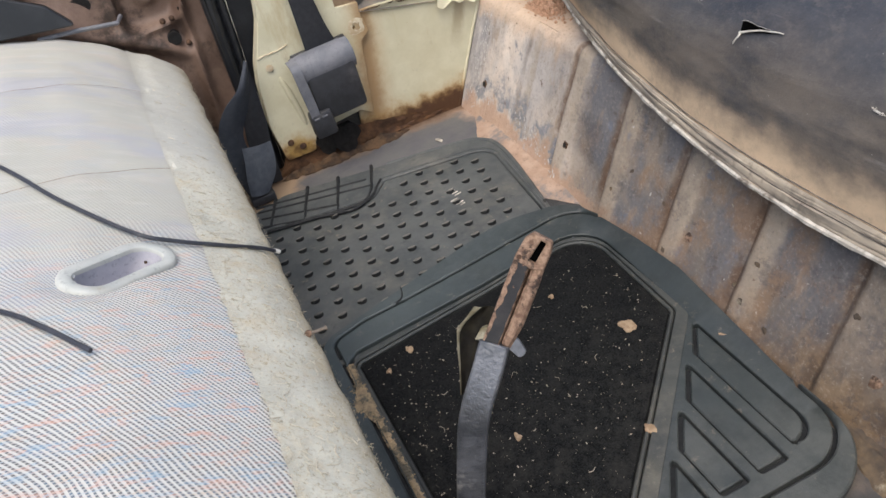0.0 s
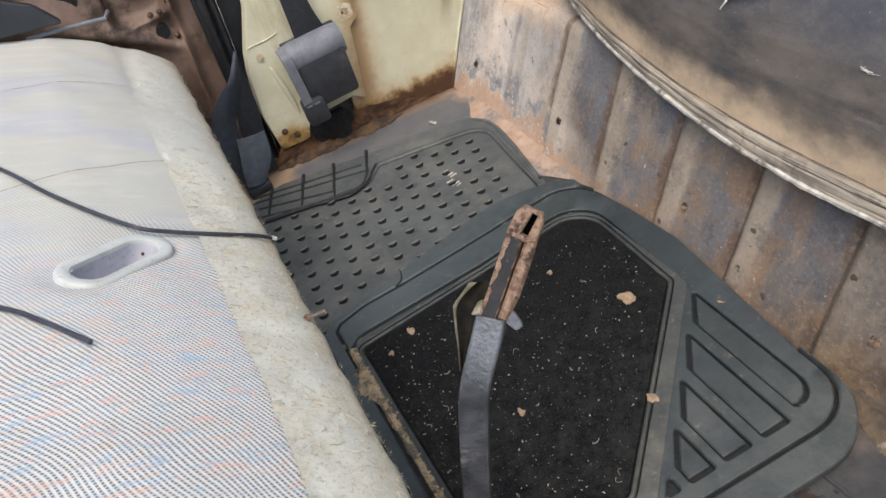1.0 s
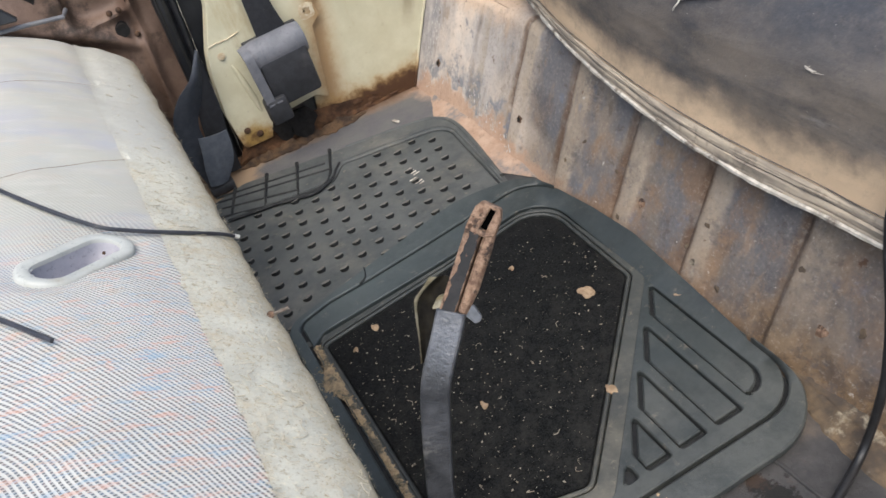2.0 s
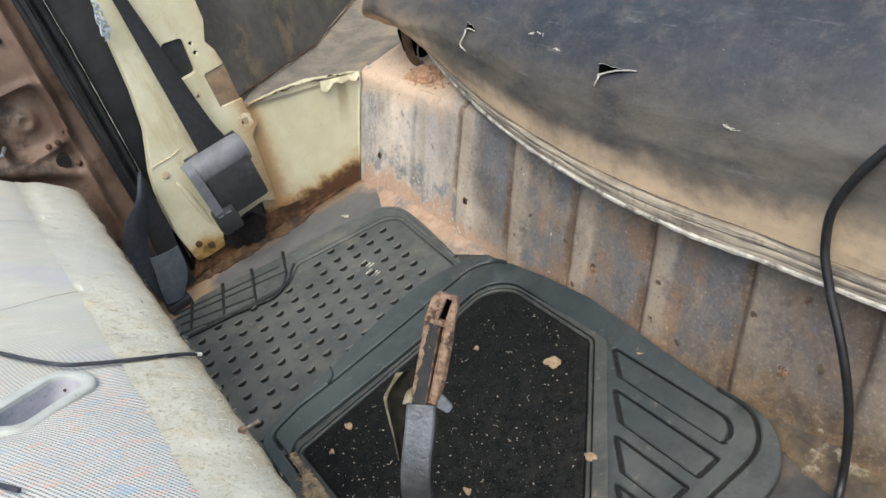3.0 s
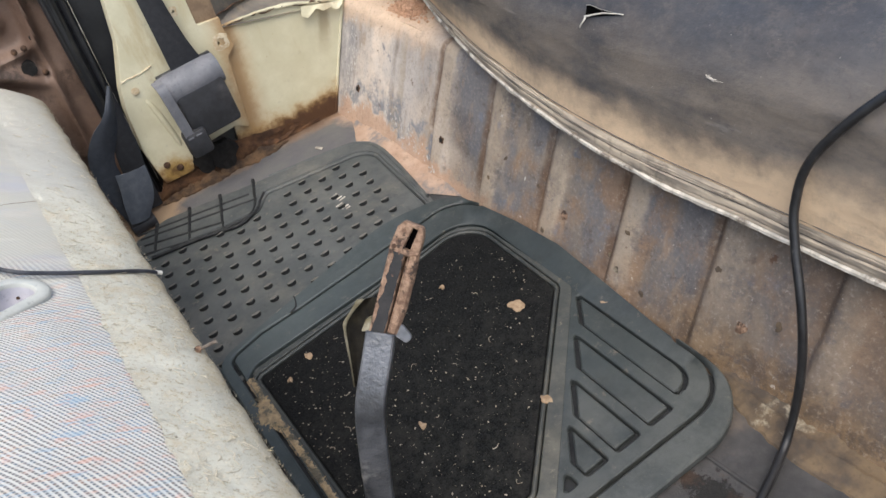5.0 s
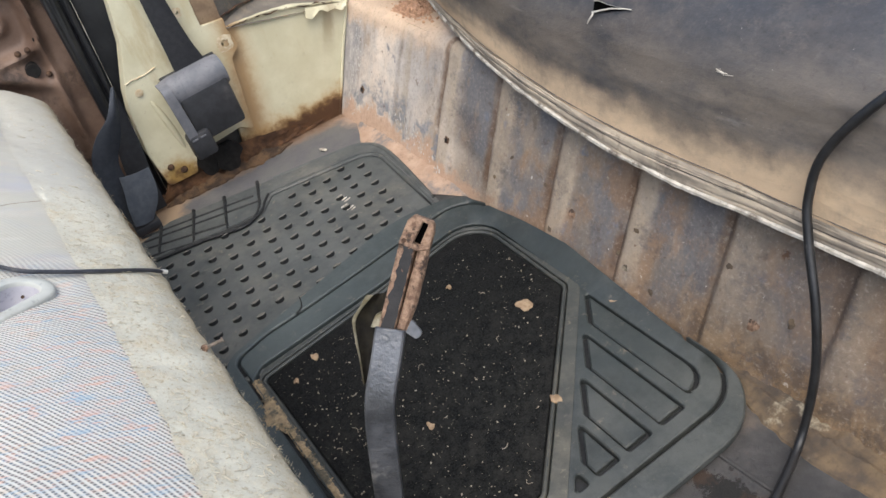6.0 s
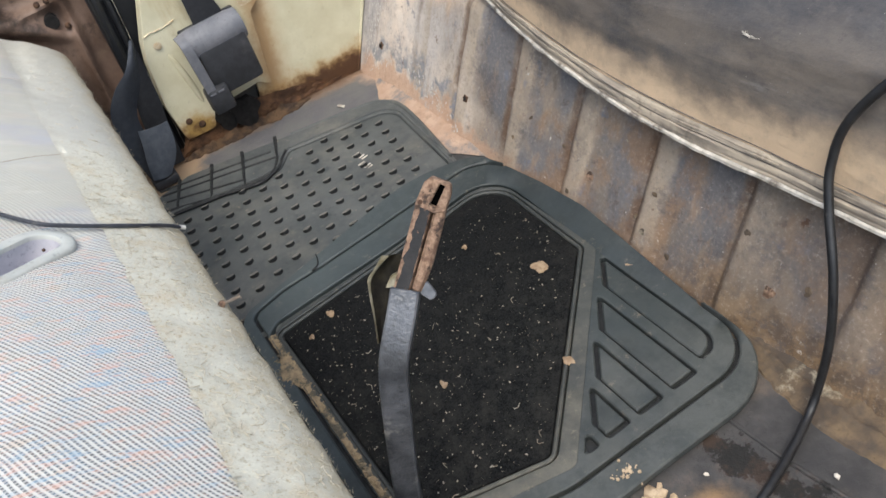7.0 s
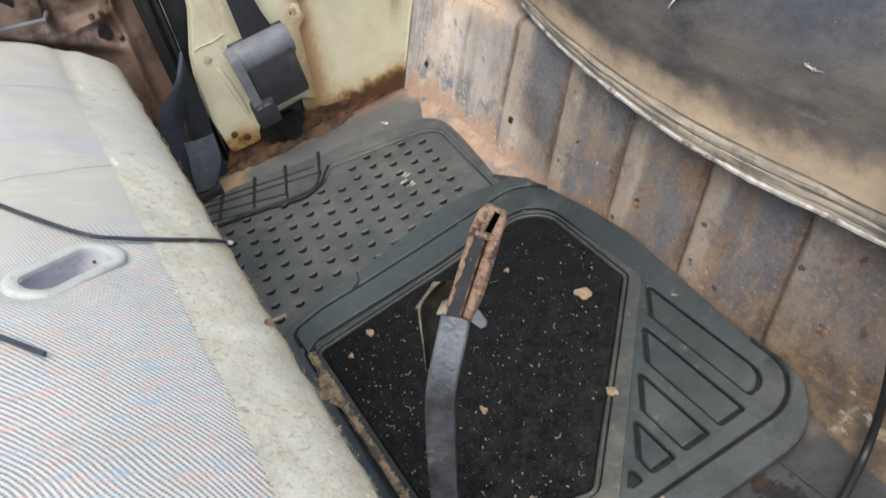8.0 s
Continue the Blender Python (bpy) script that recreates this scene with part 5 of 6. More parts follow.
def build_front_seat():
    o = thing("front_seat", (-0.3, 0.6, 0.0), "worn seat in striped twill with a grey felt border", "car seat")
    Y0, Y1 = -0.05, 1.315
    bm = bmesh.new()

    def f(u, v):
        x, y = -0.046 - 0.60 * u ** 1.4, Y0 + (Y1 - Y0) * v
        x += 0.006 * math.sin(y * 4)
        p = Vector((x, y, seat_at(x, y)))
        a, b = bez_uv(x, y)
        q = math.hypot(max(abs(a) - 0.026, 0), b)
        p.z -= 0.004 * math.exp(-((q - 0.023) / 0.010) ** 2)
        return p

    def keep(u, v):
        x, y = -0.046 - 0.60 * u ** 1.4, Y0 + (Y1 - Y0) * v
        a, b = bez_uv(x, y)
        return math.hypot(max(abs(a) - 0.026, 0), b) > 0.018

    sheet(bm, f, 110, 270, None, keep)
    part("cover", bm, TWILL, o)
    bm = bmesh.new()

    def g(u, v):
        y = Y0 + (Y1 - Y0) * v
        if u < 0.8:
            t = u / 0.8
            x = -0.048 + 0.006 * math.sin(y * 4) + (1 - t) * (rough((y, 9, 0), 60, 0.0022) + rough((y, 5, 0), 18, 0.003)) + t * (0.064 - 0.006 * math.sin(y * 4) + rough((y, 0, 0), 30, 0.0025) + rough((y, 3, 0), 110, 0.0015))
            z = seat_at(x, y) + 0.0025 + rough((x, y, 8), 60, 0.0012)
            return Vector((x, y, z))
        t = (u - 0.8) / 0.2
        return Vector((0.016 - 0.022 * t + rough((y, 0, 0), 30, 0.0025) * (1 - t), y, seat_at(0.016, y) + 0.0025 - 0.10 * t))

    sheet(bm, g, 26, 420)
    part("felt_border", bm, FELT, o, "matted grey-green felt border")
    # seat underside and far end
    bm = bmesh.new()
    sheet(bm, lambda u, v: Vector((-0.65 + 0.645 * u, Y1 - 0.004, 0.02 + (seat_at(-0.65 + 0.645 * u, Y1 - 0.004) - 0.02) * v)), 30, 4, (0, 0.004, 0))
    part("end_cover", bm, FELT, o)
    bm = bmesh.new()
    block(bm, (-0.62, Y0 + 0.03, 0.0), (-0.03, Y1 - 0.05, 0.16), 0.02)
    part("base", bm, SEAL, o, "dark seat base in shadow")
    # stitch lines
    for yc, k in ((0.88, -0.45), (1.138, -0.32)):
        bm = bmesh.new()
        tube(bm, [Vector((x, yc + k * (-0.05 - x), seat_at(x, yc + k * (-0.05 - x)) + 0.0002)) for x in [-0.05 - 0.4 * i / 40 for i in range(41)]], 0.0005, 6)
        part("seam", bm, THREAD, o, "brownish stitched seam")
    return o


def build_bezel(seat):
    c, s = math.cos(BEZ_TURN), math.sin(BEZ_TURN)
    nx = (seat_at(BEZ[0] + 0.03, BEZ[1]) - seat_at(BEZ[0] - 0.03, BEZ[1])) / 0.06
    z0 = seat_at(*BEZ) - 0.0040

    def put(a, b, h):
        x, y = BEZ[0] + a * c - b * s, BEZ[1] + a * s + b * c
        return Vector((x - nx * h, y, z0 + nx * (x - BEZ[0]) + h))

    def loft(rows):
        bm = bmesh.new()
        rings = [[bm.verts.new(put(a, b, h)) for a, b in stadium(0.026 - da, r)] for da, r, h in rows]
        for r0, r1 in zip(rings, rings[1:]):
            for i in range(28):
                bm.faces.new((r0[i], r0[(i + 1) % 28], r1[(i + 1) % 28], r1[i]))
        return bm, rings

    bm, _ = loft([(0, 0.0256, -0.012), (0, 0.0254, -0.0012), (0, 0.0246, 0.0008), (0, 0.0228, 0.0020), (0, 0.0170, 0.0020), (0, 0.0148, 0.0012), (0, 0.0136, -0.001), (0, 0.0132, -0.010)])
    rim = part("bezel", bm, plain("milky_plastic", (0.43, 0.44, 0.41), (0.51, 0.515, 0.475), 30, 0.38, 0.1, dust=(0.34, 0.31, 0.25), dusty=(0.56, 0.78)), seat, "pale oval plastic bezel set in the cover")
    bm, rings = loft([(0, 0.0134, -0.002), (0.001, 0.0126, -0.014), (0.003, 0.0098, -0.020)])
    bm.faces.new(rings[-1])
    part("cup", bm, LILAC, rim, "pale lilac inner cup")
    bm = bmesh.new()
    bmesh.ops.create_uvsphere(bm, u_segments=10, v_segments=8, radius=0.0016, matrix=Matrix.Translation(put(0.033, 0.004, -0.009)))
    part("peg", bm, RUSTDARK, rim, "small brown peg")


def on_seat(x, y, h):
    return Vector((x, y, seat_at(x, y) + h))


def build_wires():
    bm = bmesh.new()
    p = [on_seat(x, y, h) for x, y, h in ((-0.30, 1.04, 0.004), (-0.195, 0.856, 0.004), (-0.149, 0.777, 0.004), (-0.096, 0.709, 0.006), (-0.066, 0.698, 0.006), (-0.022, 0.704, 0.006))]
    p += [Vector((0.004, 0.715, 0.244)), Vector((0.0165, 0.719, 0.231))]
    tube(bm, spline(p), 0.0021, 8)
    o = thing("wire", (-0.1, 0.75, 0.3), "thin black wire lying across the seat", "wire", "wires on the seat")
    part("insulation", bm, WIRE, o)
    bm = bmesh.new()
    tube(bm, [Vector((0.0155, 0.719, 0.232)), Vector((0.0205, 0.720, 0.227))], 0.0022, 7)
    part("bare_end", bm, PALE, o, "bare pale wire end")
    bm = bmesh.new()
    tube(bm, spline([on_seat(x, y, h) for x, y, h in ((-0.36, 0.76, 0.004), (-0.27, 0.67, 0.004), (-0.193, 0.598, 0.004), (-0.165, 0.567, 0.005), (-0.137, 0.530, 0.006))]), 0.0021, 8)
    o = thing("wire", (-0.2, 0.65, 0.34), "short cut black wire lying on the seat", "wire", "wires on the seat")
    part("insulation", bm, WIRE, o)
    o = thing("nail", (0.012, 0.572, 0.235), "rusty nail sticking out of the felt border", "nail")
    bm = bmesh.new()
    tube(bm, [Vector((0.000, 0.572, 0.236)), Vector((0.014, 0.571, 0.235)), Vector((0.026, 0.570, 0.2345))], 0.0017, 8)
    part("shank", bm, NAIL, o)
    bm = bmesh.new()
    tube(bm, [Vector((0.026, 0.570, 0.2345)), Vector((0.0272, 0.570, 0.2346))], 0.0027, 8)
    part("head", bm, NAIL, o)
    bm = bmesh.new()
    bmesh.ops.create_icosphere(bm, subdivisions=2, radius=0.0036, matrix=Matrix.Translation((0.010, 0.571, 0.2360)))
    for v in bm.verts:
        v.co += Vector((rough(v.co, 300, 0.0015), rough(v.co, 200, 0.0015), 0))
    part("rust_washer", bm, RUSTY, o, "rusty lump round the shank")


# ---- floor mats ----
def build_near_mat():
    o = thing("floor_mat", (0.24, 0.6, 0.0), "dusty dark rubber floor mat with a black carpet inlay", "floor mat", "floor mats")
    outer = arc_poly([(0.022, 0.342, 0.02), (0.20, 0.312, 0.1), (0.456, 0.308, 0.085), (0.4518, 0.455, 0.05), (0.480, 0.66, 0.06), (0.464, 0.785, 0.05), (0.436, 0.862, 0.06), (0.330, 0.884, 0.2), (0.022, 0.805, 0.035)], 16)
    rim_in = arc_poly([(0.038, 0.379, 0.015), (0.196, 0.3455, 0.08), (0.450, 0.342, 0.062), (0.4505, 0.45, 0.05), (0.474, 0.65, 0.05), (0.467, 0.73, 0.02), (0.446, 0.848, 0.06), (0.245, 0.824, 0.1), (0.150, 0.8145, 0.03), (0.090, 0.811, 0.03), (0.038, 0.797, 0.02)], 8)
    ins = arc_poly([(0.060, 0.4235, 0.006), (0.201, 0.3885, 0.012), (0.412, 0.594, 0.012), (0.415, 0.784, 0.042), (0.25, 0.760, 0.1), (0.057, 0.739, 0.008)], 8)
    # the frame round the inlay is broad along its slanting side and narrow elsewhere
    frame_o = arc_poly([(0.0445, 0.400, 0.008), (0.212, 0.364, 0.012), (0.4255, 0.5775, 0.014), (0.4285, 0.802, 0.05), (0.25, 0.777, 0.1), (0.062, 0.763, 0.02), (0.0445, 0.748, 0.01)], 8)
    frame_i = arc_poly([(0.0535, 0.394, 0.006), (0.2170, 0.3610, 0.011), (0.4290, 0.5730, 0.013), (0.4235, 0.796, 0.047), (0.25, 0.7715, 0.1), (0.064, 0.757, 0.02), (0.0510, 0.746, 0.01)], 8)
    outer, rim_in = fine(outer), fine(rim_in)
    lip = inset(ins, -0.0055)

    def bent(bm):
        """The side that is pushed up against the heelboard."""
        for v in bm.verts:
            d = max(0.0, v.co.x - 0.440)
            v.co += Vector((-0.52 * d, -0.5 * d, 0.54 * d))
        return bm

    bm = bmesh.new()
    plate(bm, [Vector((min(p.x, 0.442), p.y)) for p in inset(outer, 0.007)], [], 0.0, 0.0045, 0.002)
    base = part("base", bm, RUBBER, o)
    # upper face, seen only in the grooves, blackened for the shade in them
    base.data.materials.append(BLACKRUBBER_SHADE)
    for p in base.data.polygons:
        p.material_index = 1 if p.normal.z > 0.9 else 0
    # the rim runs out where the mat is pushed against the heelboard
    tight = lambda p: p.x > 0.40 and 0.435 < p.y < 0.80

    def split(loop):
        hit = [k for k, p in enumerate(loop) if tight(p)]
        return loop[:hit[0]], loop[hit[0]:hit[-1] + 1], loop[hit[-1] + 1:]

    before, _, after = split(inset(outer, 0.0005))
    inner_before, edge, inner_after = split(rim_in)
    bm = bmesh.new()
    plate(bm, after + before + inner_before[::-1] + inner_after[::-1], [], 0.004, 0.0135, 0.0020)
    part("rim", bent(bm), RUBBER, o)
    before, _, after = split(inset(rim_in, 0.0046))
    cells, pads = [], []
    for k, (xa, xb) in enumerate(((0.393, 0.422), (0.345, 0.375), (0.299, 0.328), (0.258, 0.284), (0.231, 0.243))):
        yb = 0.368 if k else 0.376
        ta, tb = xa + 0.131, xb + 0.140
        if k == 0:
            cells.append(arc_poly([(xa, yb, 0.004), (xb, yb, 0.026), (xb, tb, 0.002), (xa, ta, 0.002)], 6))
            pads.append(arc_poly([(xa, yb + 0.004, 0.004), (xb, yb + 0.003, 0.026), (xb, tb - 0.003, 0.002), (xa, ta - 0.004, 0.002)], 6))
        else:
            cells.append(arc_poly([(xa, yb, 0.002), (xb, yb, 0.002), (xb, max(tb, yb + 0.006), 0.0015), (xa, max(ta, yb + 0.001), 0.0005)], 2))
            pads.append(arc_poly([(xa, yb + 0.0045, 0.002), (xb, yb + 0.0045, 0.002), (xb, max(tb - 0.004, yb + 0.007), 0.0015), (xa, max(ta - 0.004, yb + 0.0055), 0.0005)], 2))
    bm = bmesh.new()
    plate(bm, before + edge + after, [frame_o, *[inset(c, -0.0020) for c in cells]], 0.004, 0.0130, 0.0014)
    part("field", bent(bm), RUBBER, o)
    for c in pads[:4]:
        bm = bmesh.new()
        plate(bm, inset(c, 0.0004), [], 0.004, 0.0114, 0.0016)
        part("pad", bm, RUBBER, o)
    bm = bmesh.new()
    plate(bm, frame_i, [inset(lip, -0.0018)], 0.004, 0.0124, 0.0012)
    part("inlay_frame", bm, DUSTYRUBBER, o, "dust-grey frame round the inlay")
    bm = bmesh.new()
    plate(bm, lip, [inset(ins, -0.0008)], 0.004, 0.0122, 0.0016)
    part("inlay_lip", bm, DUSTYRUBBER, o, "dust-grey lip round the carpet")
    bm = bmesh.new()
    plate(bm, inset(ins, 0.001), [], 0.006, 0.0105, 0.001)
    part("carpet_inlay", bm, CARPET, o, "black carpet inlay strewn with crumbs")
    # a short nick where the outer groove jogs
    bm = bmesh.new()
    tube(bm, spline([(0.1385, 0.8130, 0.0132), (0.1480, 0.8180, 0.0134), (0.1530, 0.8280, 0.0134), (0.1560, 0.8400, 0.0132)]), 0.0016, 6, lambda t: 1.1 - 0.6 * t)
    part("groove_nick", bm, BLACKRUBBER_SHADE, o, "short black nick in the border")
    return o


def build_far_mat():
    o = thing("floor_mat", (0.25, 1.0, 0.0), "dark rubber floor mat with rows of round nubs", "floor mat", "floor mats")
    ang = radians(-9.5)
    e1, e2 = Vector((math.cos(ang), math.sin(ang))), Vector((-math.sin(ang), math.cos(ang)))
    org = Vector((0.235, 1.125))
    W = lambda a, b: org + e1 * a + e2 * b
    L = lambda *ps: [(*W(a, b), r) for a, b, r in ps]
    outer = arc_poly(L((-0.29, -0.40, 0.02), (0.222, -0.40, 0.02), (0.216, 0.040, 0.055), (-0.165, 0.048, 0.04), (-0.29, -0.02, 0.03)), 8)
    well = arc_poly(L((-0.275, -0.385, 0.005), (0.216, -0.385, 0.01), (0.190, -0.008, 0.035), (0.004, -0.008, 0.015), (-0.022, -0.050, 0.03), (-0.06, -0.056, 0.03), (-0.275, -0.05, 0.004)), 6)
    bm = bmesh.new()
    plate(bm, outer, [], 0.0, 0.003, 0.001)
    part("base", bm, GREYRUBBER, o)
    bm = bmesh.new()
    plate(bm, inset(outer, 0.006), [well], 0.0025, 0.0072, 0.0016)
    part("border", bm, GREYRUBBER, o)
    bm = bmesh.new()
    rim = inset(well, -0.007)
    tube(bm, [Vector((p.x, p.y, 0.0073)) for p in rim[8:]], 0.0022, 6)
    part("border_ridge", bm, GREYRUBBER, o)
    bm = bmesh.new()
    tube(bm, spline([(*W(0.214, -0.20), 0.0050), (*W(0.212, -0.08), 0.0060), (*W(0.205, -0.010), 0.0060), (*W(0.185, 0.022), 0.0056), (*W(0.150, 0.036), 0.0050), (*W(0.02, 0.040), 0.0046)]), 0.0042, 8)
    part("edge_roll", bm, GREYRUBBER, o)
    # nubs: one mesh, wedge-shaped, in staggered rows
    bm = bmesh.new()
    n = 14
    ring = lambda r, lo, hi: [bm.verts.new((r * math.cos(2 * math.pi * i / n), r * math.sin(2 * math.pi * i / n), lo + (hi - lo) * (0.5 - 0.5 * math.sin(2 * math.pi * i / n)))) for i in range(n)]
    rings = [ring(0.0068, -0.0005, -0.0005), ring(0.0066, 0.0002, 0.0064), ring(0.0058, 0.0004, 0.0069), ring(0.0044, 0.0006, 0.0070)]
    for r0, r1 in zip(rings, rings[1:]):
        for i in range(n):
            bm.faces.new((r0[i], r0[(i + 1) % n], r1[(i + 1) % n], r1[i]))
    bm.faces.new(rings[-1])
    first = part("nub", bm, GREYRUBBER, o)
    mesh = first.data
    # nub walls are painted black for the shade on them
    mesh.materials.append(BLACKRUBBER_SHADE)
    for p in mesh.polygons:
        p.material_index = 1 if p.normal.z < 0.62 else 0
    inv = first.matrix_parent_inverse.copy()
    inside = lambda a, b: (a < 0.186 + 0.02 * b and b < -0.015) and not (a < 0.004 and b > -0.060) and not (a < 0.012 and b > -0.026)
    count = 0
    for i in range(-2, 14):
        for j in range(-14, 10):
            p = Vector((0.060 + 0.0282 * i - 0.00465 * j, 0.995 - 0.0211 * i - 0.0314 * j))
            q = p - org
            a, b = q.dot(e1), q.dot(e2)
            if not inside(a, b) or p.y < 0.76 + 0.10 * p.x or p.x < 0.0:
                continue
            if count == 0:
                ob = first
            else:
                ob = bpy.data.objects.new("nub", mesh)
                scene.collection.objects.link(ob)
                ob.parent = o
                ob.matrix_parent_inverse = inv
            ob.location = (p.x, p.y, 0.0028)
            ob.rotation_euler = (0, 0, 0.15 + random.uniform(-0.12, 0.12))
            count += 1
    # pale strokes painted for a glint that comes and goes
    for x, y, l in ((0.3165, 1.008, 0.013), (0.3115, 0.979, 0.011)):
        bm = bmesh.new()
        rs = random.Random(int(x * 9000))
        for k in range(4):
            c = Vector((x - 0.003 + 0.0022 * k, y + 0.009 - 0.0062 * k))
            h, d = l * rs.uniform(0.4, 0.7), 0.0018
            plate(bm, [c + Vector(q) for q in ((-h, -d + 0.002), (h * 0.9, -d + 0.004), (h, d + 0.003), (-h * 0.85, d + 0.001))], [], 0.0026, 0.0034 + 0.0001 * k, 0.0001)
        part("glint_mark", bm, WORN, o, "small pale mark painted for a glint on the mat")
    # moulded grid beside the nubs: lengthwise rails and raised cross bars
    for p, q in (((0.03, 1.186), (0.214, 1.138)), ((0.03, 1.170), (0.214, 1.116)), ((0.03, 1.148), (0.150, 1.100))):
        bm = bmesh.new()
        p, q = Vector((*p, 0.0074)), Vector((*q, 0.0074))
        tube(bm, [p.lerp(q, t / 10) for t in range(11)], 0.0022, 6)
        part("grid_line", bm, BLACKRUBBER_SHADE, o, "thin black moulded line")
    for p, q in (((0.123, 1.187), (0.091, 1.100)), ((0.176, 1.178), (0.144, 1.084)), ((0.236, 1.172), (0.214, 1.112)), ((0.066, 1.190), (0.036, 1.112))):
        bm = bmesh.new()
        p, q = Vector((*p, 0.0078)), Vector((*q, 0.0076))
        tube(bm, [p.lerp(q, t / 12) + Vector((rough((t, p.x, 0), 3, 0.0012), 0, 0)) for t in range(13)], 0.0033, 8, lambda t: 1.0 - 0.4 * t)
        part("grid_bar", bm, BLACKRUBBER_SHADE, o, "short black moulded bar")
    bm = bmesh.new()
    tube(bm, spline([(0.02, 1.124, 0.0074), (0.131, 1.082, 0.0074), (0.172, 1.071, 0.0074), (0.200, 1.088, 0.0074), (0.216, 1.116, 0.0074)]), 0.0028, 6)
    part("grid_line", bm, BLACKRUBBER_SHADE, o, "thin black moulded line")
    bm = bmesh.new()
    tube(bm, spline([(*W(-0.2, -0.052), 0.0072), (*W(-0.06, -0.056), 0.0074), (*W(-0.025, -0.046), 0.0074), (*W(-0.010, -0.020), 0.0074), (*W(0.0, -0.004), 0.0074)]), 0.0026, 6)
    part("well_edge", bm, BLACKRUBBER_SHADE, o, "black edge of the nub field")
    return o


# ---- buckle stalk, cable, hook ----
def build_stalk():
    o = thing("buckle_stalk", (0.07, 0.42, 0.0), "bare rusty seat belt buckle on a worn black stalk", "seat belt buckle")
    path = spline([(0.043, 0.395, 0.0), (0.060, 0.408, 0.06), (0.071, 0.410, 0.12), (0.0835, 0.405, 0.195), (0.094, 0.404, 0.238), (0.1145, 0.412, 0.268), (0.1265, 0.418, 0.284)])
    n = len(path)
    side = Vector((0.83, -0.55, 0.0))
    bm = bmesh.new()
    ribbon(bm, path, [side] * n, [0.0240 - 0.0012 * k / n for k in range(n)], 0.012)
    bmesh.ops.bevel(bm, geom=[e for e in bm.edges], offset=0.0012, segments=1, affect="EDGES")
    part("sleeve", bm, SLEEVE, o, "worn black plastic sleeve")
    d = Vector((0.058, 0.017, 0.070)).normalized()
    a = (side - d * side.dot(d)).normalized()
    nn = a.cross(d).normalized()
    base = Vector((0.1250, 0.4168, 0.280))
    m = Matrix(((a.x, nn.x, d.x, base.x), (a.y, nn.y, d.y, base.y), (a.z, nn.z, d.z, base.z), (0, 0, 0, 1))) @ Matrix.Diagonal((0.8, 0.9, 0.90, 1))

    def box(lo, hi, bev=0.0015, seg=2):
        b = bmesh.new()
        block(b, lo, hi, bev, seg)
        bmesh.ops.transform(b, matrix=m, verts=b.verts)
        return b

    def flat(outline, lo, hi, c=0.0006, holes=()):
        b = bmesh.new()
        plate(b, outline, holes, lo, hi, c)
        for v in b.verts:
            v.co = m @ Vector((v.co.x, v.co.z, v.co.y))
        return b

    rs = random.Random(5)
    part("left_cheek", box((-0.0128, -0.006, 0.0), (0.0030, 0.0058, 0.0770), 0.0022), RUSTY, o, "rust-brown pressed cheek")
    ragged = [(-0.0114 + 0.0045 * (k / 16) + rs.uniform(-0.0016, 0.0018), 0.004 + 0.0705 * k / 16) for k in range(17)]
    worn = [(0.0020 + rs.uniform(-0.0006, 0.0004), 0.0740 - 0.0685 * k / 12) for k in range(13)]
    part("black_paint", flat([Vector(q) for q in (ragged + worn)[::-1]], 0.0050, 0.0064, 0.0002), CHIPPED, o, "remains of black paint, chipped to rust")
    flange = arc_poly([(0.0040, 0.006, 0.001), (0.0130, 0.004, 0.003), (0.0165, 0.026, 0.01), (0.0165, 0.062, 0.01), (0.0156, 0.0790, 0.002), (0.0056, 0.0775, 0.001)], 5)
    part("right_rim", flat(flange, -0.006, 0.0056, 0.0026), RUSTY, o, "folded rust-brown rim with dark pitting")
    part("back_strip", box((-0.008, -0.009, 0.004), (0.012, -0.0055, 0.074), 0.001), RUSTDARK, o, "dark rusty strip in the slot")
    hole = arc_poly([(0.0000, 0.0785, 0.0004), (0.0064, 0.0775, 0.0004), (0.0096, 0.0958, 0.0004), (0.0042, 0.0968, 0.0004)], 2)
    head = arc_poly([(-0.0128, 0.0745, 0.001), (0.0060, 0.0725, 0.001), (0.0158, 0.0760, 0.001), (0.0162, 0.0900, 0.005), (0.0138, 0.0990, 0.004), (-0.0052, 0.1005, 0.002), (-0.0098, 0.0950, 0.002), (-0.0126, 0.0790, 0.002)], 5)
    part("cap", flat(head, -0.006, 0.0070, 0.0010, [hole]), RUSTY, o, "rust-brown steel head with a dark slot")
    part("slot", flat(inset(hole, -0.0006), -0.0045, -0.0015, 0.0001), PITCH, o, "black slot")
    bm = bmesh.new()
    tube(bm, [m @ Vector((-0.0085, 0.0062, 0.0785)), m @ Vector((-0.0085, 0.0076, 0.0785))], 0.0018, 10)
    part("rivet", bm, RUSTDARK, o, "small dark rivet")
    # release tab, and the split cover standing off at its side
    part("tab", flat(arc_poly([(0.0070, 0.0060, 0.001), (0.0235, 0.0010, 0.003), (0.0300, 0.0070, 0.004), (0.0155, 0.0165, 0.003)], 6), 0.0005, 0.0028), SLEEVE, o, "small grey plastic tab")
    outer = spline([(-0.0314, 0, 0.0258), (-0.0346, 0, 0.0152), (-0.0386, 0, 0.0041), (-0.0366, 0, -0.0029), (-0.0300, 0, -0.0165), (-0.0226, 0, -0.0302), (-0.0141, 0, -0.0486)], 5)
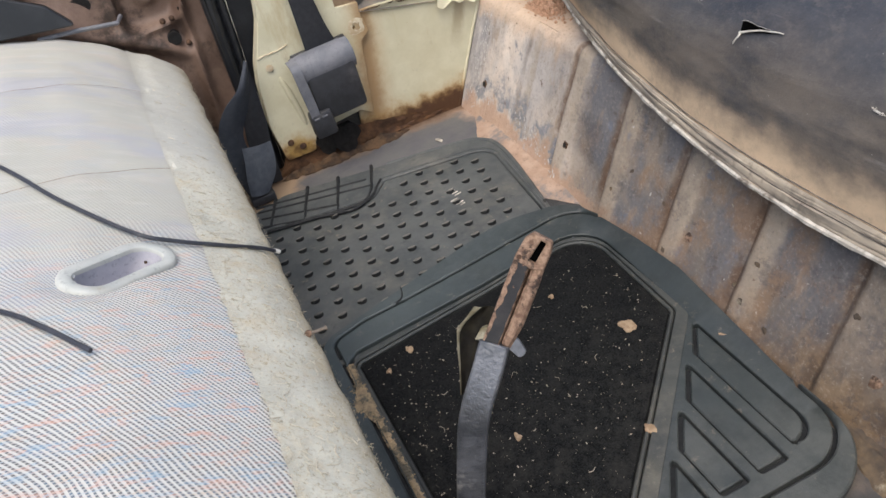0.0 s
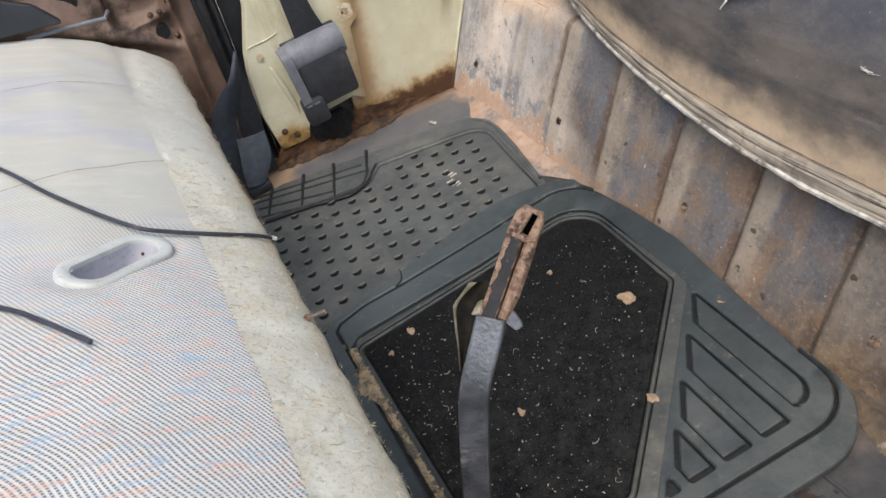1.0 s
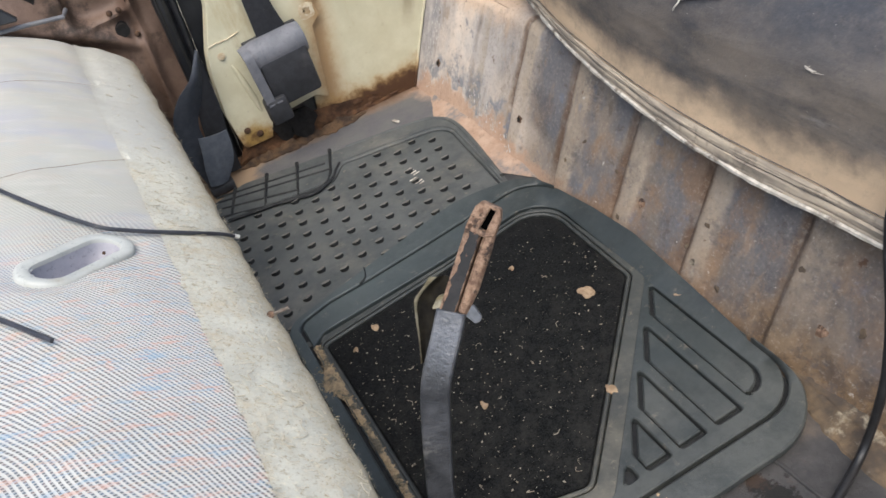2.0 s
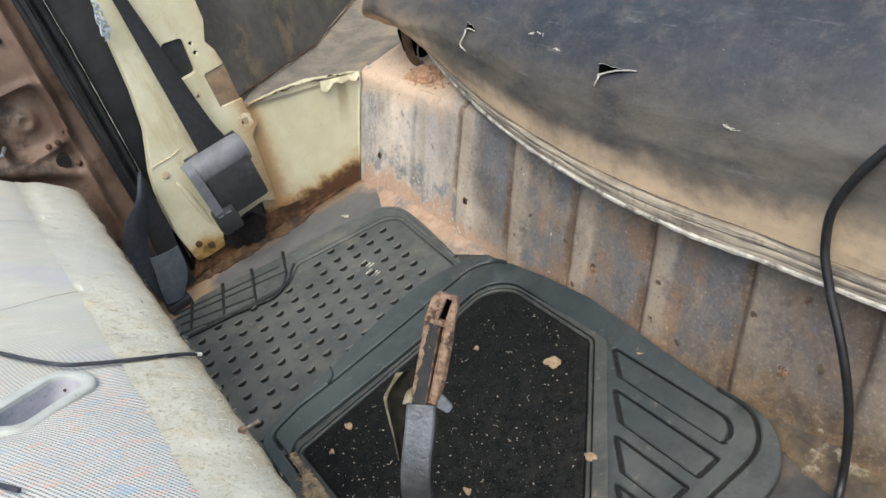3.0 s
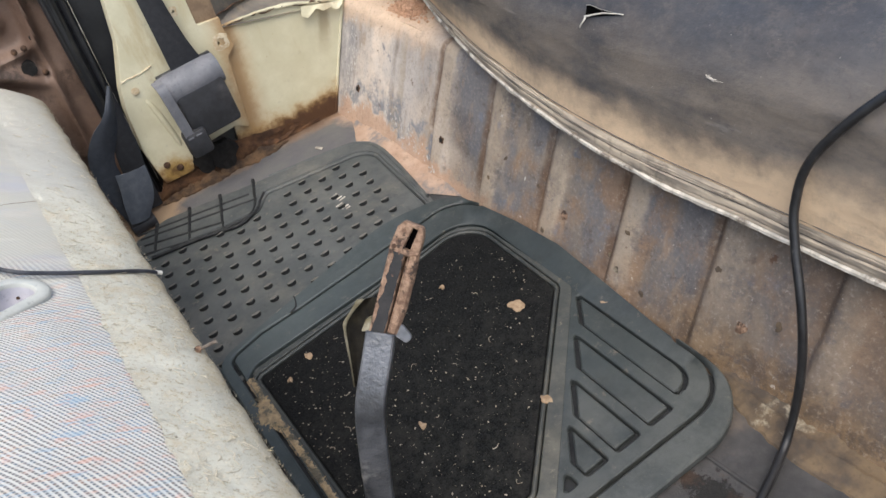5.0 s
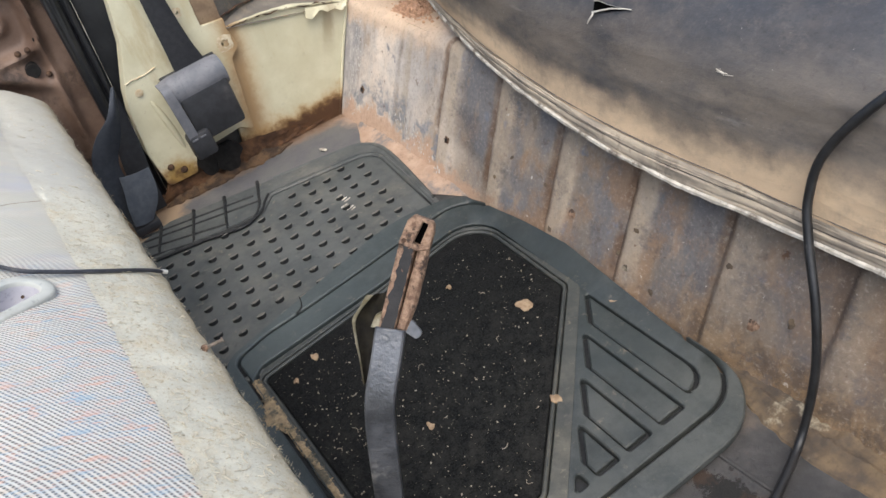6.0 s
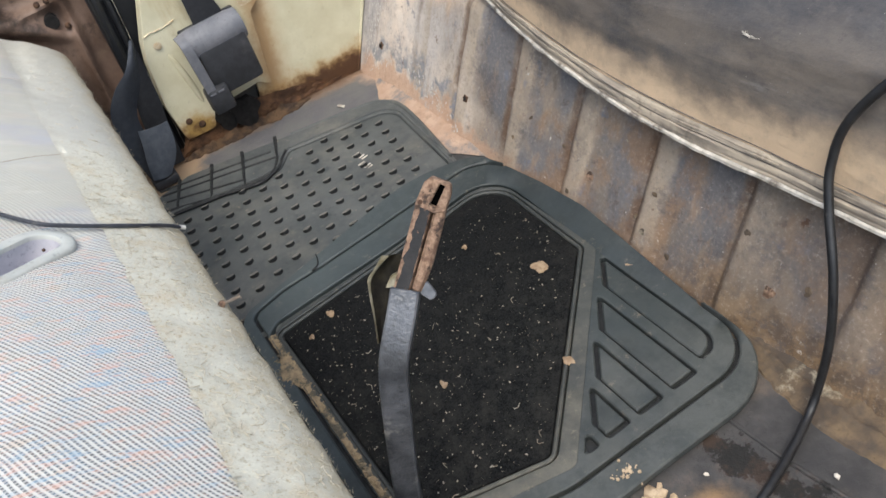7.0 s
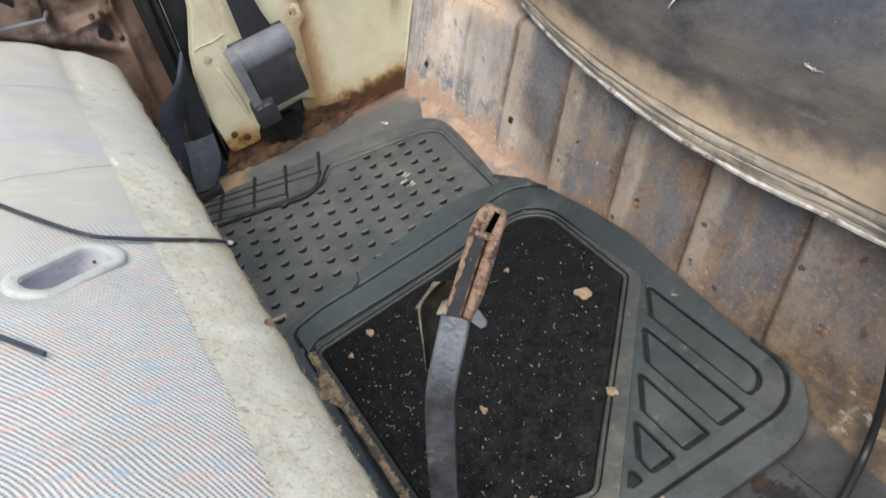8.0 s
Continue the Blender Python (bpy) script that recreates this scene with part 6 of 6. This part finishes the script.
    rim = spline([(-0.0195, 0, 0.0280), (-0.0296, 0, 0.0144), (-0.0325, 0, 0.0045), (-0.0328, 0, -0.0043), (-0.0275, 0, -0.0156), (-0.0212, 0, -0.0304), (-0.0136, 0, -0.0480)], 5)
    hinge = spline([(-0.0110, -0.004, 0.0300), (-0.0110, -0.004, 0.0200), (-0.0105, -0.004, 0.0080), (-0.0100, -0.004, -0.0030), (-0.0095, -0.003, -0.0165), (-0.0090, -0.003, -0.0302), (-0.0088, -0.002, -0.0486)], 5)
    rim = [q.lerp(r, 0.52 - 0.1 * k / 30) for k, (q, r) in enumerate(zip(outer, rim))]
    deep = m.to_3x3() @ Vector((0, -0.009, 0))
    bm = bmesh.new()
    sheet(bm, lambda u, v: (m @ rim[round(u * 30)]).lerp(m @ hinge[round(u * 30)], v) + deep * math.sin(math.pi * min(1, 0.08 + v)) * (1 - 0.6 * u), 30, 8, m.to_3x3() @ Vector((0, -0.0012, 0)))
    part("split_cover", bm, SHELL, o, "split dark plastic cover half")
    bm = bmesh.new()
    sheet(bm, lambda u, v: (m @ outer[round(u * 30)]).lerp(m @ rim[round(u * 30)], v) + deep * (0.10 - 0.35 * (1 - v)) * (0.4 + 0.3 * (1 - u)), 30, 3, m.to_3x3() @ Vector((0.0004, -0.0016, 0)))
    part("cover_edge", bm, BRASSY, o, "dusty yellowed edge of the split cover")
    part("plastic_stub", flat(arc_poly([(-0.0200, 0.0005, 0.001), (-0.0105, 0.0030, 0.001), (-0.0125, 0.0165, 0.002), (-0.0185, 0.0115, 0.002)], 4), -0.005, 0.0035, 0.001), BRASSY, o, "yellowed plastic stub")


def build_cable():
    bm = bmesh.new()
    p = spline([(0.768, 0.154, 0.4692), (0.5765, 0.2289, 0.3912), (0.5256, 0.2888, 0.3335), (0.5043, 0.3258, 0.275), (0.4929, 0.3306, 0.2298), (0.4806, 0.3182, 0.1937), (0.4589, 0.2903, 0.1428), (0.4463, 0.2758, 0.0799), (0.427, 0.269, 0.014), (0.3812, 0.253, 0.0053), (0.32, 0.236, 0.0055), (0.2, 0.21, 0.0055), (0.05, 0.15, 0.0055)])
    tube(bm, p, 0.0042, 12)
    return solo("cable", bm, CABLE, "thick black cable hanging over the seat edge to the floor", "cable")


def build_hook():
    o = thing("seat_spring", (0.610, 1.16, 0.19), "rusty seat spring strap with a steel hook under the cushion", "spring")
    bm = bmesh.new()
    p = spline([(0.602, 1.176, 0.262), (0.595, 1.172, 0.244), (0.589, 1.166, 0.222), (0.590, 1.162, 0.204), (0.599, 1.158, 0.190)])
    ribbon(bm, p, [(0.9, -0.5, 0.1)] * len(p), [0.017 - 0.004 * k / len(p) for k in range(len(p))], 0.0025)
    part("strap", bm, RUSTDARK, o)
    bm = bmesh.new()
    p = spline([(0.606, 1.166, 0.258), (0.618, 1.166, 0.243), (0.632, 1.166, 0.229)])
    ribbon(bm, p, [(0.5, -0.2, 0.9)] * len(p), 0.012, 0.0025)
    part("cross_strap", bm, RUSTY, o, "rust-brown cross strap")
    bm = bmesh.new()
    tube(bm, spline([(0.624, 1.160, 0.232), (0.612, 1.158, 0.232), (0.600, 1.154, 0.222), (0.595, 1.152, 0.207), (0.598, 1.150, 0.194), (0.604, 1.148, 0.188)]), 0.0016, 8)
    part("steel_hook", bm, CASETOP, o, "bright steel hook")
    # black block added for the shade in the gap under the cushion
    bm = bmesh.new()
    block(bm, (0.612, 1.172, 0.186), (0.68, 1.240, 0.240), 0.008)
    part("gap_shade", bm, PITCH, o, "black block for the shade under the cushion")


# ---- dirt and litter ----
def build_sand():
    bm = bmesh.new()

    def f(u, v):
        y = 0.10 + 1.15 * u
        w = 0.006 + 0.049 * max(0.0, min(1.0, (y - 0.84) / 0.08)) * max(0.0, min(1.0, (1.215 - y) / 0.10)) + rough((y, 0, 0), 12, 0.006) + rough((y, 4, 0), 45, 0.004)
        w *= max(0.0, min(1.0, (y - 0.30) / 0.2))
        x = FOOT + 0.012 - w * v
        h = 0.005 * (1 - v) ** 1.5 + (1 - v) * (rough((x, y, 2), 50, 0.003) + rough((x, y, 7), 120, 0.002)) + 0.008 * max(0, min(1, (y - 0.85) / 0.2)) * (1 - v)
        return Vector((x + 0.4 * h * (1 - v), y, max(h, -0.004) * (1 if v < 0.99 else 0.0)))

    sheet(bm, f, 420, 14)
    solo("sand_drift", bm, SAND, "red sand and grit drifted along the heelboard foot", "sand", kind="stuff")
    bm = bmesh.new()
    rs = random.Random(3)
    def heap(u, v):
        x, y = 0.546 + 0.075 * u, 1.02 + 0.19 * v
        e = math.exp(-((x - 0.575) / 0.020) ** 2 - ((y - 1.100) / 0.035) ** 2)
        return Vector((x, y, 0.1845 + 0.1 * max(0, x - 0.54) + 0.012 * e + e * (rough((x, y, 0), 120, 0.006) + rough((x, y, 3), 260, 0.004))))

    sheet(bm, heap, 70, 120)
    for _ in range(620):
        x, y = 0.572 + rs.gauss(0, 0.010), 1.098 + rs.gauss(0, 0.024)
        e = math.exp(-((x - 0.575) / 0.020) ** 2 - ((y - 1.100) / 0.035) ** 2)
        r = rs.choice((0.0005, 0.0007, 0.0009, 0.0012, 0.0016, 0.0024))
        vs = bmesh.ops.create_icosphere(bm, subdivisions=1, radius=r, matrix=Matrix.Translation((max(x, 0.545), y, 0.190 + 0.1 * max(0, x - 0.54) + 0.012 * e)))["verts"]
        for v in vs:
            v.co += Vector((rough(v.co, 400, r), rough(v.co, 450, r), rough(v.co, 420, r)))
    solo("ledge_sand", bm, plain("orange_sand", (0.68, 0.43, 0.285), (0.50, 0.30, 0.185), 150, 1.0, 0.6), "loose orange sand lumps on the ledge", "sand", kind="stuff")
    bm = bmesh.new()

    def scale(u, v):
        y = -0.25 + 0.66 * u
        k = max(0.0, min(1.0, (0.40 - y) / 0.09))
        w = (0.010 + 0.030 * k) + rough((y, 1, 0), 14, 0.008) + rough((y, 6, 0), 90, 0.003)
        t = v
        x = FOOT + 0.016 - (w + 0.012) * t
        h = (0.016 * (1 - t) ** 1.2 + 0.006 * math.exp(-((t - 0.62) / 0.10) ** 2)) * (0.3 + 0.7 * k) + rough((x, y, 5), 60, 0.005) * (1 - t) + rough((x, y, 9), 170, 0.0022)
        return Vector((x + 0.4 * h * (1 - t), y, h if t < 0.995 else -0.003))

    sheet(bm, scale, 260, 24)
    solo("foot_scale", bm, OCHRE, "brown flaking scale along the heelboard foot", "rust", kind="stuff")
    bm = bmesh.new()
    for k in range(95):
        t = rs.random()
        x, y = 0.252 - 0.004 * t + rs.gauss(0, 0.006), 0.308 - 0.060 * t + rs.gauss(0, 0.003)
        if k > 60:
            x, y = 0.243 + rs.gauss(0, 0.008), 0.327 + rs.gauss(0, 0.004)
        r = rs.choice((0.0010, 0.0018, 0.003, 0.005, 0.007)) if k <= 60 else rs.choice((0.0006, 0.0010, 0.002))
        base = 0.0135 if y > 0.308 else 0.0
        top = base + rs.uniform(0.4, 0.7) * min(r, 0.003) + 0.0008 + (0.002 * rs.random() if k < 40 else 0)
        a0, q = rs.uniform(0, 6), rs.choice((4, 5, 5, 6))
        plate(bm, [Vector((x + r * rs.uniform(0.7, 1.15) * math.cos(a0 + 2 * math.pi * i / q), y + r * rs.uniform(0.7, 1.15) * math.sin(a0 + 2 * math.pi * i / q))) for i in range(q)], [], base - 0.0005, top, min(0.0006, 0.15 * r))
    for _ in range(16):
        x, y = 0.249 + rs.uniform(-0.011, 0.011), 0.290 + rs.uniform(-0.017, 0.014)
        r = rs.choice((0.003, 0.0045, 0.006, 0.0075))
        for v in bmesh.ops.create_icosphere(bm, subdivisions=2, radius=r, matrix=Matrix.Translation((x, y, 0.001)) @ Matrix.Rotation(rs.uniform(0, 3), 4, "Z") @ Matrix.Diagonal((1.3, 0.9, 0.55, 1)))["verts"]:
            v.co += Vector((rough(v.co, 160, r * 0.7), rough(v.co, 170, r * 0.7), rough(v.co, 180, r * 0.35)))
    solo("earth_crumbs", bm, plain("pale_earth", (0.42, 0.31, 0.195), (0.53, 0.41, 0.28), 60, 0.95, 0.7, dust=(0.27, 0.19, 0.12), dusty=(0.56, 0.68)), "pale broken crumbs of dry earth beside the mat", "earth", kind="stuff")
    # sandy dirt in the gutter beside the carpet inlay
    bm = bmesh.new()

    def gutter(u, v):
        y = 0.405 + 0.340 * u
        w = 0.0105 + rough((y, 0, 3), 40, 0.0022) + rough((y, 0, 9), 160, 0.0012) + 0.016 * math.exp(-((y - 0.675) / 0.020) ** 2)
        x = 0.0545 - 0.010 * max(0.0, y - 0.45) - w * v
        return Vector((x, y, 0.0112 + 0.0016 * math.exp(-((y - 0.675) / 0.020) ** 2) + 0.0022 * math.sin(math.pi * v) + rough((x, y, 0), 160, 0.0012) + rough((x, y, 0), 400, 0.0012)))

    sheet(bm, gutter, 260, 12)
    for _ in range(650):
        y = rs.uniform(0.41, 0.745) if rs.random() < 0.6 else rs.gauss(0.675, 0.014)
        x = rs.gauss(0.0475, 0.0028) - (abs(rs.gauss(0, 0.010)) if abs(y - 0.68) < 0.03 else 0)
        r = rs.choice((0.0004, 0.0005, 0.0007, 0.001, 0.0014))
        bmesh.ops.create_icosphere(bm, subdivisions=1, radius=r, matrix=Matrix.Translation((x, y, 0.0138)) @ Matrix.Diagonal((1.3, 1, 0.7, 1)))
    solo("mat_sand", bm, plain("tan_grit", (0.36, 0.265, 0.155), (0.25, 0.185, 0.115), 120, 1.0, 0.6, dust=(0.105, 0.092, 0.066), dusty=(0.47, 0.60)), "sandy dirt caught beside the carpet inlay", "sand", kind="stuff")


def in_inlay(x, y):
    return 0.062 < x < 0.405 and 0.40 < y < 0.735 and y > x + 0.20


def build_crumbs():
    rs = random.Random(11)
    bm = bmesh.new()
    n = 0
    while n < 820:
        x, y = rs.uniform(0.06, 0.41), rs.uniform(0.4, 0.77)
        if not in_inlay(x, y) or rs.random() > 0.35 + 0.9 * max(0, 0.32 - x) + 0.5 * max(0, 0.62 - y):
            continue
        n += 1
        r = rs.choice((0.0002, 0.0002, 0.0003, 0.0003, 0.0003, 0.0004, 0.0005, 0.0006, 0.0009))
        vs = bmesh.ops.create_icosphere(bm, subdivisions=1, radius=r, matrix=Matrix.Translation((x, y, 0.0108 + r * 0.4)) @ Matrix.Rotation(rs.uniform(0, 3), 4, "Z") @ Matrix.Diagonal((rs.uniform(0.8, 2.2), 1, 0.6, 1)))
    for _ in range(34):
        x, y = rs.uniform(0.07, 0.40), rs.uniform(0.4, 0.76)
        if not in_inlay(x, y):
            continue
        a, l = rs.uniform(0, 6.28), rs.uniform(0.004, 0.011)
        p = Vector((x, y, 0.0115))
        w = rs.choice((0.5, 0.8, 2.2))
        tube(bm, spline([p, p + Vector((math.cos(a), math.sin(a), 0.1)) * l * 0.5, p + Vector((math.cos(a + w), math.sin(a + w), 0.0)) * l * (1 if w < 1 else 0.6)], 3), rs.choice((0.0002, 0.0003, 0.00045)), 5)
    solo("crumbs", bm, CRUMB, "pale crumbs and plant bits on the carpet inlay", "litter", kind="stuff")
    bm = bmesh.new()
    n = 0
    while n < 460:
        x = -0.045 + 0.058 * rs.random()
        y = rs.choice((rs.gauss(0.60, 0.07), rs.gauss(0.42, 0.05), rs.gauss(0.78, 0.08), rs.uniform(0.3, 1.2)))
        a, l = rs.uniform(0, 6.28), rs.choice((0.002, 0.003, 0.004, 0.006, 0.008, 0.012))
        b = a + rs.uniform(-0.7, 0.7)
        p0, p2 = (x, y), (x + l * math.cos(b), y + l * math.sin(b))
        p1 = (x + 0.5 * l * math.cos(a), y + 0.5 * l * math.sin(a))
        n += 1
        if p2[0] > 0.012 or p2[0] < -0.05:
            continue
        tube(bm, [Vector((*q, seat_at(*q) + 0.0035 + 0.0012 * k)) for k, q in enumerate((p0, p1, p2))], rs.choice((0.0002, 0.0003, 0.0004)), 4)
    for _ in range(420):
        x, y = -0.045 + 0.058 * rs.random(), rs.gauss(0.58, 0.12)
        r = rs.uniform(0.0002, 0.0007)
        bmesh.ops.create_icosphere(bm, subdivisions=1, radius=r, matrix=Matrix.Translation((x, y, seat_at(x, y) + 0.0035)))
    solo("straw", bm, STRAW, "bits of dry straw caught in the felt", "straw", kind="stuff")
    bm = bmesh.new()
    for k in range(4200):
        edge = k % 2
        x = rs.uniform(0.008, 0.0165) if edge else rs.uniform(-0.046, 0.012)
        y = rs.uniform(0.25, 1.30)
        p = Vector((x, y, seat_at(min(x, 0.016), y) + 0.0015 - (0.012 * rs.random() if x > 0.0135 else 0)))
        d = Vector((rs.uniform(0.1, 1.0) if edge else rs.gauss(0, 0.6), rs.gauss(0, 0.7), rs.uniform(-0.2, 0.5) if edge else rs.uniform(0.15, 0.5))).normalized()
        l = rs.uniform(0.0015, 0.0045)
        w = d.cross(Vector((0.3, 0.5, 0.8))).normalized() * 0.00022
        bend = Vector((rs.gauss(0, 0.3), rs.gauss(0, 0.3), -0.25)) * l
        vs = [bm.verts.new(q) for q in (p - w, p + w, p + d * l * 0.6 + w * 0.7, p + d * l + bend, p + d * l * 0.6 - w * 0.7)]
        bm.faces.new(vs)
    solo("felt_fuzz", bm, FELT, "short loose fibres standing off the felt border", "fuzz", kind="stuff", smooth=False)
    # dry leaf scraps, each by itself
    for x, y, r, sd in ((0.355, 0.601, 0.011, 1), (0.288, 0.468, 0.007, 2), (0.121, 0.727, 0.006, 3), (0.170, 0.535, 0.005, 4), (0.441, 0.531, 0.010, 5), (0.085, 0.705, 0.004, 6), (0.31, 0.70, 0.004, 7)):
        q = random.Random(sd)
        bm = bmesh.new()
        k = 19
        ring = []
        for i in range(k):
            a = 2 * math.pi * i / k
            rr = 0.85 * r * (0.75 + 0.28 * math.sin(a + sd) + 0.16 * math.sin(3 * a + 2 * sd) + 0.22 * q.random())
            ring.append(bm.verts.new((x + rr * math.cos(a), y + 1.35 * rr * math.sin(a), 0.0125 + (0.0035 if x > 0.43 else 0.0) + 0.0015 * math.sin(2 * a + sd))))
        c = bm.verts.new((x, y, 0.0142 + (0.0035 if x > 0.43 else 0.0)))
        for i in range(k):
            bm.faces.new((ring[i], ring[(i + 1) % k], c))
        ext = bmesh.ops.extrude_face_region(bm, geom=bm.faces[:])
        for v in ext["geom"]:
            if isinstance(v, bmesh.types.BMVert):
                v.co.z -= 0.0012
        solo("leaf_scrap", bm, LEAF, "curled tan scrap of dry leaf on the mat", "leaf", "leaf scraps on the mat")


def build_heel_holes(wall):
    n = Vector((-1, 0, LEAN)).normalized()
    for y, z, r in ((1.196, 0.059, 0.0055), (0.925, 0.061, 0.005)):
        c = Vector((heel_x(y, z), y, z))
        e1, e2 = Vector((0, 1, 0)), Vector((LEAN, 0, 1)).normalized()
        for name, k, h, mat, lab in (("rust_ring", 1.0, 0.0010, RUSTDARK, "rusty rim of a small hole"), ("small_hole", 0.62, 0.0018, DARK, "small dark hole")):
            bm = bmesh.new()
            f = bm.faces.new([bm.verts.new(c + n * h + (e1 * math.cos(t) + e2 * math.sin(t)) * r * k * (0.8 + 0.5 * abs(math.sin(2.3 * t + y * 9)))) for t in [2 * math.pi * i / 16 for i in range(16)]])
            bmesh.ops.extrude_face_region(bm, geom=[f])
            for v in f.verts:
                v.co -= n * 0.004
            part(name, bm, mat, wall, lab)
    for y, z, r in ((0.645, 0.058, 0.0065), (0.368, 0.053, 0.0065), (0.70, 0.075, 0.0032), (0.56, 0.045, 0.0035), (0.50, 0.024, 0.004), (0.535, 0.085, 0.003), (0.54, 0.036, 0.004), (0.672, 0.03, 0.003), (0.80, 0.05, 0.0028), (0.775, 0.085, 0.0025), (0.41, 0.10, 0.0035), (0.815, 0.11, 0.002), (0.60, 0.12, 0.002), (0.33, 0.075, 0.005)):
        c = Vector((heel_x(y, z), y, z))
        bm = bmesh.new()
        vs = bmesh.ops.create_icosphere(bm, subdivisions=2, radius=r, matrix=Matrix.Translation(c))["verts"]
        for v in vs:
            v.co += Vector((rough(v.co, 220, 0.003), rough(v.co, 180, 0.004), rough(v.co, 200, 0.004)))
            d = (v.co - c).dot(n)
            v.co -= n * d * 0.75
        part("rust_blister", bm, RUSTY if r > 0.006 else OCHRE, wall, "brown rust blister")


def build_flakes():
    """Pale flakes of paint: up the corner strip, and low in the far part."""
    rs = random.Random(21)
    bm = bmesh.new()
    n = Vector((-1, 0, LEAN)).normalized()
    for _ in range(230):
        k = rs.random()
        if k < 0.46:
            y, z = rs.gauss(1.222, 0.012), rs.uniform(0.01, 0.17)
        elif k < 0.97:
            y = rs.uniform(0.93, 1.10)
            z = 0.008 + 0.25 * max(0.0, y - 0.95) * rs.uniform(0.6, 1.5) + abs(rs.gauss(0, 0.012))
        else:
            y, z = rs.uniform(0.3, 1.2), abs(rs.gauss(0.02, 0.05))
        if z > 0.165 or y > 1.26:
            continue
        c = Vector((heel_x(y, z), y, z)) + n * rs.uniform(0.0006, 0.0016)
        r = rs.choice((0.0005, 0.0007, 0.0009, 0.0013, 0.0018))
        a, b = Vector((0, 1, 0.3 * rs.gauss(0, 1))).normalized(), (Vector((LEAN, 0, 1)).normalized() + n * rs.uniform(-0.3, 0.4)) * rs.choice((1, 1.5, 2.4))
        bm.faces.new([bm.verts.new(c + (a * math.cos(t) + b * math.sin(t)) * r * rs.uniform(0.5, 1.2)) for t in [2 * math.pi * i / 7 for i in range(7)]])
    solo("paint_flakes", bm, plain("white_paint_flakes", (0.66, 0.64, 0.60), (0.50, 0.47, 0.42), 200, 0.7, 0.2), "pale flakes of paint on the heelboard", "paint", kind="stuff", smooth=False)
    for x, y, w, l, turn in ((0.367, 1.176, 0.0035, 0.009, 0.5), (0.386, 0.211, 0.0025, 0.003, 0.2), (0.302, 0.285, 0.0018, 0.0025, 1.0)):
        bm = bmesh.new()
        m = Matrix.Translation((x, y, 0.0 if y < 0.3 else 0.0003)) @ Matrix.Rotation(turn, 4, "Z")
        plate(bm, [Vector(q) for q in ((-w, -l), (w * 0.7, -l * 0.8), (w, l * 0.4), (0.2 * w, l), (-w * 0.8, l * 0.5))], [], 0.0, 0.0016, 0.0003)
        bmesh.ops.transform(bm, matrix=m, verts=bm.verts)
        solo("paint_chip", bm, WORN, "white paint chip lying on the car floor", "paint chip", "paint chips on the floor", smooth=False)


build_floor()
heelboard = build_heelboard()
build_quarter()
build_shell()
build_cream_panel()
build_pillar()
build_retractor()
build_belts()
build_door()
build_rear_seat()
build_rip(0.625, 0.435, 0.055, 0.013, 0.30, 1)
build_rip(0.893, 0.455, 0.022, 0.010, 0.1, 2, 1.0, 0.45, 0.012)
build_scuffs()
seat = build_front_seat()
build_bezel(seat)
build_wires()
build_near_mat()
build_stalk()
build_cable()
build_hook()
build_sand()
build_crumbs()
build_heel_holes(heelboard)
build_flakes()
build_far_mat()
